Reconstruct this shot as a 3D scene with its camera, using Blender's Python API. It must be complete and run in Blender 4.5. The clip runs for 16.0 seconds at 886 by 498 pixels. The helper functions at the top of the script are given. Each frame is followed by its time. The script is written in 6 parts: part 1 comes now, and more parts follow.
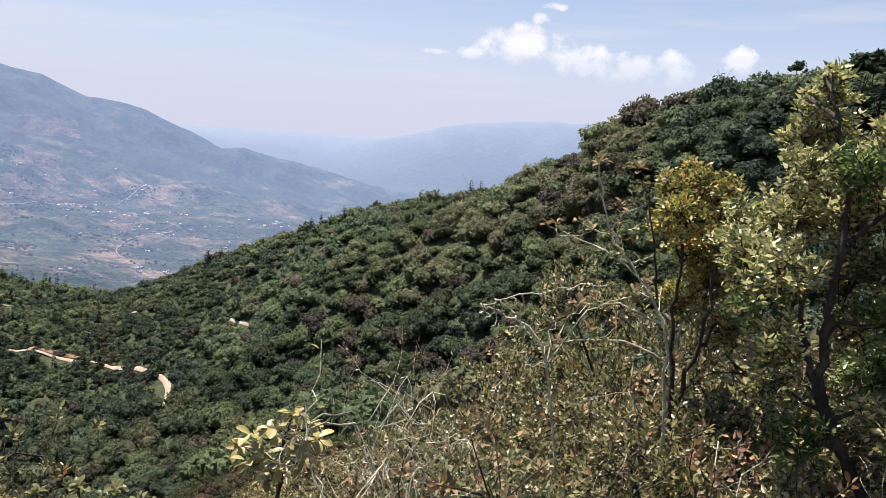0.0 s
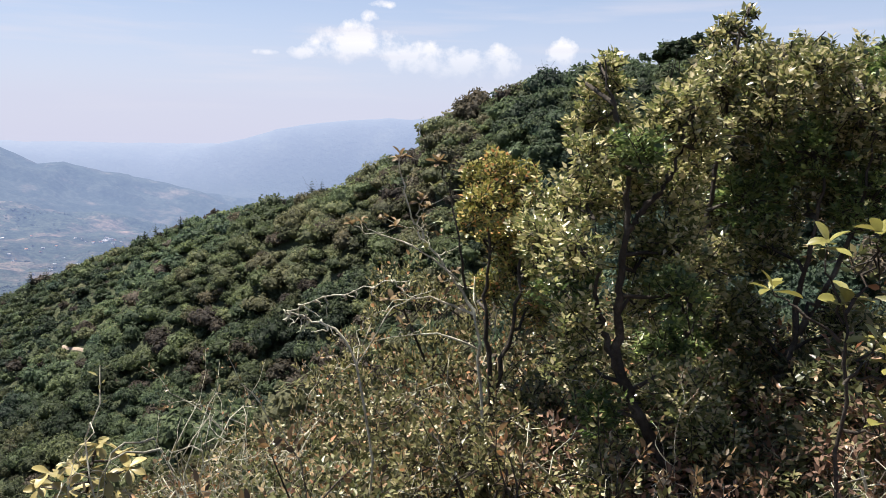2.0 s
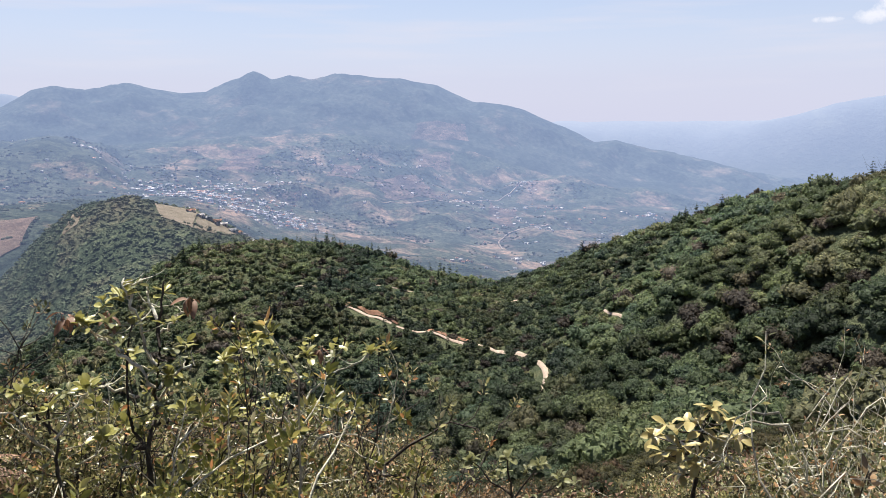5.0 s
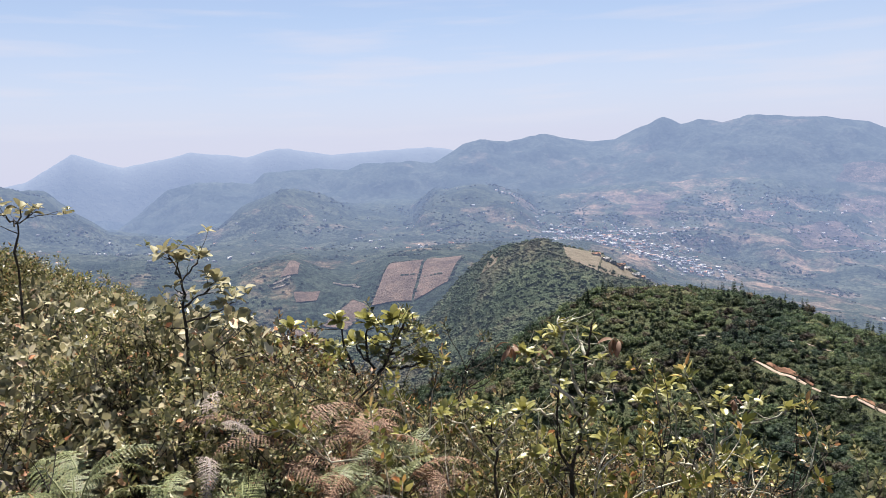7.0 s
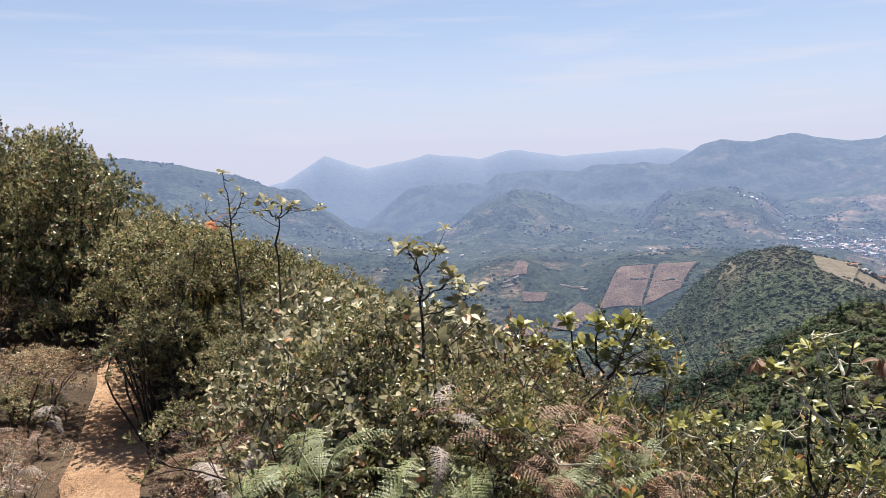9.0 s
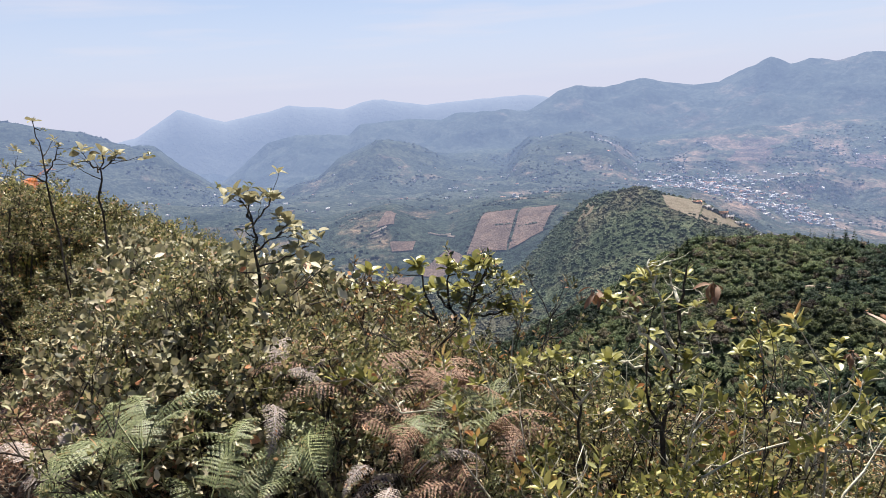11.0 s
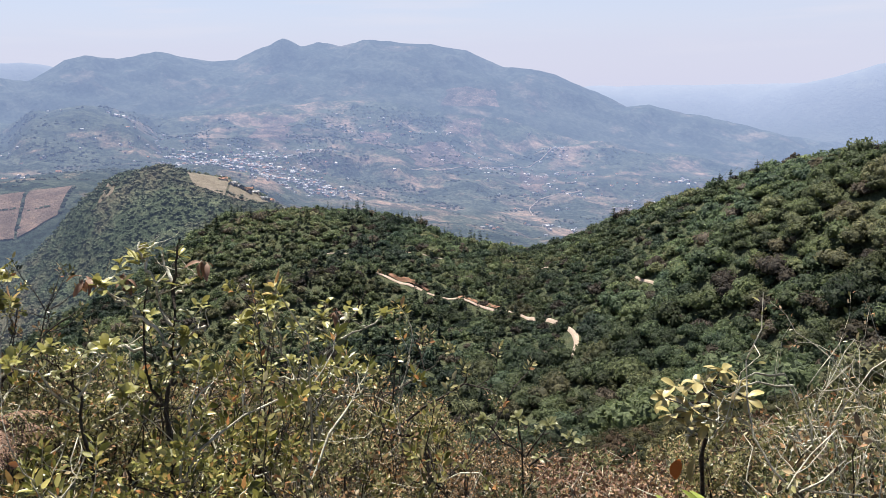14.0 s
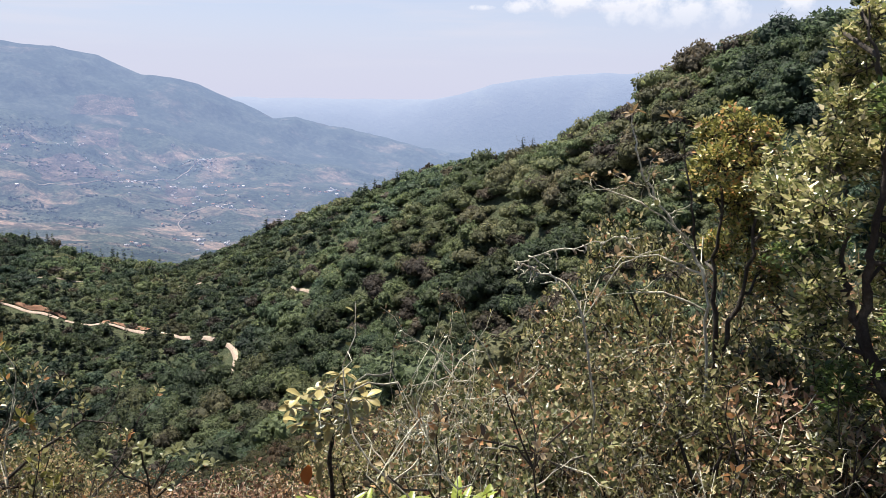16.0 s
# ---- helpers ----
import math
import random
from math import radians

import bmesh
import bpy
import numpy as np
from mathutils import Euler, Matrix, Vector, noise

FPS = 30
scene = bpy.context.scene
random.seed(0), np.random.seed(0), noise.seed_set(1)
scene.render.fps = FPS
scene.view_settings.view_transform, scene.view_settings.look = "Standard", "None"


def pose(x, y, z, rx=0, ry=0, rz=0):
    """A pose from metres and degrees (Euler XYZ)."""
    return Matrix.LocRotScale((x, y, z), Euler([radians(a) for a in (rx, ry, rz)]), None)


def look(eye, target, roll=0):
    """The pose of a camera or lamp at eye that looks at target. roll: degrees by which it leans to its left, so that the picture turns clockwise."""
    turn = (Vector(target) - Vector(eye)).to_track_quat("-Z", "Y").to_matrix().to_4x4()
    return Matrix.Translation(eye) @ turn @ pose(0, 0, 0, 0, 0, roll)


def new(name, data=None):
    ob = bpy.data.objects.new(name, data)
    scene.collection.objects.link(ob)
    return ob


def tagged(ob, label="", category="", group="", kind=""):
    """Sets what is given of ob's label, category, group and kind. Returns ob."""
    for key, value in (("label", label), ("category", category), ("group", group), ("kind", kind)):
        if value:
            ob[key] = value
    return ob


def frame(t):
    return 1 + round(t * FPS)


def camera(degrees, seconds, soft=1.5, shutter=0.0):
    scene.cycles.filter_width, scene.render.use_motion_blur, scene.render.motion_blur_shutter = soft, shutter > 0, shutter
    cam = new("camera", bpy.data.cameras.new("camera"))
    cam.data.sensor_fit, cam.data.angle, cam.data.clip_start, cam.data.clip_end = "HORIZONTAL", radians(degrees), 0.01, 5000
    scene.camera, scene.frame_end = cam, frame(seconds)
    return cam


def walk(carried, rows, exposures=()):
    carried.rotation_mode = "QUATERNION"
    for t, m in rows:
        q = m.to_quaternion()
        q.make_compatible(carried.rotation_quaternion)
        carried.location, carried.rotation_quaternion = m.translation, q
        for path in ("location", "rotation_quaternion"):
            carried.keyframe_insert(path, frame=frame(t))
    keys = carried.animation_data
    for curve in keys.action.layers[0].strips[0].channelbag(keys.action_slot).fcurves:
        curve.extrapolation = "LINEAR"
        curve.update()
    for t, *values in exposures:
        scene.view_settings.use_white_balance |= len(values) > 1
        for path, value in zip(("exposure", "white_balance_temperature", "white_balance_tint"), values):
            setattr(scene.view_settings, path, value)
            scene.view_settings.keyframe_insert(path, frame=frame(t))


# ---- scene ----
# Camera: held at eye height on a ridge-top trail, panning over the valley and back.
cam = camera(57.75, 16.0, soft=0.4)
PATH = [  # seconds, x, y, z, yaw, pitch, roll
    (0, -0.012, 0.168, 1.65, 22.27, -8.03, -3.98),
    (0.5, 0.037, 0.213, 1.66, 16.99, -7.78, -3.43),
    (1, 0.088, 0.251, 1.669, 13.44, -7.58, -1.84),
    (1.5, 0.116, 0.265, 1.667, 10.21, -7.51, -0.95),
    (2, 0.104, 0.246, 1.656, 10.85, -7.66, -1.07),
    (2.5, 0.066, 0.204, 1.646, 18.49, -8.45, -0.77),
    (3, 0.024, 0.173, 1.642, 24.43, -9.54, -0.76),
    (3.2, -0.01, 0.171, 1.636, 26.57, -9.86, -0.55),
    (5.3, -0.145, 0.083, 1.631, 51.93, -8.86, 0.5),
    (5.5, -0.146, 0.07, 1.632, 54.65, -8.35, 0.68),
    (6, -0.12, 0.043, 1.639, 62.98, -6.92, 1.16),
    (6.5, -0.07, 0.009, 1.652, 70.48, -6.45, 1.81),
    (7, -0.012, -0.028, 1.666, 76.27, -5.73, 1.85),
    (7.5, 0.037, -0.062, 1.677, 82.46, -4.98, 1.23),
    (8, 0.057, -0.08, 1.681, 87.13, -4.46, 1.35),
    (8.2, 0.054, -0.084, 1.682, 88.62, -4.35, 1.33),
    (9.25, -0.08, -0.02, 1.65, 92.9, -5.3, 1.7),
    (10.3, -0.195, 0.042, 1.614, 89.42, -7.05, 2.18),
    (10.5, -0.193, 0.051, 1.612, 87.96, -7.64, 2.35),
    (11, -0.191, 0.065, 1.609, 82.92, -9.04, 2.98),
    (11.5, -0.192, 0.08, 1.607, 77.47, -10.04, 3.48),
    (12, -0.193, 0.092, 1.605, 71.54, -10.56, 3.6),
    (12.5, -0.19, 0.101, 1.606, 66.1, -11.02, 3.5),
    (13, -0.167, 0.11, 1.611, 59.97, -11.4, 2.36),
    (13.5, -0.12, 0.119, 1.619, 54.99, -11.61, 1.39),
    (14, -0.068, 0.128, 1.627, 50.16, -11.79, 0.87),
    (14.5, -0.02, 0.141, 1.633, 45.16, -11.98, 0.72),
    (15, 0.026, 0.15, 1.639, 40.29, -12.08, 0.41),
    (15.5, 0.054, 0.155, 1.648, 33.84, -11.78, -0.12),
    (16, 0.059, 0.172, 1.656, 25.75, -11, -0.83),
]
walk(cam, [(t, pose(x, y, z, 90 + pitch, roll, yaw)) for t, x, y, z, yaw, pitch, roll in PATH])

# ---- light: high sun over the valley, hazy sky ----
SUN_AZ, SUN_EL = 74.0, 70.0   # degrees left of +y, degrees up
HAZE_SKY, CLOUD_WHITE, VEIL_WHITE = (4.7, 4.8, 6.0), (7.4, 7.3, 7.6), (5.5, 5.45, 6.2)
CLOUDS = [(20.2, 5.8, 1.5, 0.5), (18.4, 6.2, 2.0, 1.2), (16.9, 6.8, 1.9, 1.3), (14.6, 6.2, 2.3, 1.3), (11.8, 5.8, 2.6, 1.2), (9.2, 5.2, 2.5, 1.2), (6.9, 5.4, 1.5, 1.2), (2.6, 6.2, 1.3, 0.9), (23.2, 5.75, 1.0, 0.25), (16.0, 8.4, 0.7, 0.4), (15.2, 9.2, 0.9, 0.3)]
world = bpy.data.worlds.new("sky")
scene.world = world
world.use_nodes = True
wn, wl = world.node_tree.nodes, world.node_tree.links
wn.clear()
sky = wn.new("ShaderNodeTexSky")
sky.sky_type, sky.sun_disc = "NISHITA", False
sky.sun_elevation, sky.sun_rotation = radians(SUN_EL), radians(-SUN_AZ)
sky.air_density, sky.dust_density, sky.ozone_density, sky.altitude = 1.0, 0.8, 1.0, 1800


def wmath(op, a, b=None):
    m = wn.new("ShaderNodeMath")
    m.operation = op
    for sock, v in zip(m.inputs, (a, b)):
        if isinstance(v, (int, float)):
            sock.default_value = v
        elif v is not None:
            wl.new(v, sock)
    return m.outputs[0]


def wmix(a, b, fac):
    m = wn.new("ShaderNodeMix")
    m.data_type = "RGBA"
    for sock, v in ((m.inputs[0], fac), (m.inputs[6], a), (m.inputs[7], b)):
        if isinstance(v, tuple):
            sock.default_value = (*v, 1)
        elif isinstance(v, (int, float)):
            sock.default_value = v
        else:
            wl.new(v, sock)
    return m.outputs[2]


def wramp(value, stops):
    r = wn.new("ShaderNodeValToRGB")
    while len(r.color_ramp.elements) < len(stops):
        r.color_ramp.elements.new(0.5)
    for e, (p, c) in zip(r.color_ramp.elements, stops):
        e.position, e.color = p, (c, c, c, 1)
    wl.new(value, r.inputs["Fac"])
    return r.outputs["Color"]


# direction in the sky: azimuth to the left of +y and height, both in degrees
coord = wn.new("ShaderNodeTexCoord")
sep = wn.new("ShaderNodeSeparateXYZ")
wl.new(coord.outputs["Generated"], sep.inputs[0])
sky_az = wmath("MULTIPLY", wmath("ARCTAN2", wmath("MULTIPLY", sep.outputs["X"], -1.0), sep.outputs["Y"]), 57.2958)
sky_el = wmath("MULTIPLY", wmath("ARCSINE", sep.outputs["Z"]), 57.2958)
# pale haze that thins out upwards
haze = wramp(wmath("DIVIDE", sky_el, 40.0), [(0.0, 0.97), (0.06, 0.92), (0.14, 0.66), (0.26, 0.33), (0.5, 0.16), (1.0, 0.1)])
sky_color = wmix(sky.outputs["Color"], HAZE_SKY, haze)
# cumulus over the far plateau
plane = wn.new("ShaderNodeCombineXYZ")
wl.new(sky_az, plane.inputs[0])
wl.new(sky_el, plane.inputs[1])
puff = wn.new("ShaderNodeTexNoise")
puff.inputs["Scale"].default_value, puff.inputs["Detail"].default_value, puff.inputs["Roughness"].default_value = 0.5, 8.0, 0.62
wl.new(plane.outputs[0], puff.inputs["Vector"])
blobs = None
for ba, be, bw, bh in CLOUDS:
    u, v = wmath("DIVIDE", wmath("SUBTRACT", sky_az, ba), bw), wmath("DIVIDE", wmath("SUBTRACT", sky_el, be), bh)
    one = wmath("SUBTRACT", 1.0, wmath("ADD", wmath("MULTIPLY", u, u), wmath("MULTIPLY", v, v)))
    blobs = one if blobs is None else wmath("MAXIMUM", blobs, one)
blobs = wmath("MAXIMUM", blobs, -2.0)
cover = wmath("ADD", blobs, wmath("MULTIPLY", wmath("SUBTRACT", puff.outputs["Fac"], 0.5), 5.5))
cloud = wramp(cover, [(0.0, 0.0), (0.4, 0.35), (1.0, 0.9)])
fade = wramp(wmath("DIVIDE", sky_el, 10.0), [(0.38, 0.0), (0.66, 1.0)])
sky_color = wmix(sky_color, CLOUD_WHITE, wmath("MULTIPLY", cloud, fade))
# thin streaks
stretch = wn.new("ShaderNodeMapping")
stretch.inputs["Scale"].default_value = (0.07, 0.75, 1.0)
stretch.inputs["Rotation"].default_value = (0, 0, radians(2))
wl.new(plane.outputs[0], stretch.inputs["Vector"])
streak = wn.new("ShaderNodeTexNoise")
streak.inputs["Scale"].default_value, streak.inputs["Detail"].default_value = 1.0, 5.0
wl.new(stretch.outputs[0], streak.inputs["Vector"])
veil = wmath("MULTIPLY", wramp(streak.outputs["Fac"], [(0.5, 0.0), (0.72, 0.55)]), wramp(wmath("DIVIDE", sky_el, 30.0), [(0.02, 0.0), (0.16, 1.0), (0.34, 0.8), (0.5, 0.0)]))
sky_color = wmix(sky_color, VEIL_WHITE, veil)
bg = wn.new("ShaderNodeBackground")
bg.inputs["Strength"].default_value = 0.0595
wout = wn.new("ShaderNodeOutputWorld")
wl.new(sky_color, bg.inputs["Color"])
wl.new(bg.outputs["Background"], wout.inputs["Surface"])
sun_data = bpy.data.lights.new("sun", "SUN")
sun_data.energy, sun_data.angle, sun_data.color = 5.0, radians(0.53), (1.0, 0.94, 0.84)
sun = new("sun", sun_data)
_d = Vector((-math.sin(radians(SUN_AZ)) * math.cos(radians(SUN_EL)), math.cos(radians(SUN_AZ)) * math.cos(radians(SUN_EL)), math.sin(radians(SUN_EL))))
sun.matrix_world = look(_d * 60, (0, 0, 0))

scene.view_settings.exposure = 1.25

# ---- materials ----
def material(name):
    m = bpy.data.materials.new(name)
    m.use_nodes = True
    n = m.node_tree.nodes
    return m, n, m.node_tree.links, n["Principled BSDF"], n["Material Output"]


def ramp(n, stops, mode="LINEAR"):
    r = n.new("ShaderNodeValToRGB")
    r.color_ramp.interpolation = mode
    els = r.color_ramp.elements
    while len(els) < len(stops):
        els.new(0.5)
    for e, (p, c) in zip(els, stops):
        e.position, e.color = p, (*c, 1)
    return r


def noise_tex(n, l, scale, detail=3, vec=None, rough=0.55):
    t = n.new("ShaderNodeTexNoise")
    t.inputs["Scale"].default_value, t.inputs["Detail"].default_value, t.inputs["Roughness"].default_value = scale, detail, rough
    if vec is None:
        g = n.new("ShaderNodeNewGeometry")
        vec = g.outputs["Position"]
    l.new(vec, t.inputs["Vector"])
    return t


def mix(n, l, a, b, fac, mode="MIX"):
    m = n.new("ShaderNodeMix")
    m.data_type, m.blend_type = "RGBA", mode
    for sock, v in ((m.inputs[0], fac), (m.inputs[6], a), (m.inputs[7], b)):
        if isinstance(v, (int, float)):
            sock.default_value = v
        elif isinstance(v, tuple):
            sock.default_value = (*v, 1)
        else:
            l.new(v, sock)
    return m.outputs[2]


def leaf_material(name, stops, rough=0.42, through_light=0.3, patch=0.0, patch_color=(0.2, 0.1, 0.04), patch_scale=0.5, vary="ISLAND", spec=0.5):
    """Leaves: colour varies leaf by leaf, and in drifts; a share of the light comes through."""
    m, n, l, p, out = material(name)
    g = n.new("ShaderNodeNewGeometry")
    r = ramp(n, stops)
    l.new(g.outputs["Random Per Island"], r.inputs["Fac"])
    col = r.outputs["Color"]
    if patch:
        t = noise_tex(n, l, patch_scale, 2)
        pr = ramp(n, [(0.5, (0, 0, 0)), (0.62, (patch, patch, patch))])
        l.new(t.outputs["Fac"], pr.inputs["Fac"])
        col = mix(n, l, col, patch_color, pr.outputs["Color"])
    info = n.new("ShaderNodeObjectInfo")
    hs = n.new("ShaderNodeHueSaturation")
    mr = n.new("ShaderNodeMapRange")
    mr.inputs["To Min"].default_value, mr.inputs["To Max"].default_value = 0.8, 1.2
    l.new(info.outputs["Random"], mr.inputs["Value"])
    l.new(mr.outputs["Result"], hs.inputs["Value"])
    l.new(col, hs.inputs["Color"])
    col = hs.outputs["Color"]
    l.new(col, p.inputs["Base Color"])
    p.inputs["Roughness"].default_value = rough
    p.inputs["Specular IOR Level"].default_value = spec
    if through_light:
        tr = n.new("ShaderNodeBsdfTranslucent")
        l.new(col, tr.inputs["Color"])
        ms = n.new("ShaderNodeMixShader")
        ms.inputs["Fac"].default_value = through_light
        l.new(p.outputs["BSDF"], ms.inputs[1])
        l.new(tr.outputs["BSDF"], ms.inputs[2])
        l.new(ms.outputs["Shader"], out.inputs["Surface"])
    return m


def canopy_material(name, stops, dark=1.0, fine=2.4):
    """Woodland leaves: each tree has a tone of its own, and single leaf clumps vary round it."""
    m, n, l, p, out = material(name)
    g = n.new("ShaderNodeNewGeometry")
    at = n.new("ShaderNodeAttribute")
    at.attribute_name = "tone"
    sep = n.new("ShaderNodeSeparateColor")
    l.new(at.outputs["Color"], sep.inputs["Color"])
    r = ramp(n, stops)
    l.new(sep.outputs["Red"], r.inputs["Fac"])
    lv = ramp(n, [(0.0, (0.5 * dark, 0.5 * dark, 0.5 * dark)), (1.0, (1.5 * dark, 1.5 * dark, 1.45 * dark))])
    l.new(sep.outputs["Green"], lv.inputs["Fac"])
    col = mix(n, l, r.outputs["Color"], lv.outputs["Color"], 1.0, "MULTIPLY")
    iv = ramp(n, [(0.0, (0.7, 0.72, 0.74)), (0.55, (1.0, 1.0, 1.0)), (0.9, (1.35, 1.3, 1.2)), (1.0, (1.6, 1.55, 1.35))])
    l.new(g.outputs["Random Per Island"], iv.inputs["Fac"])
    col = mix(n, l, col, iv.outputs["Color"], 1.0, "MULTIPLY")
    leafy = noise_tex(n, l, fine, 4, rough=0.7)
    lr = ramp(n, [(0.34, (0.6, 0.62, 0.62)), (0.5, (1.0, 1.0, 1.0)), (0.68, (1.55, 1.5, 1.35))])
    l.new(leafy.outputs["Fac"], lr.inputs["Fac"])
    col = mix(n, l, col, lr.outputs["Color"], 1.0, "MULTIPLY")
    l.new(col, p.inputs["Base Color"])
    p.inputs["Roughness"].default_value = 0.6
    p.inputs["Specular IOR Level"].default_value = 0.25
    bp = n.new("ShaderNodeBump")
    bp.inputs["Strength"].default_value, bp.inputs["Distance"].default_value = 0.7, 0.4
    l.new(leafy.outputs["Fac"], bp.inputs["Height"])
    l.new(bp.outputs["Normal"], p.inputs["Normal"])
    tr = n.new("ShaderNodeBsdfTranslucent")
    l.new(col, tr.inputs["Color"])
    ms = n.new("ShaderNodeMixShader")
    ms.inputs["Fac"].default_value = 0.5
    l.new(p.outputs["BSDF"], ms.inputs[1])
    l.new(tr.outputs["BSDF"], ms.inputs[2])
    l.new(ms.outputs["Shader"], out.inputs["Surface"])
    return m


def earth_material(name, stops, scale, bump=0.4, rough=0.95, fine=None):
    m, n, l, p, out = material(name)
    t = noise_tex(n, l, scale, 6, rough=0.65)
    r = ramp(n, stops)
    l.new(t.outputs["Fac"], r.inputs["Fac"])
    f = noise_tex(n, l, fine or scale * 9, 4, rough=0.7)
    fr = ramp(n, [(0.3, (0.65, 0.65, 0.65)), (0.7, (1.2, 1.2, 1.2))])
    l.new(f.outputs["Fac"], fr.inputs["Fac"])
    l.new(mix(n, l, r.outputs["Color"], fr.outputs["Color"], 1.0, "MULTIPLY"), p.inputs["Base Color"])
    b = n.new("ShaderNodeBump")
    b.inputs["Strength"].default_value = bump
    b.inputs["Distance"].default_value = 0.3 / scale
    l.new(f.outputs["Fac"], b.inputs["Height"])
    l.new(b.outputs["Normal"], p.inputs["Normal"])
    p.inputs["Roughness"].default_value = rough
    p.inputs["Specular IOR Level"].default_value = 0.2
    return m


def plain_material(name, color, rough=0.7, vary=0.15, scale=8.0):
    m, n, l, p, out = material(name)
    t = noise_tex(n, l, scale, 4)
    lo, hi = tuple(c * (1 - vary) for c in color), tuple(min(1, c * (1 + vary)) for c in color)
    r = ramp(n, [(0.3, lo), (0.7, hi)])
    l.new(t.outputs["Fac"], r.inputs["Fac"])
    l.new(r.outputs["Color"], p.inputs["Base Color"])
    p.inputs["Roughness"].default_value = rough
    return m


# haze over the far land, painted as surface emission, from 0.5 to 5 km
HAZE_EMISSION = [(0.0, (0.004, 0.0055, 0.008)), (0.1, (0.0143, 0.0189, 0.0302)), (0.22, (0.034, 0.044, 0.074)), (0.36, (0.050, 0.066, 0.113)), (0.53, (0.062, 0.083, 0.148)), (0.62, (0.074, 0.099, 0.168)), (0.8, (0.090, 0.119, 0.196)), (0.87, (0.112, 0.145, 0.231)), (0.93, (0.1724, 0.2071, 0.3048)), (1.0, (0.2226, 0.252, 0.3444))]


def emit_haze(n, l, p):
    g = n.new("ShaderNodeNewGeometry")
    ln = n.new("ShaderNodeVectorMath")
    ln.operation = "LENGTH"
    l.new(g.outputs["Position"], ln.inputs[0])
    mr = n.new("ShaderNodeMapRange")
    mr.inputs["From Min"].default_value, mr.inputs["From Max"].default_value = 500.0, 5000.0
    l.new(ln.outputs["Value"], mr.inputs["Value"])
    ar = ramp(n, HAZE_EMISSION)
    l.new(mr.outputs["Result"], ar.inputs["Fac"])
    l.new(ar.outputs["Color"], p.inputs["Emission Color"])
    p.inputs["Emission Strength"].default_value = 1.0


def distance_material(name, wood, open_land, share=0.5, scale=0.006, grain=1.0, wooded_side=0.0):
    """Far backdrop of woods and open land; haze is painted in as emission, more the farther it lies."""
    m, n, l, p, out = material(name)
    t = noise_tex(n, l, scale, 7, rough=0.68)
    r = ramp(n, [(share - 0.07, wood), (share + 0.1, open_land)])
    level = t.outputs["Fac"]
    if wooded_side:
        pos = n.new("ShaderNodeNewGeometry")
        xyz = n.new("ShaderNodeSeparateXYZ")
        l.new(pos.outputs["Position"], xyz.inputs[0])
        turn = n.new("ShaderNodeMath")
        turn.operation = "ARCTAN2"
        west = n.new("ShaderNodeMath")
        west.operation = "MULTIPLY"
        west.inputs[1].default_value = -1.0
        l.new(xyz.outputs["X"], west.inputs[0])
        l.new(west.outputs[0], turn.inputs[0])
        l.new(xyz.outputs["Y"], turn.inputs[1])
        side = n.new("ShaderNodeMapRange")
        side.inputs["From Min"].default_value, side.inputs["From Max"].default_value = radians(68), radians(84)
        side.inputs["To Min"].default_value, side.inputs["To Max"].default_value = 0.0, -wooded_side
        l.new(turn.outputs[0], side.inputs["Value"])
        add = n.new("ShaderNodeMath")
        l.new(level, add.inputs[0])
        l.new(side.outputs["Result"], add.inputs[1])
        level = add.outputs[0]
    l.new(level, r.inputs["Fac"])
    f = noise_tex(n, l, scale * 11, 5, rough=0.7)
    fr = ramp(n, [(0.40, tuple(1 - grain * v for v in (0.7, 0.66, 0.64))), (0.5, (0.92, 0.92, 0.92)), (0.62, tuple(1 + grain * v for v in (0.6, 0.5, 0.4)))])
    l.new(f.outputs["Fac"], fr.inputs["Fac"])
    col = mix(n, l, r.outputs["Color"], fr.outputs["Color"], 1.0, "MULTIPLY")
    # plots and copses, each a little lighter or darker than its neighbours
    warp = noise_tex(n, l, scale * 5, 3)
    g = n.new("ShaderNodeNewGeometry")
    shift = n.new("ShaderNodeVectorMath")
    shift.operation = "MULTIPLY_ADD"
    l.new(warp.outputs["Color"], shift.inputs[0])
    shift.inputs[1].default_value = (0.5 / scale,) * 3
    l.new(g.outputs["Position"], shift.inputs[2])
    v = n.new("ShaderNodeTexVoronoi")
    v.inputs["Scale"].default_value = scale * 2.6
    l.new(shift.outputs["Vector"], v.inputs["Vector"])
    sp = n.new("ShaderNodeSeparateColor")
    l.new(v.outputs["Color"], sp.inputs["Color"])
    pr = ramp(n, [(0.0, tuple(1 - grain * c for c in (0.55, 0.5, 0.48))), (0.5, (1.0, 1.0, 1.0)), (1.0, tuple(1 + grain * c for c in (0.8, 0.6, 0.5)))])
    l.new(sp.outputs["Red"], pr.inputs["Fac"])
    l.new(mix(n, l, col, pr.outputs["Color"], 1.0, "MULTIPLY"), p.inputs["Base Color"])
    b = n.new("ShaderNodeBump")
    b.inputs["Strength"].default_value, b.inputs["Distance"].default_value = 0.8, 12.0
    l.new(f.outputs["Fac"], b.inputs["Height"])
    l.new(b.outputs["Normal"], p.inputs["Normal"])
    p.inputs["Roughness"].default_value = 1.0
    p.inputs["Specular IOR Level"].default_value = 0.0
    emit_haze(n, l, p)
    return m


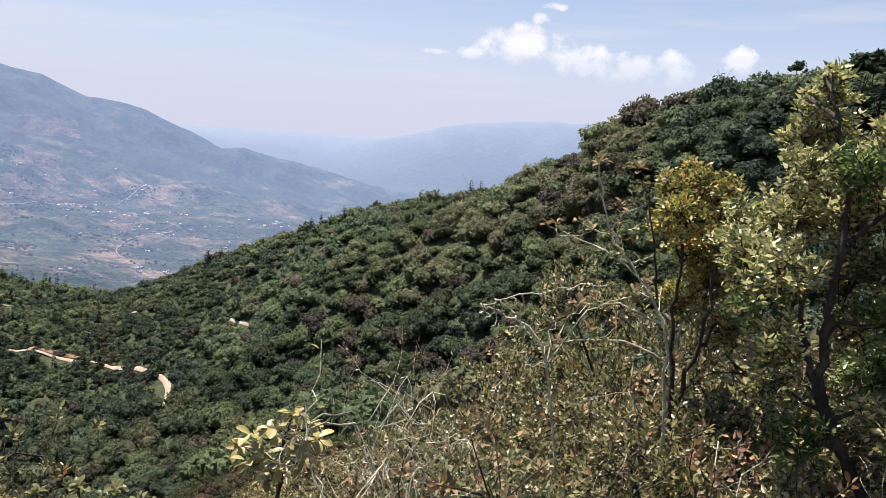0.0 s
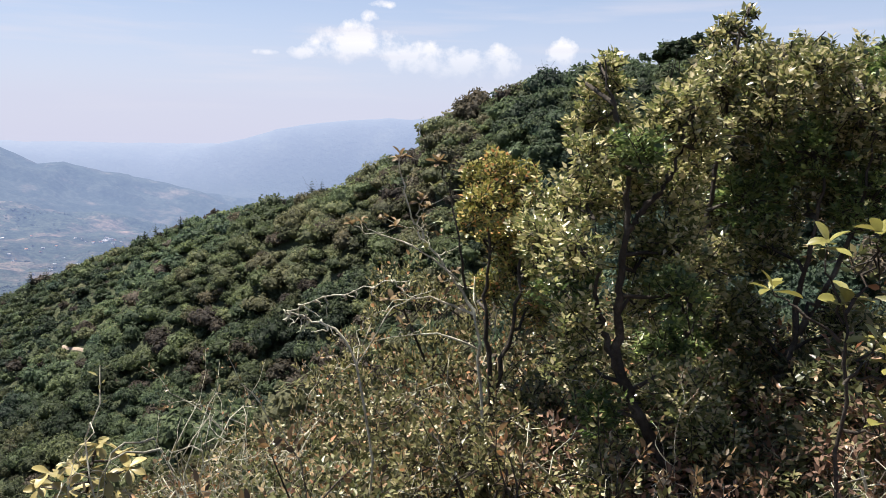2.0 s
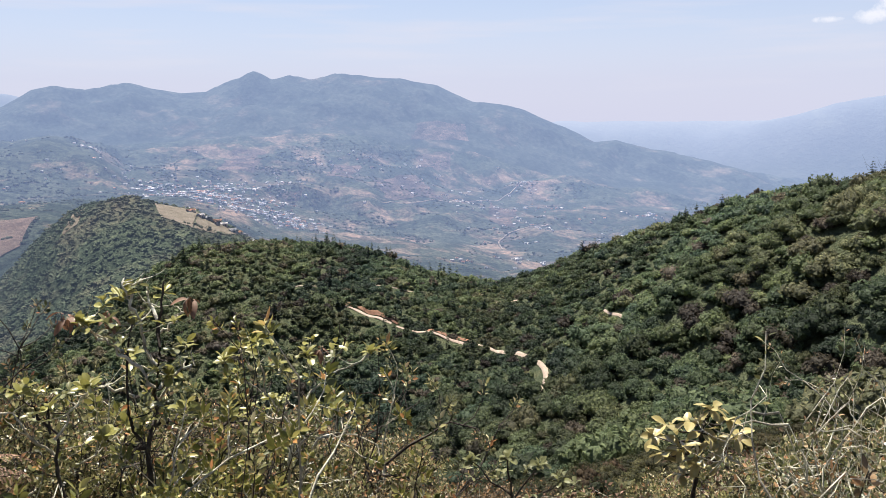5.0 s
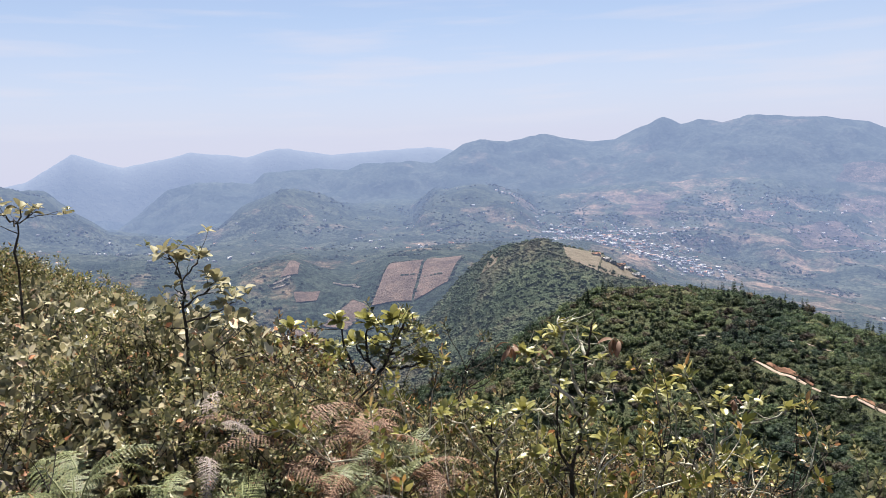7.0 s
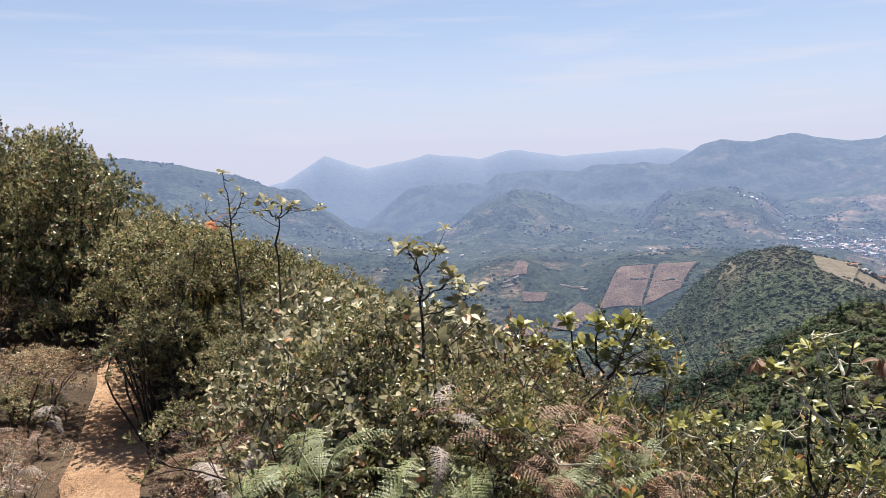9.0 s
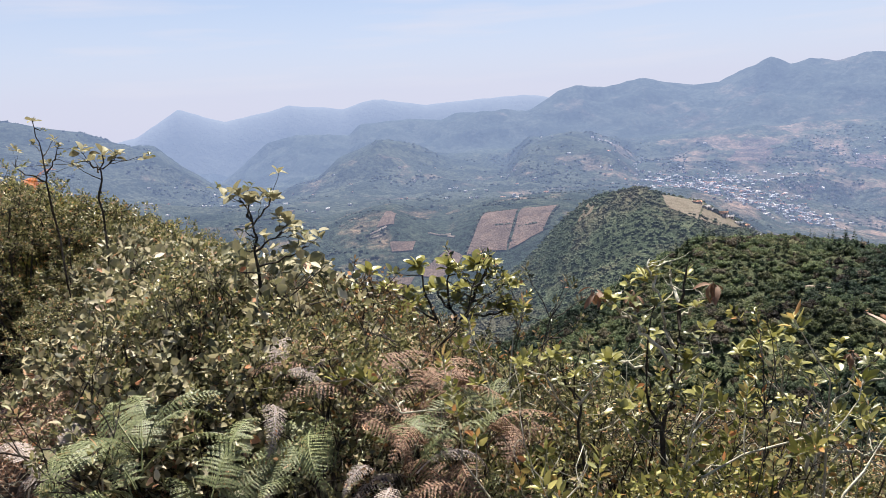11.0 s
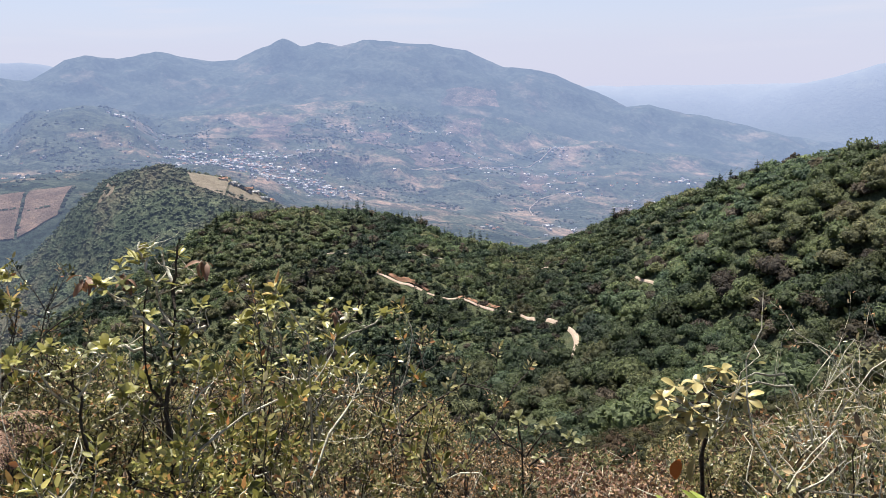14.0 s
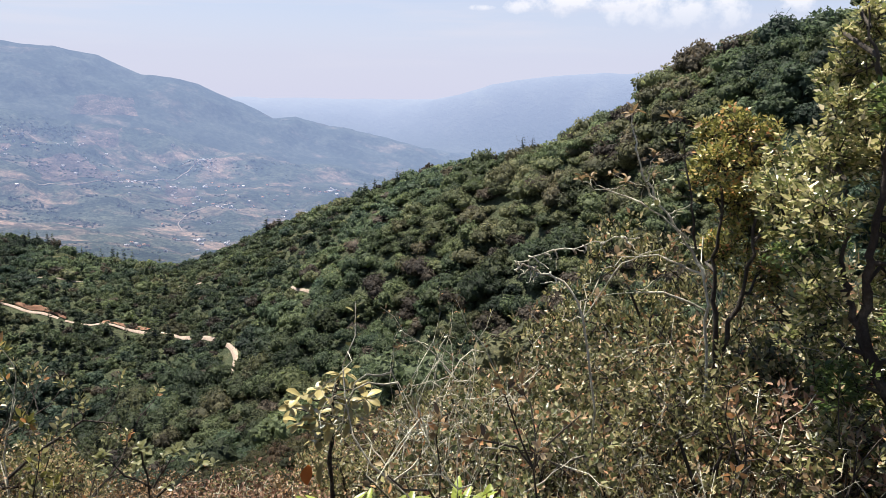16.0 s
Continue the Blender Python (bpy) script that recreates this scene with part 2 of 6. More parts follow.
# leaf colours are shifted bluer to stand in for haze over the valley
CANOPY = canopy_material("woodland leaves", [(0.0, (0.043, 0.067, 0.050)), (0.3, (0.074, 0.102, 0.060)), (0.55, (0.112, 0.136, 0.070)), (0.75, (0.132, 0.128, 0.078)), (0.88, (0.108, 0.090, 0.072)), (1.0, (0.078, 0.067, 0.060))])
SCRUB_LEAVES = canopy_material("hillside scrub leaves", [(0.0, (0.055, 0.068, 0.034)), (0.5, (0.115, 0.11, 0.05)), (1.0, (0.15, 0.105, 0.066))], 1.0, 7.0)
CONIFER = canopy_material("conifer needles", [(0.0, (0.018, 0.030, 0.018)), (0.5, (0.034, 0.050, 0.026)), (1.0, (0.055, 0.068, 0.034))])
# far canopy, hill ground and tree clumps hold haze in their emission
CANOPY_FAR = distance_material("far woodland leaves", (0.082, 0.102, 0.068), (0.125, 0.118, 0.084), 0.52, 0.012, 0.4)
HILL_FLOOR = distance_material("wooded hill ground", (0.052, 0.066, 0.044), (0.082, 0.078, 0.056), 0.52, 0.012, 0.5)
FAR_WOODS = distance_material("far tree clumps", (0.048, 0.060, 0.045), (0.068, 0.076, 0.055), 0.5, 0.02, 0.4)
FOREST_FLOOR = earth_material("leafy undergrowth", [(0.3, (0.045, 0.06, 0.033)), (0.55, (0.08, 0.092, 0.048)), (0.8, (0.115, 0.108, 0.062))], 0.16, bump=1.0, fine=1.1)
HILLTOP = earth_material("hilltop litter", [(0.3, (0.03, 0.022, 0.015)), (0.5, (0.075, 0.05, 0.033)), (0.75, (0.15, 0.105, 0.068))], 1.6, fine=24)
TRAIL = earth_material("orange trail earth", [(0.25, (0.17, 0.10, 0.062)), (0.5, (0.31, 0.19, 0.115)), (0.75, (0.42, 0.29, 0.195))], 2.2, bump=0.6, fine=30)
ROAD = earth_material("dirt road", [(0.3, (0.28, 0.215, 0.17)), (0.7, (0.43, 0.345, 0.28))], 0.3)
ROADCUT = earth_material("road cut earth", [(0.3, (0.22, 0.12, 0.08)), (0.7, (0.36, 0.21, 0.14))], 0.4)
BARK = earth_material("bark", [(0.3, (0.022, 0.018, 0.015)), (0.55, (0.06, 0.05, 0.041)), (0.75, (0.15, 0.138, 0.12))], 9.0, fine=60)
LICHEN = earth_material("lichen bark", [(0.3, (0.24, 0.22, 0.17)), (0.5, (0.43, 0.405, 0.32)), (0.75, (0.68, 0.66, 0.54))], 14.0, fine=70)

# ---- terrain: one sheet round the hilltop, by azimuth (degrees left of +y) and distance ----
def lattice(ix, iy, seed):
    h = np.sin(ix * 127.1 + iy * 311.7 + seed * 74.7) * 43758.5453
    return h - np.floor(h)


def vnoise(x, y, seed=0):
    x, y = np.asarray(x, float), np.asarray(y, float)
    ix, iy = np.floor(x), np.floor(y)
    u, v = x - ix, y - iy
    u, v = u * u * (3 - 2 * u), v * v * (3 - 2 * v)
    a, b = lattice(ix, iy, seed), lattice(ix + 1, iy, seed)
    c, d = lattice(ix, iy + 1, seed), lattice(ix + 1, iy + 1, seed)
    return (a + (b - a) * u) * (1 - v) + (c + (d - c) * u) * v - 0.5


def fbm(x, y, octaves=4, seed=0):
    s, a = 0, 1.0
    for k in range(octaves):
        s = s + a * vnoise(x * 2 ** k, y * 2 ** k, seed + k)
        a *= 0.5
    return s


EYE = 1.62
# Each belt of the land: (azimuth, distance, angle of its ground above the hilltop's level), from near to far.
NEAR = [(-180, 14, 1), (-60, 14, -6), (-25, 14, -24), (10, 14, -30), (50, 14, -30), (75, 14, -22), (95, 14, -12), (106, 14, -6), (114, 14, -4.0), (125, 14, -2), (180, 14, 1)]
SLOPE = [(-180, 60, 5), (-60, 60, 2), (-25, 60, -14), (0, 60, -19.5), (12, 60, -19.6), (18, 60, -19.8), (24, 60, -20.9), (30, 60, -22.9), (38, 60, -25.2), (48, 60, -28), (60, 60, -30), (80, 60, -26), (96, 60, -20), (108, 60, -10), (116, 60, -1), (180, 60, 5)]
FOOT = [(-180, 120, 6), (-60, 100, 2), (-25, 110, -12), (0, 130, -19), (20, 160, -22.5), (35, 200, -24), (50, 235, -25.5), (65, 260, -26), (80, 300, -25), (96, 300, -21), (108, 260, -12), (118, 200, -2), (180, 120, 6)]
CREST = [(-180, 200, 6.65), (-60, 160, 5.65), (-30, 170, 4.15), (-18, 200, 4.05), (-9.5, 215, 4.85), (-1, 225, 4.15), (3.7, 230, 3.35), (7, 235, 2.05), (9, 240, 1.55), (11.2, 245, 0.35),
         (12.3, 258, -1.65), (15.1, 270, -2.65), (19.6, 285, -4.65), (23.6, 305, -4.95), (28.5, 335, -6.25), (31.2, 350, -7.65), (35.1, 375, -8.85), (37.5, 395, -9.85), (41, 425, -11.45), (44.2, 455, -12.45),
         (46, 470, -12), (50, 490, -11.3), (52.1, 500, -10.1), (56.1, 510, -9.2), (60.2, 515, -8.9), (65.4, 520, -9), (68, 520, -10.4), (72, 520, -13), (80, 520, -17), (96, 480, -16), (108, 420, -11), (118, 330, -3), (180, 200, 7)]
BACK = [(-180, 420, 2), (-30, 420, -4), (20, 480, -12), (44, 620, -14.5), (56, 640, -12.5), (64, 650, -11.2), (68, 660, -11.2), (72, 680, -12.2), (76, 720, -14), (82, 760, -15.5), (96, 720, -14), (108, 700, -11), (118, 600, -5), (180, 420, 2)]
MIDHILL = [(-180, 700, 0), (-30, 700, -8), (30, 800, -12), (56, 880, -11.5), (59.5, 890, -9.6), (61.4, 900, -8.7), (62.7, 905, -7.8), (65.4, 910, -6.3), (67.8, 915, -5.8), (69.3, 920, -5.2), (71.8, 935, -5.6), (73.2, 945, -6.2),
           (74.8, 960, -7.4), (77.5, 985, -10.2), (80, 1000, -12), (96, 1000, -11.5), (108, 950, -9), (118, 850, -5), (180, 700, 0)]
DELL = [(-180, 1000, -2), (-30, 1000, -9), (44, 1150, -13), (60, 1150, -12), (70, 1120, -11), (78, 1120, -11.6), (86, 1120, -12.2), (96, 1150, -10.5), (108, 1200, -8), (118, 1100, -5), (180, 1000, -2)]
FIELDS = [(-180, 1500, -3), (-30, 1500, -9), (44, 1550, -11.5), (60, 1500, -9.5), (70, 1420, -6.9), (74.8, 1400, -6.3), (80.2, 1400, -6.6), (83, 1400, -7.6), (85, 1430, -6.9), (87, 1450, -5.9), (89.8, 1450, -6.3), (92, 1450, -7.2), (98, 1500, -6.4), (108, 1600, -5.4), (118, 1500, -4), (180, 1500, -3)]
TOWN = [(-180, 2200, -3), (-30, 2200, -6), (20, 2300, -8.5), (36, 2200, -9.2), (44, 2150, -9.2), (54, 2100, -8.2), (60, 2100, -7), (66, 2100, -5.2), (70, 2100, -5.2), (76, 2000, -5.6), (84, 2000, -5.4), (92, 2000, -5.2), (98, 2000, -5.0), (104, 2100, -4.4), (118, 2000, -3.2), (180, 2200, -3)]
HILLS = [(-180, 2900, -1), (-30, 2900, -5), (26, 3100, -6.8), (36, 2900, -6.4), (44, 2900, -6.2), (54, 2800, -4.2), (60, 2800, -3.5), (66, 2800, -3.3), (69.6, 2800, -3.4), (71.4, 2800, -2.0), (74, 2800, -1.35), (77, 2800, -1.9), (78.6, 2800, -3.4), (82.5, 2800, -2.6),
         (84.8, 2800, -1.55), (87.6, 2800, -1.05), (90.5, 2800, -2.3), (92.1, 2800, -3.6), (94.5, 2800, -4.5), (99, 2800, -3.7), (100.8, 2800, -2.3), (102.6, 2800, -.85), (105, 2800, -.35), (107, 2800, .5), (110.2, 2800, 1.15), (114.2, 2800, 1.7), (122, 2800, 2), (180, 2900, -1)]
COMBE = [(-180, 3300, -1), (-30, 3300, -4), (26, 3600, -5.6), (36, 3500, -4.4), (44, 3400, -2.6), (54, 3400, -0.9), (62, 3400, -1.2), (72, 3300, -2.0), (80, 3250, -2.4), (88, 3250, -2.6), (96, 3250, -4.4), (104, 3300, -2.4), (116, 3300, 0), (180, 3300, -1)]
RANGE = [(-180, 3900, 0), (-30, 3900, -4), (20, 4100, -5.4), (26, 4100, -4.35), (29.4, 4100, -3.3), (34.4, 4100, -2.25), (36, 4100, -1.85), (37.5, 4100, -1.9), (39.9, 4100, -.78), (42.4, 4100, .32), (45.9, 4100, .85), (48.5, 4100, 2.1), (53, 4100, 2.62), (55.6, 4100, 2.7), (57.2, 4100, 2.45), (58.7, 4100, 2.64), (59.9, 4100, 2.38), (61, 4100, 2.97),
         (64.2, 4100, 1.6), (65.8, 4100, 1.57), (69.3, 4100, 2.05), (71.7, 4050, 1.58), (73.2, 4000, 1.82), (74.8, 4000, 1.62), (77, 3950, .35), (78.9, 3900, .46), (82, 3900, .43), (83, 3900, .05), (85.2, 3900, .24), (88.8, 3900, -.02), (89.6, 3900, -.76), (93.2, 3850, -.37), (95.2, 3850, -.95), (96.9, 3850, -2.3), (98.5, 3850, -3.4), (101, 3850, -4.2), (106, 3900, -3), (118, 3900, -1), (180, 3900, 0)]
GULF = [(-180, 4200, 0), (-30, 4200, -4), (30, 4350, -4), (50, 4350, -1), (75, 4180, -1.5), (98, 4130, -4), (118, 4250, -1), (180, 4200, 0)]
FAR = [(-180, 4700, 0), (-30, 4700, 0.6), (-5, 4750, 1.0), (11.5, 4750, 1.55), (17.4, 4750, 1.4), (19.3, 4750, 1.1), (22.4, 4750, .6), (24.6, 4750, -.1), (27.5, 4750, -.8), (30, 4750, -1.1), (32.5, 4750, -.9), (36, 4750, -1.0), (46, 4750, -.5), (70, 4640, -.2), (75.1, 4640, 1.25), (77.3, 4640, 1.5), (80.8, 4640, 1.42), (84, 4640, 1.28), (87.7, 4640, 1.78), (89.9, 4640, 1.22), (93.5, 4640, 1.6),
       (95.1, 4640, 1.2), (97.9, 4640, .72), (100.9, 4640, 1.63), (103.7, 4640, -.05), (105.2, 4640, -.36), (110, 4640, -.3), (118, 4700, 0), (180, 4700, 0)]
EDGE = [(-180, 4900, -1), (0, 4900, -0.5), (90, 4900, -0.5), (180, 4900, -1)]
BELTS = [NEAR, SLOPE, FOOT, CREST, BACK, MIDHILL, DELL, FIELDS, TOWN, HILLS, COMBE, RANGE, GULF, FAR, EDGE]
ROUGH = [0.25, 0.9, 2.0, 6.0, 3.5, 3.0, 6.0, 6.0, 24.0, 40.0, 40.0, 50.0, 40.0, 8.0, 4.0]


def near_ground(az, d):
    """The hilltop: level along the trail, falling away towards the valley."""
    a = np.radians(az)
    s = d * np.cos(a - radians(27))
    z = -0.42 * np.maximum(0, s - 0.7) - 0.012 * np.maximum(0, s) ** 2 + 0.10 * np.maximum(0, -s - 0.5)
    x, y = -np.sin(a) * d, np.cos(a) * d
    return z + 0.10 * fbm(x * 0.8, y * 0.8, 3, 5) * np.clip(d / 3, 0.3, 1)


def land(az, d):
    """Height of the ground."""
    az, d = np.broadcast_arrays(np.asarray(az, float), np.asarray(d, float))
    shape = az.shape
    az, d = az.ravel(), d.ravel()
    D = [np.full(az.shape, 6.0)]
    Z = [near_ground(az, 6.0)]
    for belt in BELTS:
        b = np.array(belt, float)
        dd = np.interp(az, b[:, 0], b[:, 1])
        D.append(dd)
        Z.append(EYE + dd * np.tan(np.radians(np.interp(az, b[:, 0], b[:, 2]))))
    D, Z = np.array(D), np.array(Z)
    h = np.diff(D, axis=0)
    m = np.diff(Z, axis=0) / h
    t = np.zeros_like(Z)
    t[0], t[-1] = m[0], m[-1]
    same = m[:-1] * m[1:] > 0
    t[1:-1] = np.where(same, 2 * m[:-1] * m[1:] / np.where(same, m[:-1] + m[1:], 1), 0)
    k = np.clip((d[None] >= D).sum(0) - 1, 0, len(D) - 2)
    i = np.arange(len(d))
    u = np.clip((d - D[k, i]) / h[k, i], 0, 1)
    z = ((1 + 2 * u) * (1 - u) ** 2 * Z[k, i] + u * (1 - u) ** 2 * h[k, i] * t[k, i]
         + u * u * (3 - 2 * u) * Z[k + 1, i] + u * u * (u - 1) * h[k, i] * t[k + 1, i])
    x, y = -np.sin(np.radians(az)) * d, np.cos(np.radians(az)) * d
    amp = np.array(ROUGH + [20.0])[k] * (np.sin(np.pi * u) ** 0.8 * 0.9 + 0.1)
    spurs = 0.5 - 2 * np.abs(fbm(x / (d * 0 + 330) + 3.1, y / 330, 4, 23))
    rough = np.where(d > 1000, spurs + 0.5 * fbm(x / 110, y / 110, 3, 31), fbm(x / 40, y / 40, 3, 11) + 0.4 * fbm(x / 11, y / 11, 2, 12))
    amp = amp * (1 - 0.9 * np.exp(-((az - 41.5) / 4) ** 2 - ((d - 290) / 45) ** 2))
    z = z + amp * rough
    z = z + np.where(d > 4300, 12 * fbm(x / 120, y / 120, 3, 47), 0)
    # a scrubby spur that runs out below the road, with a gully behind it
    bump = np.interp(az, [53.5, 58, 64, 70, 77, 84], [0, 8, 13, 11, 5, 0])
    back = np.interp(az, [53.5, 58, 64, 70, 77], [393, 384, 374, 366, 360])
    z = z + bump * np.exp(-((d - back) / 24) ** 2) - 0.7 * bump * np.exp(-((d - back - 52) / 26) ** 2)
    w = np.clip((d - 5) / 2, 0, 1)
    z = np.where(w < 1, near_ground(az, d) * (1 - w) + z * w, z)
    return z.reshape(shape)


def spot(az, d, up=0.0):
    """The place on the ground at an azimuth and distance."""
    return Vector((-math.sin(radians(az)) * d, math.cos(radians(az)) * d, float(land(az, d)) + up))

# ---- mesh helpers ----
def mesh_from(name, verts, faces, mat, smooth=False):
    """A mesh from numpy vertices and equal-sided numpy faces."""
    me = bpy.data.meshes.new(name)
    verts, faces = np.asarray(verts, np.float32), np.asarray(faces, np.int32)
    k = faces.shape[1]
    me.vertices.add(len(verts))
    me.vertices.foreach_set("co", verts.ravel())
    me.loops.add(faces.size)
    me.loops.foreach_set("vertex_index", faces.ravel())
    me.polygons.add(len(faces))
    me.polygons.foreach_set("loop_start", np.arange(0, faces.size, k, dtype=np.int32))
    if smooth:
        me.polygons.foreach_set("use_smooth", np.ones(len(faces), bool))
    me.update(calc_edges=True)
    for x in mat if isinstance(mat, (list, tuple)) else [mat]:
        me.materials.append(x)
    return me


def set_tone(me, tone):
    """Give each vertex the two numbers of its tree's tone."""
    at = me.color_attributes.new("tone", "FLOAT_COLOR", "POINT")
    q = np.ones((len(me.vertices), 4), np.float32)
    q[:, :2] = tone
    at.data.foreach_set("color", q.ravel())
    return me


def thing(name, label, category, group="", kind="", at=None):
    ob = tagged(new(name), label, category, group, kind)
    if at is not None:
        ob.matrix_basis = at if isinstance(at, Matrix) else Matrix.Translation(at)
    return ob


def mpart(name, me, parent, label="", kind=""):
    ob = new(name, me)
    ob.parent = parent
    return tagged(ob, label, "", "", kind)


def part(name, bm, mat, parent, label=""):
    me = bpy.data.meshes.new(name)
    bm.to_mesh(me)
    bm.free()
    me.materials.append(mat)
    return mpart(name, me, parent, label)


def sheet(az, d):
    """Vertices and quads of the ground over azimuths and distances."""
    A, D = np.meshgrid(az, d)
    a = np.radians(A)
    v = np.stack([-np.sin(a) * D, np.cos(a) * D, land(A, D)], -1).reshape(-1, 3)
    n, m = len(az), len(d)
    i = (np.arange(m - 1)[:, None] * n + np.arange(n - 1)[None]).ravel()
    return v, np.stack([i, i + n, i + n + 1, i + 1], 1)


def ground_object(name, label, az, d, mat, smooth=True):
    v, q = sheet(az, d)
    return tagged(new(name, mesh_from(name, v, q, mat, smooth)), label, "terrain", "", "structure")


# ---- the land ----
VIEW = np.concatenate([np.arange(-180, -24, 4.0), np.arange(-24, 122, 0.2), np.arange(122, 180.1, 4.0)])
VIEW_FAR = np.concatenate([np.arange(-180, -24, 4.0), np.arange(-24, 122, 0.15), np.arange(122, 180.1, 4.0)])
ground_object("ground_hilltop", "dry brown leaf litter and earth of the hilltop", np.arange(-180, 180.1, 3.0), np.concatenate([[0.02], np.geomspace(0.4, 16, 46)]), HILLTOP)
ground_object("ground_valley", "dark forest floor of the steep wooded valley", VIEW, np.concatenate([np.geomspace(16, 140, 22)[:-1], np.linspace(140, 545, 46)]), FOREST_FLOOR)
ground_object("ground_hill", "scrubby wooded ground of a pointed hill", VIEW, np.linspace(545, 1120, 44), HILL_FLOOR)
# far land materials carry painted haze in their emission
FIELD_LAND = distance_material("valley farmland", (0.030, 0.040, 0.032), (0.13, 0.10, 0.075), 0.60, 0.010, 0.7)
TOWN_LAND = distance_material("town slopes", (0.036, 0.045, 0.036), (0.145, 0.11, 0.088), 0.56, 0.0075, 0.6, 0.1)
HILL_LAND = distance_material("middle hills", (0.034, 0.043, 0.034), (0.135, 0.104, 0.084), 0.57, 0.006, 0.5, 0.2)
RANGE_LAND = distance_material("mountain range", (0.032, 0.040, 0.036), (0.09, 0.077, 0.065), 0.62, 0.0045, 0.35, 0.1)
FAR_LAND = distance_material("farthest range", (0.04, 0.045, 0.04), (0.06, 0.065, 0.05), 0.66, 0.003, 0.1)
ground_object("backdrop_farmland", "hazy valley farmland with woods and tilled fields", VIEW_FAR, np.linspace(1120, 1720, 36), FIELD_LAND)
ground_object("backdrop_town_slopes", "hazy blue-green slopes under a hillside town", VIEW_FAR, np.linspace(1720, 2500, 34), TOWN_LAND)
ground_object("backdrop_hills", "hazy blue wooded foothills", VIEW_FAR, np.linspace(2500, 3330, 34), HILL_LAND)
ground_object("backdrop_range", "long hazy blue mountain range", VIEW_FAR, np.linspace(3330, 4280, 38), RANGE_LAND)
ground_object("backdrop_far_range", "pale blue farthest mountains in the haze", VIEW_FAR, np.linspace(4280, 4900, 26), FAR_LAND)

# ---- woodland ----
rng = np.random.default_rng(7)


PHI = (1 + 5 ** 0.5) / 2
ICO = np.array([(-1, PHI, 0), (1, PHI, 0), (-1, -PHI, 0), (1, -PHI, 0), (0, -1, PHI), (0, 1, PHI), (0, -1, -PHI), (0, 1, -PHI), (PHI, 0, -1), (PHI, 0, 1), (-PHI, 0, -1), (-PHI, 0, 1)]) / math.sqrt(1 + PHI * PHI)
ICO_TRI = np.array([(0, 11, 5), (0, 5, 1), (0, 1, 7), (0, 7, 10), (0, 10, 11), (1, 5, 9), (5, 11, 4), (11, 10, 2), (10, 7, 6), (7, 1, 8), (3, 9, 4), (3, 4, 2), (3, 2, 6), (3, 6, 8), (3, 8, 9), (4, 9, 5), (2, 4, 11), (6, 2, 10), (8, 6, 7), (9, 8, 1)])


def round_mesh():
    """A ball of 80 triangles, made by cutting each side of the icosahedron in four."""
    v, f, seen = [tuple(p) for p in ICO], [], {}
    def half(i, j):
        k = (min(i, j), max(i, j))
        if k not in seen:
            m = (np.array(v[i]) + np.array(v[j])) / 2
            v.append(tuple(m / np.linalg.norm(m)))
            seen[k] = len(v) - 1
        return seen[k]
    for i, j, k in ICO_TRI.tolist():
        p, q, w = half(i, j), half(j, k), half(k, i)
        f += [(i, p, w), (j, q, p), (k, w, q), (p, q, w)]
    return np.array(v), np.array(f)


BALL, BALL_TRI = round_mesh()


def crown(r, width, height, count, size, lumps, fine=False):
    """A crown of rounded leafy masses, its foot at z = 0, overlaid with loose leaf clumps: vertices and triangles."""
    a = np.arange(lumps) * 2.4 + r.uniform(0, 6.28)
    f = np.sqrt((np.arange(lumps) + 0.15) / lumps)
    rad = f * width * 0.36
    cen = np.stack([np.cos(a) * rad, np.sin(a) * rad, height * (0.66 - 0.36 * f ** 2 * r.uniform(0.7, 1.15, lumps))], 1)
    cen += r.normal(size=(lumps, 3)) * width * 0.04
    R = width * r.uniform(0.17, 0.25, lumps) * (5.5 / lumps) ** 0.25
    B, T = (BALL, BALL_TRI) if fine else (ICO, ICO_TRI)
    vs, fs, o = [], [], 0
    for c, w in zip(cen, R):
        vs.append(c + B * (w * r.uniform(0.66, 1.0, (len(B), 1))) * [1.1, 1.1, 0.8])
        fs.append(T + o)
        o += len(B)
    k = r.integers(0, lumps, count)
    d = r.normal(size=(count, 3))
    d[:, 2] = np.abs(d[:, 2]) * 1.1 - 0.35
    d /= np.linalg.norm(d, axis=1)[:, None]
    p = cen[k] + d * (R[k] * r.uniform(0.85, 1.28, count))[:, None] * [1, 1, 0.9]
    nrm = d + r.normal(size=(count, 3)) * 0.65 + [0, 0, 0.3]
    nrm /= np.linalg.norm(nrm, axis=1)[:, None]
    t = np.cross(nrm, r.normal(size=(count, 3)))
    t /= np.linalg.norm(t, axis=1)[:, None]
    b = np.cross(nrm, t)
    s = (size * r.uniform(0.6, 1.4, count))[:, None]
    vs.append(np.stack([p - t * s - b * s * 0.5, p + t * s - b * s * 0.45, p + b * s * 0.9], 1).reshape(-1, 3))
    fs.append(np.arange(count * 3).reshape(-1, 3) + o)
    return np.concatenate(vs), np.concatenate(fs)


def loose(q):
    """Free triangles as vertices and triangles."""
    return q.reshape(-1, 3), np.arange(len(q) * 3).reshape(-1, 3)


def tri_of(q):
    return np.concatenate([q[:, [0, 1, 2]], q[:, [0, 2, 3]]])


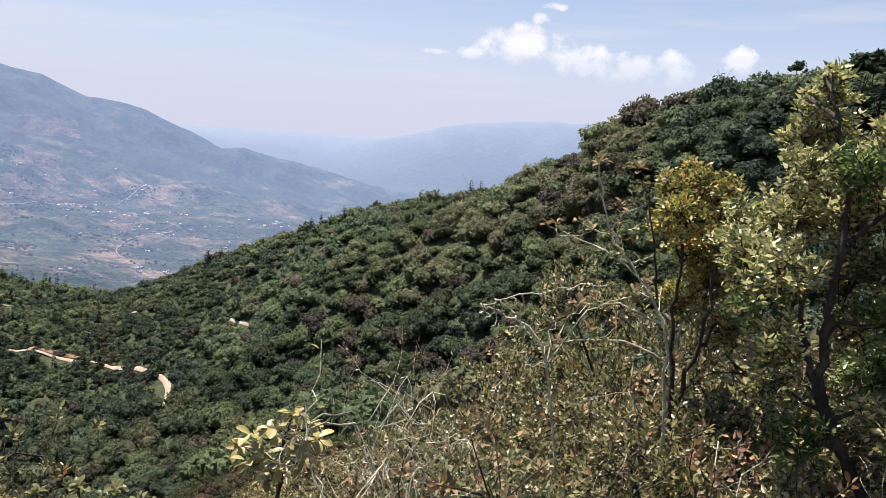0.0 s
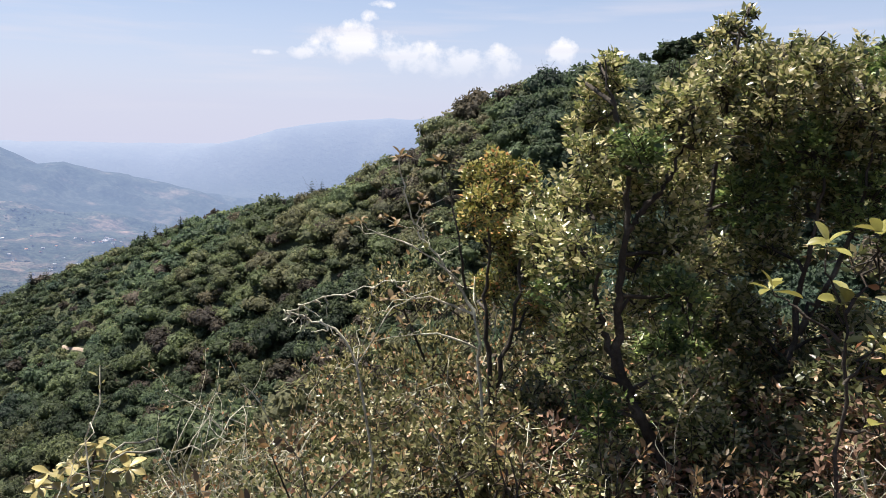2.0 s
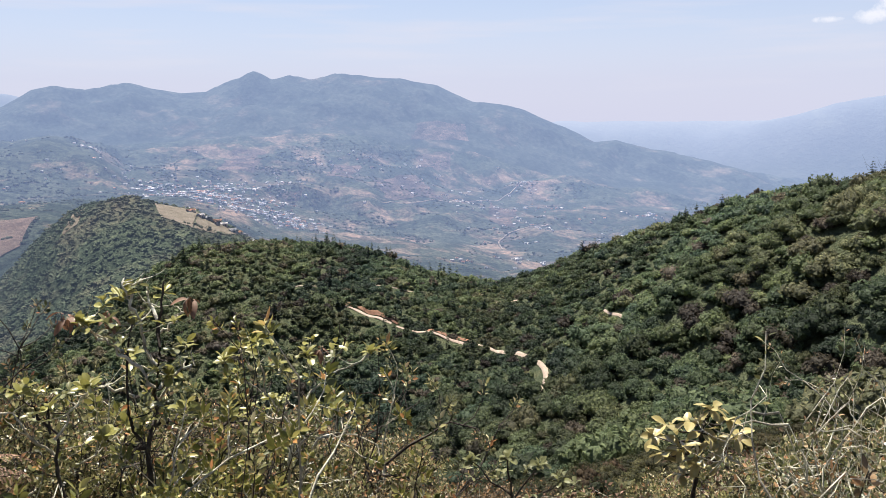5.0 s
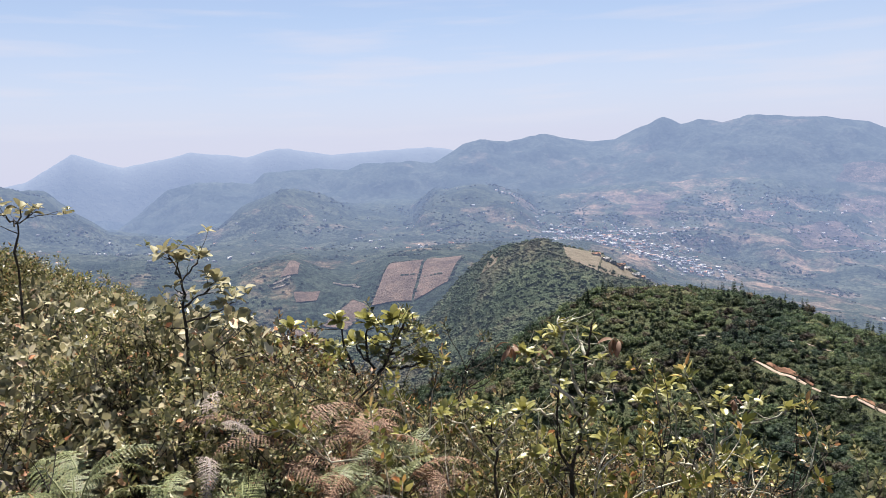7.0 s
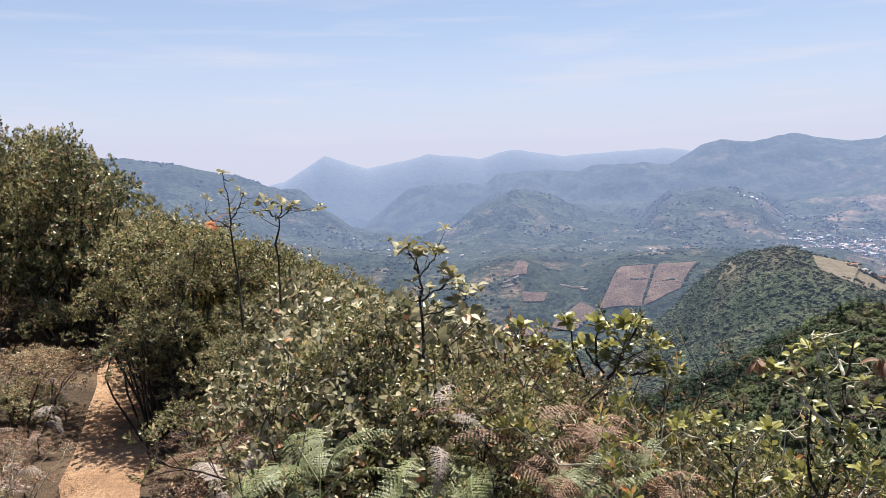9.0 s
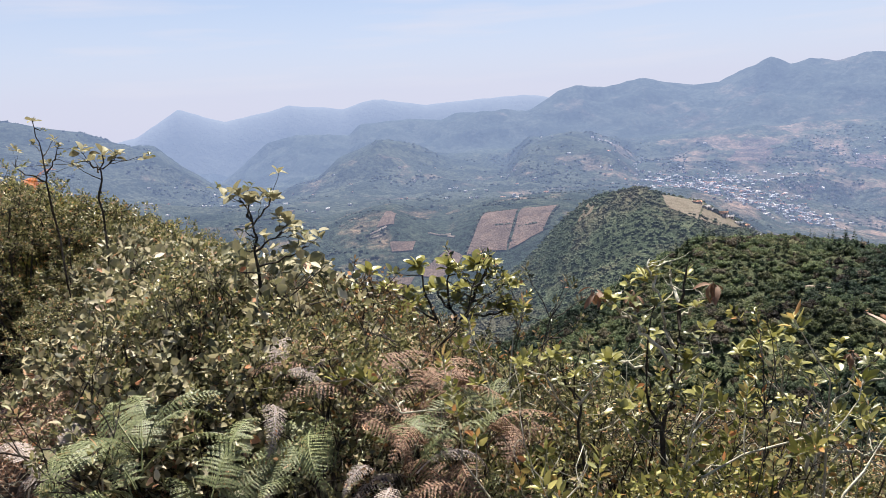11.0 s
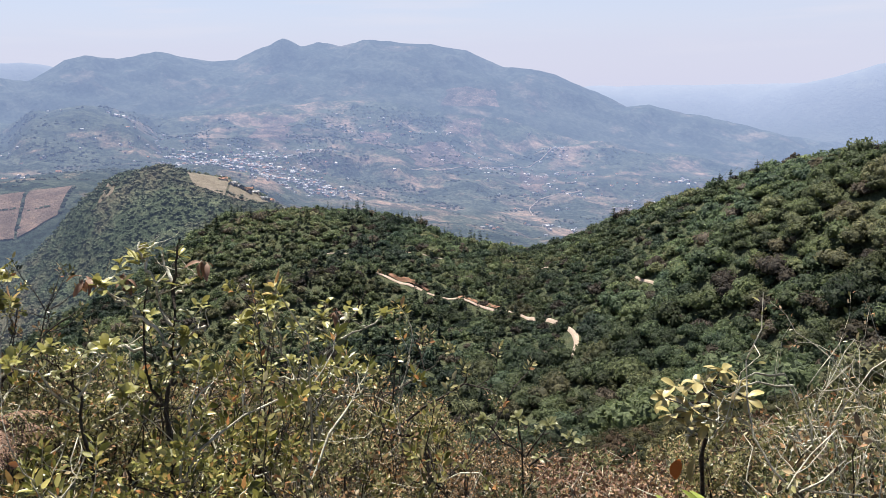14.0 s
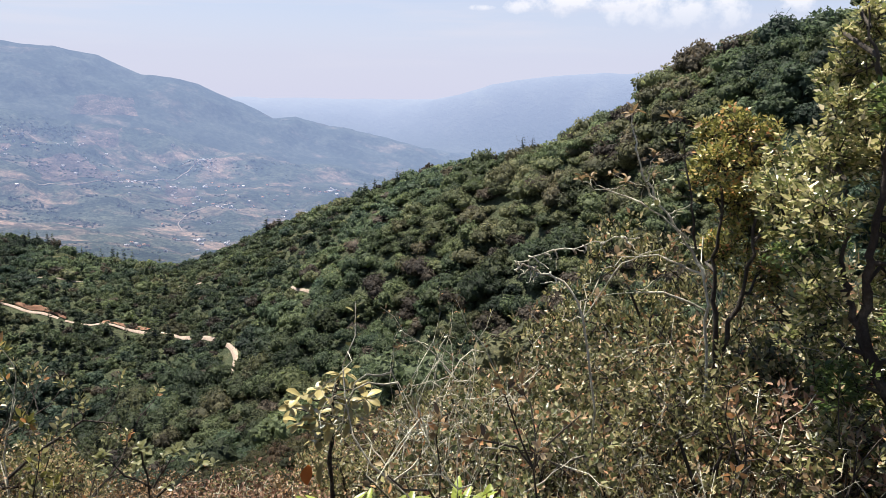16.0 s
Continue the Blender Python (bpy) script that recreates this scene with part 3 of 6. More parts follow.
def pine_quads(r, width, height, tiers, per):
    out = []
    for i in range(tiers):
        f = i / (tiers - 1)
        w = width * 0.5 * (1 - f) ** 0.8 + 0.15
        a = r.uniform(0, 6.28, per)
        z = height * (0.18 + 0.82 * f) + r.normal(size=per) * 0.15
        ln = w * r.uniform(0.6, 1.1, per)
        c, s = np.cos(a), np.sin(a)
        base = np.stack([c * 0.1, s * 0.1, z], 1)
        tip = np.stack([c * ln, s * ln, z - ln * r.uniform(0.05, 0.45, per)], 1)
        side = np.stack([-s, c, c * 0 + 0.3 * r.normal(size=per)], 1) * (0.24 * ln + 0.12)[:, None]
        mid = base * 0.45 + tip * 0.55
        out.append(np.stack([base, mid - side, tip, mid + side], 1))
    return tri_of(np.concatenate(out))


def tube(points, radii, sides=5):
    """A tapered tube along points: vertices and quads."""
    P = np.asarray(points, float)
    n = len(P)
    T = np.gradient(P, axis=0)
    T /= np.linalg.norm(T, axis=1)[:, None] + 1e-9
    ref = np.where(np.abs(T[:, 2:3]) > 0.9, [[1.0, 0, 0]], [[0, 0, 1.0]])
    U = np.cross(T, ref)
    U /= np.linalg.norm(U, axis=1)[:, None] + 1e-9
    V = np.cross(T, U)
    a = np.arange(sides) * 2 * np.pi / sides
    R = np.asarray(radii, float)[:, None, None]
    v = P[:, None] + R * (np.cos(a)[None, :, None] * U[:, None] + np.sin(a)[None, :, None] * V[:, None])
    i = (np.arange(n - 1)[:, None] * sides + np.arange(sides)[None]).ravel()
    j = (np.arange(n - 1)[:, None] * sides + (np.arange(sides)[None] + 1) % sides).ravel()
    return v.reshape(-1, 3), np.stack([i, j, j + sides, i + sides], 1)


def join(parts):
    vs, fs, o = [], [], 0
    for v, f in parts:
        vs.append(v), fs.append(f + o)
        o += len(v)
    return np.concatenate(vs), np.concatenate(fs)


def trunk_mesh(r, height, girth, mat, limbs=4):
    lean = r.normal(size=2) * 0.05 * height
    z = np.linspace(-0.8, height, 6)
    f = np.clip(z / height, 0, 1)
    pts = np.stack([lean[0] * f ** 1.5, lean[1] * f ** 1.5, z], 1)
    out = [tube(pts, girth * (1 - 0.75 * f))]
    for k in range(limbs):
        a, h0 = r.uniform(0, 6.28), height * r.uniform(0.35, 0.75)
        ln = height * r.uniform(0.25, 0.45)
        b = np.array([lean[0], lean[1], 0]) * (h0 / height) ** 1.5 + [0, 0, h0]
        out.append(tube([b, b + np.array([math.cos(a), math.sin(a), 0.7]) * ln * 0.5, b + np.array([math.cos(a) * 0.9, math.sin(a) * 0.9, 1.1]) * ln], [girth * 0.4, girth * 0.25, girth * 0.08], 4))
    v, q = join(out)
    return mesh_from("trunk", v, q, mat, True)


# the roads through the woods are given by azimuth and distance of their middle
def line_points(line, step):
    b = np.array(line, float)
    xy = np.stack([-np.sin(np.radians(b[:, 0])) * b[:, 1], np.cos(np.radians(b[:, 0])) * b[:, 1]], 1)
    s = np.concatenate([[0], np.cumsum(np.linalg.norm(np.diff(xy, axis=0), axis=1))])
    u = np.arange(0, s[-1], step)
    p = np.stack([np.interp(u, s, xy[:, 0]), np.interp(u, s, xy[:, 1])], 1)
    k = np.ones(5) / 5
    if len(p) > 8:
        p[2:-2] = np.stack([np.convolve(p[:, 0], k, "valid"), np.convolve(p[:, 1], k, "valid")], 1)
    return p


def xy_land(x, y):
    return land(np.degrees(np.arctan2(-x, y)), np.hypot(x, y))


def ribbon(name, label, line, width, mat, up, step=4.0, category="road"):
    p = line_points(line, step)
    t = np.gradient(p, axis=0)
    t /= np.linalg.norm(t, axis=1)[:, None]
    nrm = np.stack([-t[:, 1], t[:, 0]], 1)
    cols = []
    for c in np.linspace(-0.5, 0.5, 5):
        w = width * (1 + 0.35 * vnoise(np.arange(len(p)) * 0.4, c * 0 + 0.5, 77))
        q = p + nrm * (c * w)[:, None]
        cols.append(np.column_stack([q, xy_land(q[:, 0], q[:, 1]) + up - 2.4 * up * abs(c) ** 3 * 2]))
    v = np.stack(cols, 1).reshape(-1, 3)
    m = len(p)
    i = (np.arange(m - 1)[:, None] * 5 + np.arange(4)[None]).ravel()
    return tagged(new(name, mesh_from(name, v, np.stack([i, i + 5, i + 6, i + 1], 1), mat, True)), label, category, "", "structure")


ROAD_OPEN = [(55.3, 398), (54.7, 396), (53.8, 391), (52.6, 385), (51.5, 381.5)]
ROAD_MID = [(51.5, 381.5), (49.5, 374), (47.85, 367), (46.4, 359), (44.6, 343), (43.1, 326)]
ROAD_END = [(43.1, 326), (42.0, 312), (40.9, 297), (40.45, 285), (40.6, 275), (41.2, 269)]
TRACKS = [[(59.0, 443), (58.2, 441), (56.8, 434)], [(53.4, 430), (52.4, 431), (50.0, 445)], [(45.2, 434), (44.2, 428), (42.5, 396)], [(36.5, 306), (35.0, 286)]]
ribbon("road", "pale orange dirt road in an open cut of the wooded slope", ROAD_OPEN, 2.3, ROAD, 0.5)
ribbon("road", "pale dirt road half hidden by trees", ROAD_MID, 2.0, ROAD, 0.8)
ribbon("road", "pale dirt road dropping into the valley", ROAD_END, 1.9, ROAD, 0.9)
for tr in TRACKS:
    ribbon("road_track", "short bare stretch of dirt track among trees", tr, 1.0, ROAD, 0.4)


def road_cut(line, high):
    """The raw bank cut into the slope above the road: a rough steep face with a crumbling lip."""
    p = line_points(line, 1.5)
    t = np.gradient(p, axis=0)
    t /= np.linalg.norm(t, axis=1)[:, None]
    out = np.stack([-t[:, 1], t[:, 0]], 1)
    out *= np.sign((out * p).sum(1))[:, None]
    m, rows = len(p), []
    tall = high * (0.55 + 0.9 * np.abs(fbm(np.arange(m) * 0.3, 0.5, 3, 71))) * np.sin(np.linspace(0.25, np.pi - 0.3, m)) ** 0.6
    for f in (0, 0.3, 0.6, 0.85, 1.0):
        q = p + out * (1.9 + 1.1 * f + 0.5 * fbm(np.arange(m) * 0.6, f * 3.0, 2, 72))[:, None]
        rows.append(np.column_stack([q, xy_land(q[:, 0], q[:, 1]) + 0.4 + tall * f]))
    q = p + out * 5.5
    rows.append(np.column_stack([q, xy_land(q[:, 0], q[:, 1]) - 0.3]))
    v = np.stack(rows, 1).reshape(-1, 3)
    i = (np.arange(m - 1)[:, None] * 6 + np.arange(5)[None]).ravel()
    tagged(new("road_bank", mesh_from("road_bank", v, np.stack([i, i + 6, i + 7, i + 1], 1), ROADCUT)), "raw orange earth bank cut above the dirt road", "bank", "", "structure")


road_cut(ROAD_OPEN, 2.2)
road_cut(ROAD_MID[1:4], 1.2)

OPEN_PTS = [(line_points(ROAD_OPEN, 3.0), 2.2, 8), (line_points(ROAD_END[2:], 2.0), 2.6, 18), (line_points(ROAD_END[:2], 3.0), 0.9, 2), (line_points(ROAD_MID[:4], 3.0), 1.5, 7), (line_points(ROAD_MID[3:], 3.0), 0.9, 2)] + [(line_points(t, 3.0), 1.3, 4) for t in TRACKS]


def scatter(az0, az1, d0, d1, gap, r):
    """Jittered places between two azimuths and distances, with the sides of the land that face away left out."""
    lim = d1
    g = np.arange(-lim, lim, gap)
    X, Y = np.meshgrid(g, g)
    X, Y = X.ravel(), Y.ravel()
    X = X + r.uniform(-0.45, 0.45, X.shape) * gap
    Y = Y + r.uniform(-0.45, 0.45, Y.shape) * gap
    az, d = np.degrees(np.arctan2(-X, Y)), np.hypot(X, Y)
    ok = (az > az0) & (az < az1) & (d > d0) & (d < d1)
    X, Y, az, d = X[ok], Y[ok], az[ok], d[ok]
    z = land(az, d)
    rise = (z + 6 - EYE) / d
    hid = np.full(len(d), -9.0)
    for f in np.linspace(0.08, 0.97, 60):
        dd = d * f
        hid = np.maximum(hid, np.where(dd > 8, (land(az, dd) + (2 if f < 0.9 else 0) - EYE) / dd, -9))
    ok = rise > hid - 0.012
    return X[ok], Y[ok], z[ok], az[ok], d[ok]


def off_road(X, Y):
    """Trees keep off the road, most along its open stretches."""
    keep = np.ones(len(X), bool)
    for pts, side, front in OPEN_PTS:
        for cx, cy in pts:
            cd = math.hypot(cx, cy)
            ux, uy = cx / cd, cy / cd
            along = (X - cx) * ux + (Y - cy) * uy
            across = np.abs(-(X - cx) * uy + (Y - cy) * ux)
            keep &= ~((across < side) & (along < side) & (along > -front))
    return keep


def crown_kinds(seed, many, low, high, per_width, size, lumps, fine):
    out = []
    for k in range(many):
        r = np.random.default_rng(seed + k)
        w = r.uniform(low, high)
        h = w * r.uniform(0.42, 0.72)
        out.append((crown(r, w, h, int(per_width * w), size, max(1, lumps + int(r.integers(-1, 2))), fine), w, h))
    return out


CLOSEKINDS = crown_kinds(130, 8, 4.2, 7.6, 130, 0.27, 8, True)
KINDS = crown_kinds(100, 9, 4.2, 7.8, 72, 0.32, 6, True)
MIDKINDS = crown_kinds(150, 8, 4.0, 7.6, 30, 0.42, 6, False)
FARKINDS = crown_kinds(200, 6, 3.6, 7.0, 3.0, 0.5, 3, False)
PINES = [(loose(pine_quads(np.random.default_rng(300 + k), 4.4, 9.0, 10, 9)), 4.4, 9.0) for k in range(3)]


def woodland_tone(X, Y, r):
    """The tone of each tree, in drifts over the slopes and from tree to tree, darker in the gully and valley bottom."""
    az, d = np.degrees(np.arctan2(-X, Y)), np.hypot(X, Y)
    drift = 0.42 + 0.75 * fbm(X / 60 + 5, Y / 60, 3, 301) + 0.35 * fbm(X / 20, Y / 20, 2, 302)
    near = np.clip((40 - az) / 12, 0, 1) * 0.05 - np.clip((az - 40) / 10, 0, 1) * 0.05
    scrub = 0.38 * np.exp(-((az - 64) / 9) ** 2 - ((d - 362) / 34) ** 2)
    tone = drift + near + scrub + r.normal(size=len(X)) * 0.13
    # the gully's shade is put into tree tone; valley-bottom trees are also darkened
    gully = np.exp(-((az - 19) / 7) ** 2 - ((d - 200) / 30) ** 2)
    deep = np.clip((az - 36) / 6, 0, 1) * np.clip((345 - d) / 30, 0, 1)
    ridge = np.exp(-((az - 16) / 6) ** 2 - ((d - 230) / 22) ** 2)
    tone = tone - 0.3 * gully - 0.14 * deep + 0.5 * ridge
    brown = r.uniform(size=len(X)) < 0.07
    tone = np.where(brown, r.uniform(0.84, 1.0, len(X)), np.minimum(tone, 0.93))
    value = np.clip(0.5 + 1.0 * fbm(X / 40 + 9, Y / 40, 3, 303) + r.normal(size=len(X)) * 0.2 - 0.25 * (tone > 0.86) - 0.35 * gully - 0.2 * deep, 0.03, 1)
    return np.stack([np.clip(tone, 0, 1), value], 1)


def plant_many(name, label, kinds, X, Y, Z, r, mat, lift, scale=(0.5, 1.35)):
    """Trees past counting, as one mesh."""
    out = []
    pick = r.integers(0, len(kinds), len(X))
    base = 0
    tris, tones = [], []
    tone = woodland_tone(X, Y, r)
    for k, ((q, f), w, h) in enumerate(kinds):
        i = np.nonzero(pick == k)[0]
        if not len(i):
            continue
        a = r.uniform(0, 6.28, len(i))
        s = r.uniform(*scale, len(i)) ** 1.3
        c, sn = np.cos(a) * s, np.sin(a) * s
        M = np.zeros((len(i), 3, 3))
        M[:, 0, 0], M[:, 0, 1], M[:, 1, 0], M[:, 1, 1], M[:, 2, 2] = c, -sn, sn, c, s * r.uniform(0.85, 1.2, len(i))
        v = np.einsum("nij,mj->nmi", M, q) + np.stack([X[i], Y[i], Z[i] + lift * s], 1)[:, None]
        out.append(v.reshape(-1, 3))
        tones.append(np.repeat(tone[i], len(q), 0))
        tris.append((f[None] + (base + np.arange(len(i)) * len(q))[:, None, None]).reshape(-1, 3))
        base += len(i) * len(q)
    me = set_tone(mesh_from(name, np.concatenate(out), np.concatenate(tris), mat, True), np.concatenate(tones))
    return tagged(new(name, me), label, "trees", "", "stuff")


X, Y, Z, az, d = scatter(-22, 112, 75, 545, 4.1, rng)
steep = scatter(-22, 14, 85, 245, 4.6, rng)
X, Y, Z, az, d = (np.concatenate([p, q]) for p, q in zip((X, Y, Z, az, d), steep))
ok = off_road(X, Y)
X, Y, Z, az, d = X[ok], Y[ok], Z[ok], az[ok], d[ok]
# the ones that stand nearest on the right-hand spur are single trees
single = np.argsort(d + 400 * ((az < 8) | (az > 38)))[:260]
rest = np.setdiff1d(np.arange(len(X)), single)
conifer = rest[(rng.uniform(size=len(rest)) < 0.13) & (az[rest] > 45)]
rest = np.setdiff1d(rest, conifer)
plant_many("conifers", "dark conifers scattered through the valley forest", PINES, X[conifer], Y[conifer], Z[conifer], rng, CONIFER, -0.5, (0.65, 1.1))
close = rest[d[rest] < 290]
beyond = rest[d[rest] >= 290]
closest = close[d[close] < 195]
close = close[d[close] >= 195]
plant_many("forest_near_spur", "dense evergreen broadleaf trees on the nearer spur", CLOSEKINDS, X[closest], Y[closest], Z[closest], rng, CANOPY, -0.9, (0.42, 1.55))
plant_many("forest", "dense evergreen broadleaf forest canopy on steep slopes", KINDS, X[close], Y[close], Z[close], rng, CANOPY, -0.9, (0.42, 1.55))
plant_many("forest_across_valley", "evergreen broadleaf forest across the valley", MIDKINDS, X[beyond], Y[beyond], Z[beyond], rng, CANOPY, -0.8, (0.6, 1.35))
CROWN_MESH = [set_tone(mesh_from("crown", q + [0, 0, 1.2], f, CANOPY, True), t) for ((q, f), w, h), t in zip(KINDS, [(0.3, 0.4), (0.6, 0.6), (0.15, 0.3), (0.5, 0.8), (0.7, 0.5), (0.9, 0.4), (0.4, 0.6), (0.25, 0.2), (0.55, 0.45)])]
TRUNK_MESH = [trunk_mesh(np.random.default_rng(400 + k), KINDS[k][2] * 0.8 + 1, 0.16, BARK) for k in range(len(KINDS))]
for j in single:
    k = int(rng.integers(0, len(KINDS)))
    s = float(rng.uniform(0.6, 1.35))
    m = Matrix.LocRotScale((X[j], Y[j], Z[j]), Euler((0, 0, float(rng.uniform(0, 6.28)))), (s, s, s * float(rng.uniform(0.9, 1.15))))
    t = thing("tree", "dark green broadleaf tree in dense hillside forest", "tree", "trees of the wooded slope", at=m)
    mpart("trunk", TRUNK_MESH[k], t)
    mpart("crown", CROWN_MESH[k], t)
X, Y, Z, az, d = scatter(-6, 46, 15, 78, 1.75, rng)
SCRUBKINDS = crown_kinds(180, 7, 3.6, 6.0, 60, 0.16, 8, False)
plant_many("hillside_scrub", "low olive and brown scrub on the slope below the hilltop", SCRUBKINDS, X, Y, Z, rng, SCRUB_LEAVES, -0.3, (0.3, 0.52))
X, Y, Z, az, d = scatter(54, 112, 560, 1125, 6.2, rng)
FIELD_ON_HILL = ((X + math.sin(radians(65.4)) * 880) ** 2 + (Y - math.cos(radians(65.4)) * 880) ** 2) < 42 ** 2
X, Y, Z = X[~FIELD_ON_HILL], Y[~FIELD_ON_HILL], Z[~FIELD_ON_HILL]
plant_many("forest_on_middle_hill", "scrubby forest over a pointed hill", FARKINDS, X, Y, Z, rng, CANOPY_FAR, -1.2)

# ---- plants of the hilltop ----
LEAF = np.array([(0, 0, 0), (-0.44, 0.36, 0.10), (-0.30, 0.74, 0.05), (0, 1, -0.12), (0.30, 0.74, 0.05), (0.44, 0.36, 0.10)])
LEAF_TRI = np.array([(0, 3, 1), (1, 3, 2), (0, 5, 3), (5, 4, 3)])


def unit(a):
    return a / (np.linalg.norm(a, axis=-1, keepdims=True) + 1e-9)


SMALL = LEAF[[0, 1, 3, 5]] * [1.15, 1, 1]
SMALL_TRI = np.array([(0, 2, 1), (0, 3, 2)])


def leaves(pos, way, up, length, width, small=False):
    """Folded leaves with their stalk ends at pos, pointing along way: vertices and triangles."""
    n = len(pos)
    y = unit(way)
    x = unit(np.cross(y, up))
    z = np.cross(x, y)
    length, width = np.broadcast_to(length, n)[:, None, None], np.broadcast_to(width, n)[:, None, None]
    L, T = (SMALL, SMALL_TRI) if small else (LEAF, LEAF_TRI)
    v = pos[:, None] + x[:, None] * L[None, :, 0:1] * width + y[:, None] * L[None, :, 1:2] * length + z[:, None] * L[None, :, 2:3] * width
    f = T[None] + (np.arange(n) * len(L))[:, None, None]
    return v.reshape(-1, 3), f.reshape(-1, 3)


def wander(r, start, way, length, steps, bend=0.25, lift=0.0):
    p, d = [np.array(start, float)], np.array(way, float)
    d /= np.linalg.norm(d)
    for _ in range(steps):
        d = d + r.normal(size=3) * bend / math.sqrt(steps) * 1.4 + np.array([0, 0, lift / steps])
        d /= np.linalg.norm(d)
        p.append(p[-1] + d * length / steps)
    return np.array(p)


def lobed_skeleton(r, height, spread, lobes, lobe_r, tips, girth, low, twig_len, flat=0.75):
    """Stems that each carry one lobe of the crown, and the twigs over each lobe's outside that bear the leaves."""
    stem_parts, carry = [], []
    for k in range(lobes):
        a = 2.4 * k + r.uniform(-0.4, 0.4)
        rad = spread * math.sqrt((k + 0.4) / lobes) * r.uniform(0.8, 1.1)
        hz = height * (low + (1 - low) * (1 - 0.75 * (rad / spread) ** 2) * r.uniform(0.75, 1.0)) - lobe_r * flat
        cen = np.array([math.cos(a) * rad, math.sin(a) * rad, max(0.08, hz)])
        foot = np.array([math.cos(a) * 0.05, math.sin(a) * 0.05, -0.15])
        mid = foot * 0.45 + cen * 0.55 + np.array([*(r.normal(size=2) * 0.05 * height), 0.08 * height])
        path = np.array([foot, foot * 0.7 + mid * 0.3 + r.normal(size=3) * 0.015, mid, mid * 0.5 + cen * 0.5 + r.normal(size=3) * 0.02, cen])
        tubes = [tube(path, girth * np.linspace(1, 0.4, 5), 5)]
        n = max(4, int(tips / lobes * r.uniform(0.8, 1.2)))
        d = r.normal(size=(n, 3))
        d[:, 2] = np.abs(d[:, 2]) * 1.1 - 0.35
        d = unit(d)
        rr = lobe_r * r.uniform(0.72, 1.12, n)[:, None]
        tip = cen + d * rr * [1, 1, flat]
        out = unit(d * 0.9 + r.normal(size=(n, 3)) * 0.5 + [0, 0, 0.3])
        start = tip - out * twig_len
        hub = cen + (start - cen) * 0.35 + r.normal(size=(n, 3)) * 0.02
        for i in range(n):
            if i % 3 == 0:
                tubes.append(tube(np.array([hub[i], start[i], tip[i]]), girth * np.array([0.22, 0.16, 0.08]), 3))
            carry.append(np.array([start[i], (start[i] + tip[i]) / 2, tip[i]]))
        stem_parts.append(join(tubes))
    return stem_parts, carry


def leaf_shoots(r, carry, per, length, width, splay=1.0, small=True):
    """Leaves set spirally round the outer part of every twig, standing off it like a leafy shoot."""
    C = np.array(carry)
    m = len(C)
    k = np.repeat(np.arange(m), per)
    j = np.tile(np.arange(per), m)
    f = (0.25 + 0.78 * j / per) * (C.shape[1] - 1.001)
    i = np.minimum(f.astype(int), C.shape[1] - 2)
    u = (f - i)[:, None]
    pos = C[k, i] * (1 - u) + C[k, i + 1] * u
    axis = unit(C[k, -1] - C[k, 0] + [0, 0, 0.02])
    a = unit(np.cross(axis, [0.31, 0.57, 0.12]))
    b = np.cross(axis, a)
    turn = j * 2.4 + r.uniform(0, 6.28, m)[k] + r.normal(size=len(k)) * 0.3
    out = a * np.cos(turn)[:, None] + b * np.sin(turn)[:, None]
    lean = (splay * (1.25 - 0.75 * j / per) + r.normal(size=len(k)) * 0.25)[:, None]
    way = (axis * 0.8 + out * lean) * [1, 1, 0.6]
    s = r.uniform(0.6, 1.25, len(k))
    # the blades turn their faces to the light
    face = np.array([0, 0, 0.85]) + 0.5 * out + r.normal(size=(len(k), 3)) * 1.0
    return leaves(pos + out * 0.003, way, face, length * s, width * s, small)


def shrub_meshes(seed, height, spread, lobes, lobe_r, tips, girth, per, length, width, leaf_mat, bark, low=0.45, twig_len=0.06, flat=0.75, **kw):
    r = np.random.default_rng(seed)
    st, carry = lobed_skeleton(r, height, spread, lobes, lobe_r, tips, girth, low, twig_len, flat)
    v, f = leaf_shoots(r, carry, per, length, width, **kw)
    top = max(np.max(v[:, 2]), 0.2)
    return [mesh_from("stem", a, b, bark, True) for a, b in st], mesh_from("foliage", v, f, leaf_mat), top


def put_shrub(meshes, name, label, category, group, az, d, scale, r, squash=1.0, sink=0.0):
    stems, fol, top = meshes
    m = Matrix.LocRotScale(spot(az, d, -sink), Euler((r.normal() * 0.05, r.normal() * 0.05, r.uniform(0, 6.28))), (scale * squash, scale * squash, scale))
    t = thing(name, label, category, group, at=m)
    for s in stems if scale > 0.75 else stems[::3]:
        mpart("stem", s, t)
    mpart("foliage", fol, t, "", "stuff")
    return t


GREEN = leaf_material("waxy green leaves", [(0, (0.024, 0.030, 0.012)), (0.4, (0.086, 0.099, 0.037)), (0.72, (0.205, 0.198, 0.088)), (0.92, (0.404, 0.326, 0.200)), (1.0, (0.422, 0.180, 0.092))], 0.34, 0.3)
OLIVE = leaf_material("olive yellow leaves", [(0, (0.032, 0.034, 0.014)), (0.4, (0.125, 0.125, 0.046)), (0.72, (0.275, 0.255, 0.105)), (0.9, (0.449, 0.385, 0.221)), (1.0, (0.405, 0.189, 0.086))], 0.38, 0.36)
RUSTY = leaf_material("dry rusty and olive leaves", [(0, (0.037, 0.025, 0.017)), (0.35, (0.120, 0.084, 0.044)), (0.6, (0.215, 0.145, 0.07)), (0.8, (0.335, 0.168, 0.07)), (0.93, (0.39, 0.29, 0.17)), (1.0, (0.47, 0.39, 0.28))], 0.55, 0.32)
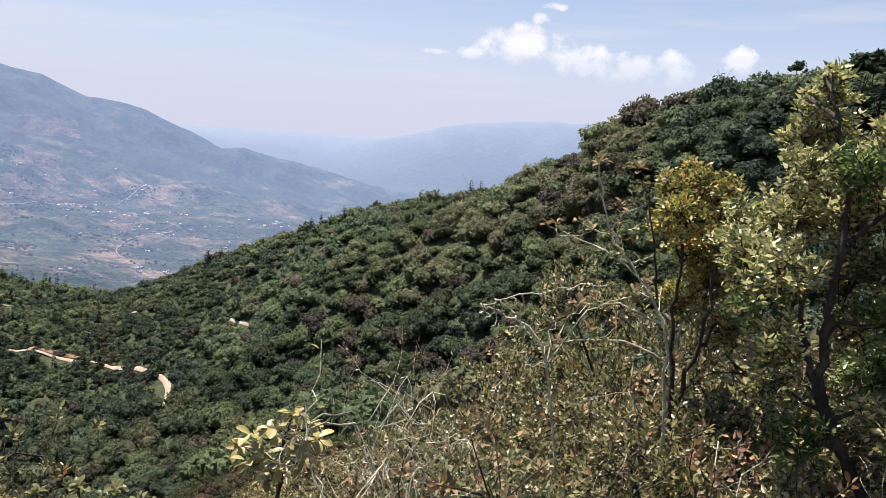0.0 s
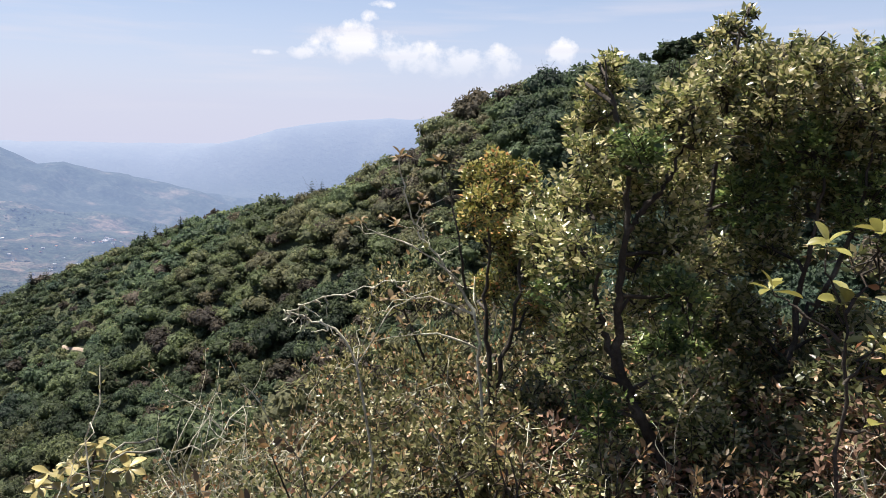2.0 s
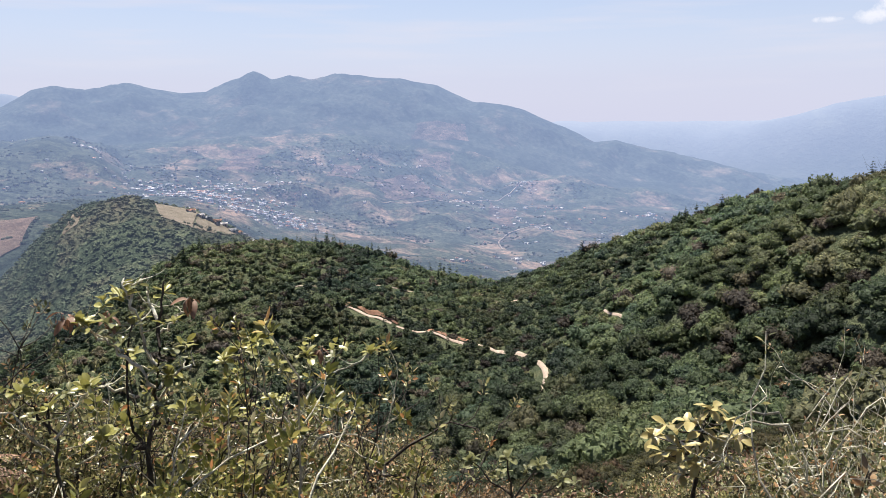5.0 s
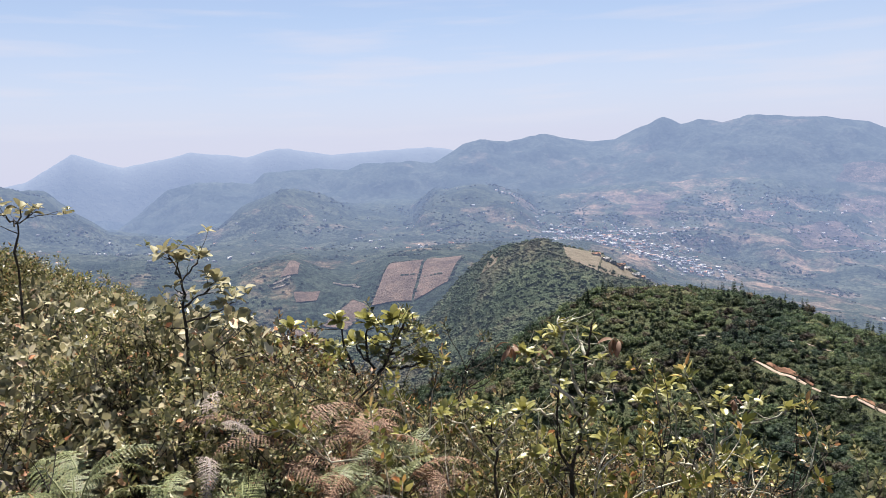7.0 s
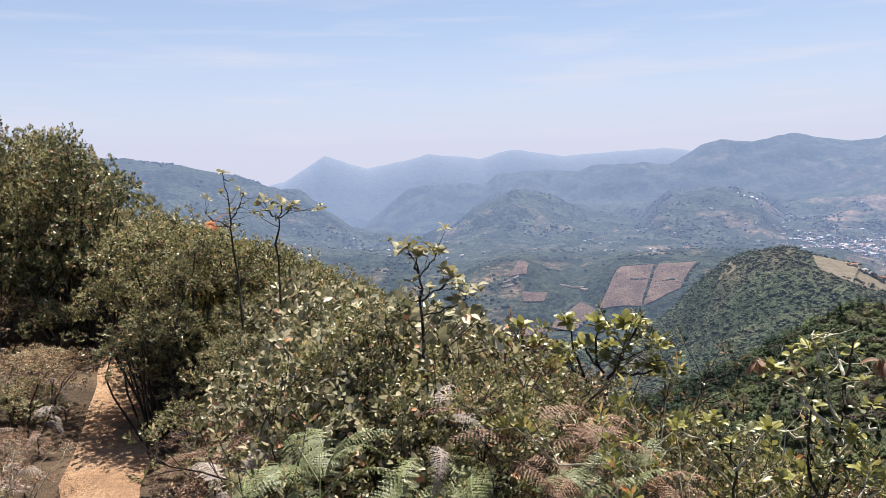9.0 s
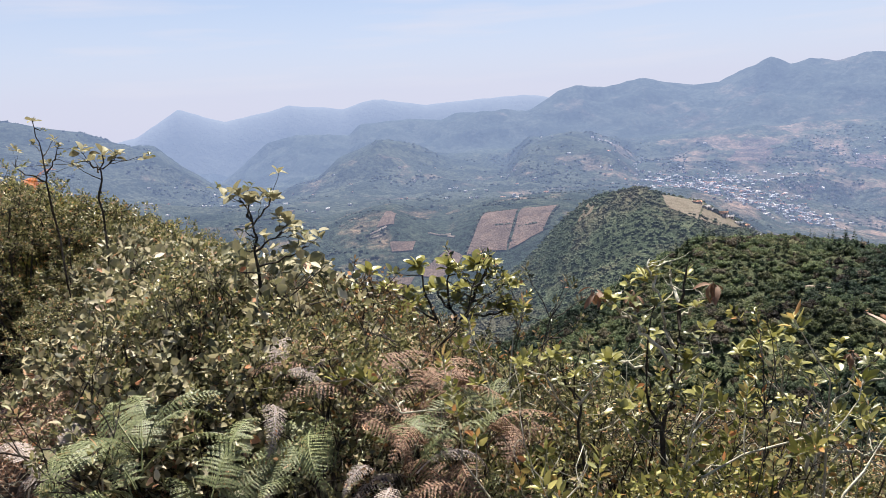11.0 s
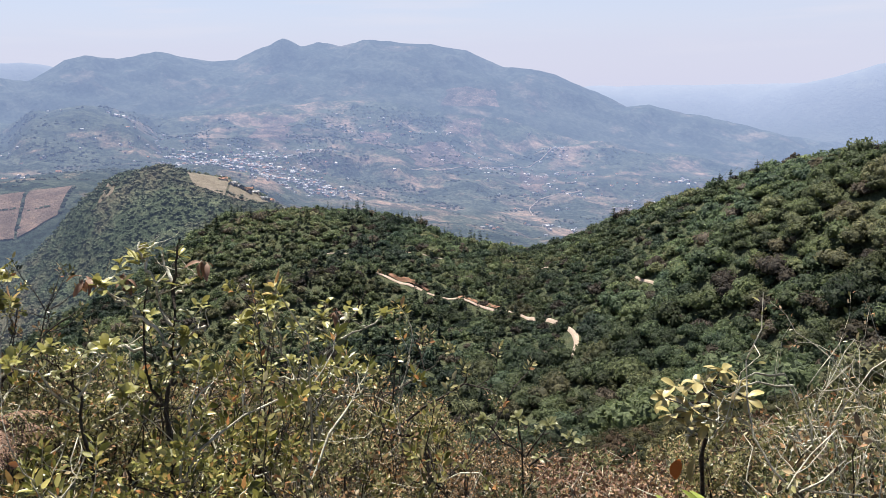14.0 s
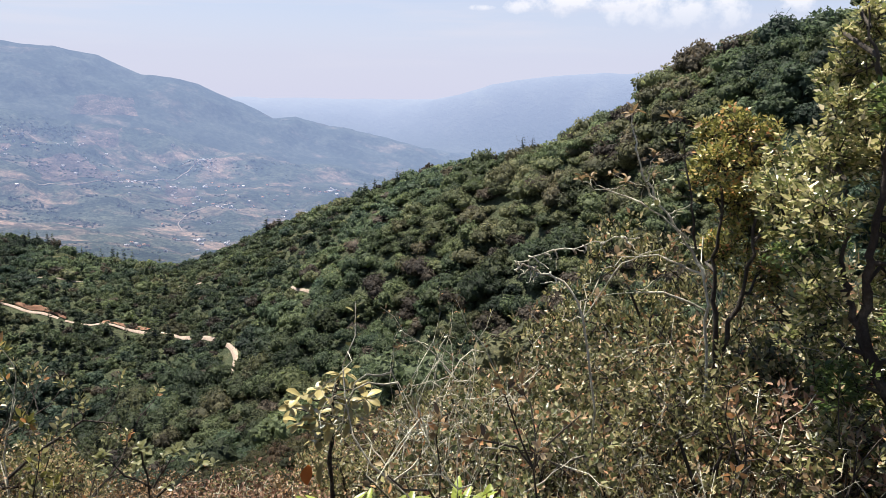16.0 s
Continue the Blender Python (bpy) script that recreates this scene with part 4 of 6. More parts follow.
GREY = leaf_material("dull olive broad leaves", [(0, (0.05, 0.053, 0.027)), (0.45, (0.20, 0.19, 0.10)), (0.8, (0.42, 0.365, 0.225)), (0.95, (0.622, 0.560, 0.414)), (1.0, (0.622, 0.267, 0.136))], 0.62, 0.3)
# the palest tones put sun glints into the leaf colour
DARK = leaf_material("dark evergreen leaves", [(0, (0.065, 0.085, 0.032)), (0.35, (0.19, 0.205, 0.072)), (0.65, (0.37, 0.35, 0.15)), (0.88, (0.56, 0.50, 0.27)), (1.0, (0.70, 0.62, 0.43))], 0.27, 0.45, spec=0.7)
FRESH = leaf_material("fresh green evergreen leaves", [(0, (0.030, 0.062, 0.014)), (0.5, (0.098, 0.142, 0.042)), (0.85, (0.19, 0.24, 0.08)), (1.0, (0.36, 0.42, 0.14))], 0.36, 0.42)
YELLOW = leaf_material("yellow-green glossy leaves", [(0, (0.056, 0.067, 0.015)), (0.5, (0.194, 0.190, 0.050)), (0.85, (0.419, 0.372, 0.124)), (1.0, (0.505, 0.215, 0.087))], 0.35, 0.3)
GOLD = leaf_material("gold leaves", [(0, (0.13, 0.13, 0.045)), (0.5, (0.29, 0.25, 0.095)), (0.8, (0.43, 0.34, 0.15)), (1.0, (0.50, 0.26, 0.14))], 0.38, 0.22)
LIME = leaf_material("lime lance leaves", [(0, (0.09, 0.13, 0.02)), (0.6, (0.22, 0.26, 0.045)), (1.0, (0.38, 0.33, 0.09))], 0.36, 0.26)
FERN = leaf_material("green bracken", [(0, (0.085, 0.105, 0.042)), (0.6, (0.17, 0.19, 0.08)), (1.0, (0.27, 0.28, 0.13))], 0.55, 0.25)
FERN_DRY = leaf_material("dry brown bracken", [(0, (0.075, 0.038, 0.022)), (0.6, (0.19, 0.105, 0.064)), (1.0, (0.33, 0.205, 0.135))], 0.7, 0.15)
FERN_GREY = leaf_material("dead grey bracken", [(0, (0.14, 0.105, 0.09)), (1.0, (0.38, 0.32, 0.29))], 0.75, 0.12)
ORANGE = leaf_material("orange dead fern", [(0, (0.34, 0.085, 0.02)), (1.0, (0.55, 0.17, 0.04))], 0.6, 0.25)

prng = np.random.default_rng(21)
GREEN_SHRUBS = [shrub_meshes(500 + k, 1.0, 0.36, 13, 0.145, 520, 0.009, 14, 0.0165, 0.0092, GREEN, BARK, twig_len=0.05, splay=1.2) for k in range(4)]
OLIVE_SHRUBS = [shrub_meshes(520 + k, 1.0, 0.40, 14, 0.145, 540, 0.009, 14, 0.0155, 0.0086, OLIVE, BARK, twig_len=0.05, splay=1.2) for k in range(3)]
RUSTY_SHRUBS = [shrub_meshes(540 + k, 1.0, 0.46, 14, 0.16, 480, 0.008, 9, 0.017, 0.0095, RUSTY, BARK, twig_len=0.08, splay=1.4) for k in range(3)]
GREY_SHRUBS = [shrub_meshes(560 + k, 1.0, 0.38, 10, 0.19, 380, 0.009, 10, 0.029, 0.018, GREY, BARK, splay=1.4) for k in range(3)]
BROAD_SHRUBS = [shrub_meshes(570 + k, 1.0, 0.38, 7, 0.22, 230, 0.010, 8, 0.037, 0.026, GREY, BARK, splay=1.5, small=False) for k in range(2)]
DRY_SHRUBS = [shrub_meshes(590 + k, 1.0, 0.44, 13, 0.15, 420, 0.008, 9, 0.018, 0.009, FERN_DRY, LICHEN, twig_len=0.08, splay=1.4) for k in range(2)]
LIME_SHRUBS = [shrub_meshes(595 + k, 1.0, 0.36, 12, 0.15, 520, 0.008, 11, 0.02, 0.011, YELLOW, BARK, twig_len=0.05, splay=1.2) for k in range(2)]
FULL_SHRUBS = [shrub_meshes(610 + k, 1.6, 0.62, 26, 0.22, 900, 0.012, 11, 0.034, 0.019, OLIVE if k != 1 else GREEN, BARK, low=0.05, twig_len=0.07, splay=1.2) for k in range(3)]
TALL_SHRUBS = [shrub_meshes(580 + k, 1.6, 0.5, 13, 0.2, 620, 0.012, 12, 0.029, 0.0125, GREEN, BARK, low=0.3, twig_len=0.07, flat=0.9, splay=1.3) for k in range(2)]

# how high the scrub stands against the view, by azimuth
SCRUB = [(-30, -8), (-5, -11), (0, -12.5), (5, -13.5), (9, -14), (13, -15), (18.5, -17.5), (22, -19.7), (28, -21.7), (38, -24.2), (46, -24.2), (50, -23.9), (52, -20.9), (58, -19.2), (64, -18.5), (75, -15.5), (79, -13.5), (86, -12.1), (88, -10.3), (91, -8.3), (96, -7.7), (98.5, -6.4), (101.7, -5.7), (103.5, -4.4), (106, -3.2), (108.7, -2.4), (111, -1.4), (112.5, -0.5), (114.7, 0.7), (116, 3.2), (118, 4.6), (126, 5.6)]


TRAIL_LINE = [(150, 1.2), (126.5, 2.8), (117.6, 4.2), (116.6, 5.2), (115.6, 6.3), (114.7, 7.5), (114.0, 9.0)]


def scrub_top(az):
    b = np.array(SCRUB, float)
    return float(np.interp(az, b[:, 0], b[:, 1]))


def on_trail(az, d):
    b = np.array(TRAIL_LINE, float)
    mid = float(np.interp(d, b[:, 1], b[:, 0]))
    return (d < 8.2 and abs(az - mid) * d < (17 if az < mid else 19)) or (az > 108 and d < 3.0)


def pick_shrub(az, r):
    u = r.uniform()
    if u < 0.14:
        return DRY_SHRUBS, "dry"
    if u > 0.94 and 60 < az < 92:
        return LIME_SHRUBS, "lime"
    u = r.uniform()
    if az < 24:
        return (RUSTY_SHRUBS, "rusty") if u < 0.14 else (OLIVE_SHRUBS, "olive") if u < 0.62 else (GREEN_SHRUBS, "green")
    if az < 70:
        return (RUSTY_SHRUBS, "rusty") if u < 0.3 else (OLIVE_SHRUBS, "olive") if u < 0.7 else (GREEN_SHRUBS, "green")
    if az < 92:
        return (RUSTY_SHRUBS, "rusty") if u < 0.3 else (OLIVE_SHRUBS, "olive") if u < 0.6 else (GREEN_SHRUBS, "green")
    return (GREY_SHRUBS, "grey") if u < 0.42 else (GREEN_SHRUBS, "green") if u < 0.68 else (OLIVE_SHRUBS, "olive") if u < 0.92 else (RUSTY_SHRUBS, "rusty")


SHRUB_LABEL = {"dry": "withered brown shrub with pale twigs", "lime": "bright yellow-green leafy shrub in hilltop scrub", "rusty": "dry twiggy shrub with rusty and olive leaves", "olive": "olive-yellow leafy shrub in dense hilltop scrub", "green": "waxy green leafy shrub in dense hilltop scrub", "grey": "broad-leaved grey-green shrub beside the trail"}
count = 0
for d, lower in ((1.95, 3.5), (2.45, 1.5), (3.1, 0.8), (4.0, 0.3), (5.2, 0.2), (7.0, 0.0), (9.5, 0.3)):
    az = -27.0
    while az < 127:
        step = math.degrees(0.42 / d)
        az += step * prng.uniform(0.75, 1.25)
        dd = d * prng.uniform(0.88, 1.12)
        if on_trail(az, dd) or (dd < 2.4 and -14 < az < 26) or (dd < 2.4 and az > 86) or (dd < 2.05 and az > 66) or (dd > 6.0 and az < 84) or (az > 109.5 and dd < 5.2):
            continue
        if prng.uniform() < 0.07:
            continue
        low_by_trail = -19.0 if 78 < az < 105 and dd < 2.75 else -10.5 if az > 114.5 and dd < 7.5 else -15.0 if az > 103 and dd < 3.6 else -9.0 if az > 105 and dd < 5 else -6.5 if az > 105 and dd < 6 else -23.0 if az > 76 and dd < 2.75 else -25.0 if 25 < az < 37 and dd < 3.1 else 90.0
        top = EYE + dd * math.tan(radians(min(scrub_top(az) - (1.6 if 47 < az < 100 and dd < 3.0 else 0.0), low_by_trail) - lower - abs(prng.normal()) * (0.4 if d in (3.1, 4.0, 5.2) else 1.4)))
        h = top - spot(az, dd).z
        if h < 0.28 or h > 2.6:
            continue
        kinds, key = pick_shrub(az, prng)
        if d > 6 and az > 100:
            kinds, key = FULL_SHRUBS, "green"
        meshes = kinds[int(prng.integers(0, len(kinds)))]
        s = h / meshes[2]
        put_shrub(meshes, "shrub", SHRUB_LABEL[key], "shrub", "shrubs of the hilltop scrub", az, dd, s, prng, squash=min(1.6, max(0.8, 0.9 / s)))
        count += 1
for k, (az, d, el) in enumerate(((103.0, 3.6, -9.0), (100.5, 3.3, -8.6), (98.0, 3.4, -9.2), (104.8, 4.0, -8.0), (101.6, 3.0, -11.2), (96.4, 3.0, -11.5), (99.2, 2.8, -13.0), (104.4, 3.3, -12.0), (94.6, 3.5, -7.5), (96.8, 3.7, -7.0), (99.0, 4.0, -6.5))):
    meshes = BROAD_SHRUBS[k % 2]
    put_shrub(meshes, "shrub", SHRUB_LABEL["grey"], "shrub", "shrubs of the hilltop scrub", az, d, (EYE + d * math.tan(radians(el)) - spot(az, d).z) / meshes[2], prng, squash=0.8)
# open, twiggy shrubs: crooked forking stems with leaf tufts at the ends of the twigs
def twiggy_meshes(seed, leaf_mat, bark, length=0.015, width=0.0078, stems=5, per=13):
    r = np.random.default_rng(seed)
    woods, tips = [], []

    def grow(tubes, start, way, ln, girth, level):
        p = wander(r, start, way, ln, 6, 0.5, 0.25)
        q = p if level == 0 else p[[0, 2, 4, 6]]
        tubes.append(tube(q, girth * np.linspace(1, 0.55, len(q)), 4 if level == 0 else 3))
        if level == 2:
            tips.append(p[[4, 5, 6]])
            return
        for j in range(int(r.integers(5, 7)) if level == 0 else int(r.integers(3, 6))):
            i = 6 if j == 0 else int(r.integers(3, 7))
            a = r.uniform(0, 6.28)
            side = np.array([math.cos(a), math.sin(a), r.uniform(-0.1, 0.5)])
            grow(tubes, p[i], unit(p[i] - p[i - 1]) * 0.8 + side * r.uniform(0.5, 1.0), ln * r.uniform(0.3, 0.5), girth * 0.52, level + 1)

    for k in range(stems):
        tubes, a = [], k * 2.4 + r.normal() * 0.3
        grow(tubes, (math.cos(a) * 0.05, math.sin(a) * 0.05, -0.1), (math.cos(a) * 0.32, math.sin(a) * 0.32, 1.0), r.uniform(0.5, 0.72), 0.0058, 0)
        woods.append(join(tubes))
    v, f = leaf_shoots(r, tips, per, length, width, splay=1.3, small=False)
    return [mesh_from("stem", *q, bark, True) for q in woods], mesh_from("foliage", v, f, leaf_mat), float(np.max(v[:, 2]))


TWIGGY = [(twiggy_meshes(800, YELLOW, BARK, 0.0185, 0.0095, 5, 15), "lime"), (twiggy_meshes(801, OLIVE, BARK), "olive"), (twiggy_meshes(802, GREEN, BARK, 0.014, 0.0075), "green"), (twiggy_meshes(803, YELLOW, LICHEN, 0.021, 0.0105, 4, 17), "lime"), (twiggy_meshes(804, RUSTY, BARK, 0.013, 0.007), "rusty"), (twiggy_meshes(805, OLIVE, BARK, 0.015, 0.0075, 6), "olive"), (twiggy_meshes(806, GREY, BARK, 0.019, 0.011), "grey")]
trng = np.random.default_rng(31)
spots = [(70.6, 2.45, -10.9, 3), (68.2, 2.5, -13.5, 0), (72.6, 2.5, -13.2, 3), (58.8, 2.9, -15.8, 3), (55.6, 2.9, -16.2, 1), (62.5, 2.8, -16.0, 0), (80.2, 3.9, -10.6, 0), (83.8, 4.1, -9.9, 0), (77.0, 3.4, -12.2, 5), (65.2, 2.35, -15.8, 1), (99.0, 3.2, -7.5, 6), (95.5, 3.2, -7.0, 6), (91.8, 3.1, -9.0, 2)]
for k in range(30):
    az = trng.uniform(46, 101) if k % 4 else trng.uniform(-4, 7)
    d = trng.uniform(2.8, 3.7) if az > 74 else trng.uniform(2.15, 3.5)
    spots.append((az, d, scrub_top(az) - trng.uniform(-0.6, 4.0), int(trng.choice((0, 1, 2, 4, 4, 5, 5, 6)) if az > 40 else (1, 4, 5, 2)[k % 3])))
for az, d, el, k in spots:
    meshes, key = TWIGGY[k]
    h = EYE + d * math.tan(radians(el)) - spot(az, d).z
    if h > 0.3:
        put_shrub(meshes, "twiggy_shrub", {"lime": "open twiggy shrub with tufts of yellow-green leaves", "olive": "open twiggy shrub with olive leaf tufts on pale twigs", "green": "open twiggy shrub with small waxy green leaves", "rusty": "open twiggy shrub with sparse rusty leaves", "grey": "open twiggy shrub with dull broad leaves"}[key], "shrub", "open twiggy shrubs", az, d, h / meshes[2], trng, squash=min(1.3, max(0.7, 0.8 / (h / meshes[2]))))

# the small evergreens beside the view
def toward(base, az, el, d):
    """A place at an azimuth, height angle and distance from the hilltop, measured from a plant's base."""
    a = radians(az)
    return np.array([-math.sin(a) * d, math.cos(a) * d, EYE + d * math.tan(radians(el))]) - np.array(base)


def evergreen(label, foot, d, trunks, lobes, mats, seed, per=12, length=0.026, width=0.011, dense=1.0):
    """A small tree: crooked stems that fork, boughs to each lobe of the crown, leafy shoots over each lobe."""
    r = np.random.default_rng(seed)
    base = spot(*foot)
    t = thing("evergreen_tree", label, "tree", "small evergreens of the hilltop", at=base)
    wood = []
    for girth, line in trunks:
        P = np.array([toward(base, a, e, d) for a, e in line])
        u = np.linspace(0, len(P) - 1, len(P) * 5)
        Q = np.stack([np.interp(u, np.arange(len(P)), P[:, k]) for k in range(3)], 1)
        Q[1:-1] = (Q[:-2] + Q[1:-1] + Q[2:]) / 3 + r.normal(size=(len(Q) - 2, 3)) * 0.005
        v, f = tube(Q, girth * np.linspace(1, 0.06, len(Q)) ** 0.8 * (1 + 0.15 * r.uniform(-1, 1, len(Q))), 7)
        mpart("trunk", mesh_from("trunk", v, f, BARK, True), t)
        wood.append(Q)
    W = np.concatenate(wood)
    carry, tone = [], []
    for az, el, size in lobes:
        dd = d + r.uniform(-0.16, 0.3)
        cen = toward(base, az, el, dd)
        R = dd * math.tan(radians(size * 1.25))
        low = W[:, 2] < cen[2] - 0.02
        cand = W[low] if low.any() else W
        o = cand[np.argmin(np.linalg.norm((cand - cen) * [1, 1, 0.7], axis=1))]
        path = np.array([o, o * 0.6 + cen * 0.4 + r.normal(size=3) * 0.03, o * 0.2 + cen * 0.8 + r.normal(size=3) * 0.02, cen + [0, 0, R * 0.4]])
        v, f = tube(path, [0.008, 0.006, 0.005, 0.002], 5)
        mpart("bough", mesh_from("bough", v, f, BARK, True), t)
        n = int(dense * 1500 * R / 0.12 * (R / 0.12) ** 0.6 / 9)
        q = unit(r.normal(size=(n, 3)) + [0, 0, 0.25])
        tip = cen + q * R * r.uniform(0.55, 1.25, n)[:, None] * [1, 1, 0.95]
        out = unit(q * 0.8 + r.normal(size=(n, 3)) * 0.45 + [0, 0, 0.45])
        start = tip - out * r.uniform(0.05, 0.09, n)[:, None]
        carry.append(np.stack([start, (start + tip) / 2, tip], 1))
        tone.append(np.full(n, r.uniform() < 0.16))
        tw = [tube(np.array([cen * 0.6 + start[i] * 0.4, start[i], tip[i]]), [0.0028, 0.002, 0.001], 3) for i in range(0, n, 2)]
        v, f = join(tw)
        mpart("twig_spray", mesh_from("twig_spray", v, f, BARK, True), t, "", "stuff")
    carry, tone = np.concatenate(carry), np.concatenate(tone)
    for sel, mat in ((~tone, mats[0]), (tone, mats[1])):
        if sel.any():
            v, f = leaf_shoots(r, carry[sel], per, length, width, splay=1.2)
            mpart("foliage", mesh_from("foliage", v, f, mat), t, "", "stuff")
    return t


CROOKED_TOP = [(-2.4, 5.3, 1.0), (-2.3, 3.7, 1.5), (-1.1, 2.1, 1.0), (-3.1, 1.6, 1.5), (-1.9, 0.0, 1.5), (-4.8, 0.6, 1.3), (-7.2, 3.2, 1.5), (-6.1, 1.9, 1.5), (-8.3, 1.5, 1.5), (-7.4, -0.4, 1.5)]
CROOKED_MIDDLE = [(-4.1, -2.2, 1.8), (-1.5, -2.8, 1.8), (0.5, -3.4, 1.7), (-6.4, -2.8, 1.8), (1.3, -5.7, 1.7), (-1.2, -5.9, 1.7), (-5.1, -5.9, 1.7), (-7.3, -5.4, 1.7), (-0.1, -8.2, 1.7), (-5.6, -9.1, 1.5), (-7.8, -8.4, 1.5), (-1.4, -10.4, 1.5)]
CROOKED_FOOT = [(-6.8, -12.0, 1.7), (-1.1, -13.2, 1.5), (-8.3, -14.3, 1.8), (-3.1, -16.1, 1.5), (-5.9, -15.2, 1.3), (-9.8, -16.9, 1.8), (-6.8, -18.3, 1.7), (-4.0, -19.3, 1.7), (-8.3, -20.1, 1.8)]
evergreen("small evergreen tree with a crooked dark trunk and olive leaves", (-9.6, 2.7), 2.7, [(0.021, [(-9.4, -30), (-8.1, -19.8), (-6.0, -17.0), (-4.3, -14.3), (-4.0, -11.2), (-4.0, -8.3), (-4.2, -4.3), (-4.2, -1.5), (-3.0, 3.0), (-2.4, 5.9)]), (0.013, [(-4.6, -14.7), (-3.2, -11.6), (-2.6, -9.8), (-2.5, -6.6), (-2.2, -4.1)]), (0.012, [(-4.2, -4.7), (-5.7, -2.7), (-7.1, -0.4), (-7.7, 3.0)])],
          CROOKED_TOP + CROOKED_MIDDLE + CROOKED_FOOT, (DARK, FRESH), 601, per=14, length=0.024, width=0.012, dense=0.5)
DENSE_TOP = [(-10.5, 8.6, 0.4), (-9.5, 7.9, 0.7), (-8.9, 6.5, 1.2), (-8.8, 4.6, 1.5), (-10.9, 5.4, 1.5), (-12.9, 5.4, 1.5), (-14.8, 5.2, 1.5), (-16.7, 5.2, 1.5), (-18.4, 4.8, 1.5), (-20.5, 4.5, 1.6), (-22.5, 4.0, 1.7), (-10.2, 3.1, 1.7), (-12.3, 3.1, 1.8), (-14.5, 3.1, 1.8), (-16.6, 3.0, 1.8), (-18.6, 2.6, 1.8), (-20.8, 2.2, 1.8)]
DENSE_MIDDLE = [(-9.9, 0.7, 1.8), (-12.2, 0.4, 1.8), (-14.3, 0.5, 1.8), (-16.4, 0.5, 1.8), (-18.5, 0.1, 1.8), (-9.2, -1.5, 1.7), (-9.0, -4.0, 1.7), (-11.1, -2.5, 1.7), (-13.3, -2.2, 1.7), (-15.5, -2.5, 1.5), (-17.6, -2.5, 1.7), (-20, -3, 1.8), (-8.8, -6.8, 1.7), (-10.9, -5.6, 1.7), (-9.8, -9.6, 1.7), (-12.5, -5.5, 1.3)]
DENSE_FOOT = [(-8.8, -12.5, 1.7), (-11.2, -9.5, 1.5), (-10.4, -14.4, 1.8), (-12.4, -11.4, 1.3), (-13.6, -16.1, 1.8), (-15.6, -13.7, 1.7), (-12.1, -18.3, 1.8), (-15.3, -18.4, 1.8), (-17.7, -16.1, 1.8), (-18.9, -12.6, 1.7), (-17.2, -10.2, 1.3), (-20.1, -16.9, 1.8), (-16.2, -8.9, 1.2)]
evergreen("small evergreen tree with a dense olive crown and slender stems", (-11.5, 3.2), 3.2, [(0.017, [(-11.5, -34), (-10.8, -17.8), (-12.8, -14.8), (-14.2, -11.9), (-14.3, -7.8), (-15.0, -4.3), (-15.3, -0.3), (-13.8, 4.6)]), (0.015, [(-8.9, -34), (-8.2, -16.8), (-7.7, -11.2), (-8.6, -6.5), (-9.0, -1.5), (-9.5, 3.6), (-10.0, 7.6), (-10.5, 8.9)]), (0.012, [(-14.5, -10.5), (-15.8, -7.7), (-17.3, -2.9), (-17.7, 2.9)])],
          DENSE_TOP + DENSE_MIDDLE + DENSE_FOOT, (DARK, FRESH), 602, per=14, length=0.026, width=0.013, dense=0.44)
evergreen("leggy olive bush topped with pale leaves", (4.6, 3.2), 3.2, [(0.013, [(4.4, -34), (4.5, -15.7), (5.2, -10.5), (4.9, -5.6), (5.0, -0.8)]), (0.010, [(4.5, -16.4), (3.1, -10.4), (2.7, -5.6), (3.0, -1.9)])],
          [(5.0, -0.6, 0.7), (5.9, -1.8, 1.0), (4.1, -1.5, 1.1), (2.8, -1.7, 0.9), (5.2, -3.4, 1.4), (3.1, -3.5, 1.4), (6.6, -4.2, 0.8), (4.2, -5.6, 1.5), (2.1, -5.6, 1.3), (3.2, -7.8, 1.3), (5.0, -9.0, 1.2), (2.0, -10.5, 1.3)], (YELLOW, OLIVE), 603, per=13, length=0.02, width=0.011, dense=0.75)
for k, (az, d, top_el, sq) in enumerate([(-6.5, 3.7, -7.5, 0.9), (-12.5, 3.5, -8.5, 0.9), (-2.5, 3.6, -9.5, 0.9), (-17, 3.4, -8.5, 0.9), (-9.5, 2.9, -15, 1.0), (-15, 2.8, -14.5, 1.0), (-5.0, 2.7, -18, 1.0), (-20, 3.0, -9, 1.0), (-25, 3.6, 5, 1.0)]):
    meshes = TALL_SHRUBS[k % 2]
    h = EYE + d * math.tan(radians(top_el)) - spot(az, d).z
    put_shrub(meshes, "shrub", "dark evergreen shrub with glossy narrow leaves", "shrub", "shrubs of the hilltop scrub", az, d, h / meshes[2], prng, squash=sq)
for az, d, top_el in ((1.5, 4.9, -6.5), (8.5, 5.0, -7.0)):
    meshes = OLIVE_SHRUBS[int(d * 10) % 3]
    h = EYE + d * math.tan(radians(top_el)) - spot(az, d).z
    put_shrub(meshes, "shrub", SHRUB_LABEL["olive"], "shrub", "shrubs of the hilltop scrub", az, d, h / meshes[2], prng, squash=0.6)
for az, d, top_el in ((113.2, 9.8, 0.0), (116.6, 9.6, 3.4), (119, 9.0, 4.6), (123, 8, 5.5), (115.6, 11, 2.4)):
    meshes = FULL_SHRUBS[int(az) % 3]
    h = EYE + d * math.tan(radians(top_el)) - spot(az, d).z
    put_shrub(meshes, "shrub", SHRUB_LABEL["green"], "shrub", "shrubs of the hilltop scrub", az, d, h / meshes[2], prng, squash=0.55)

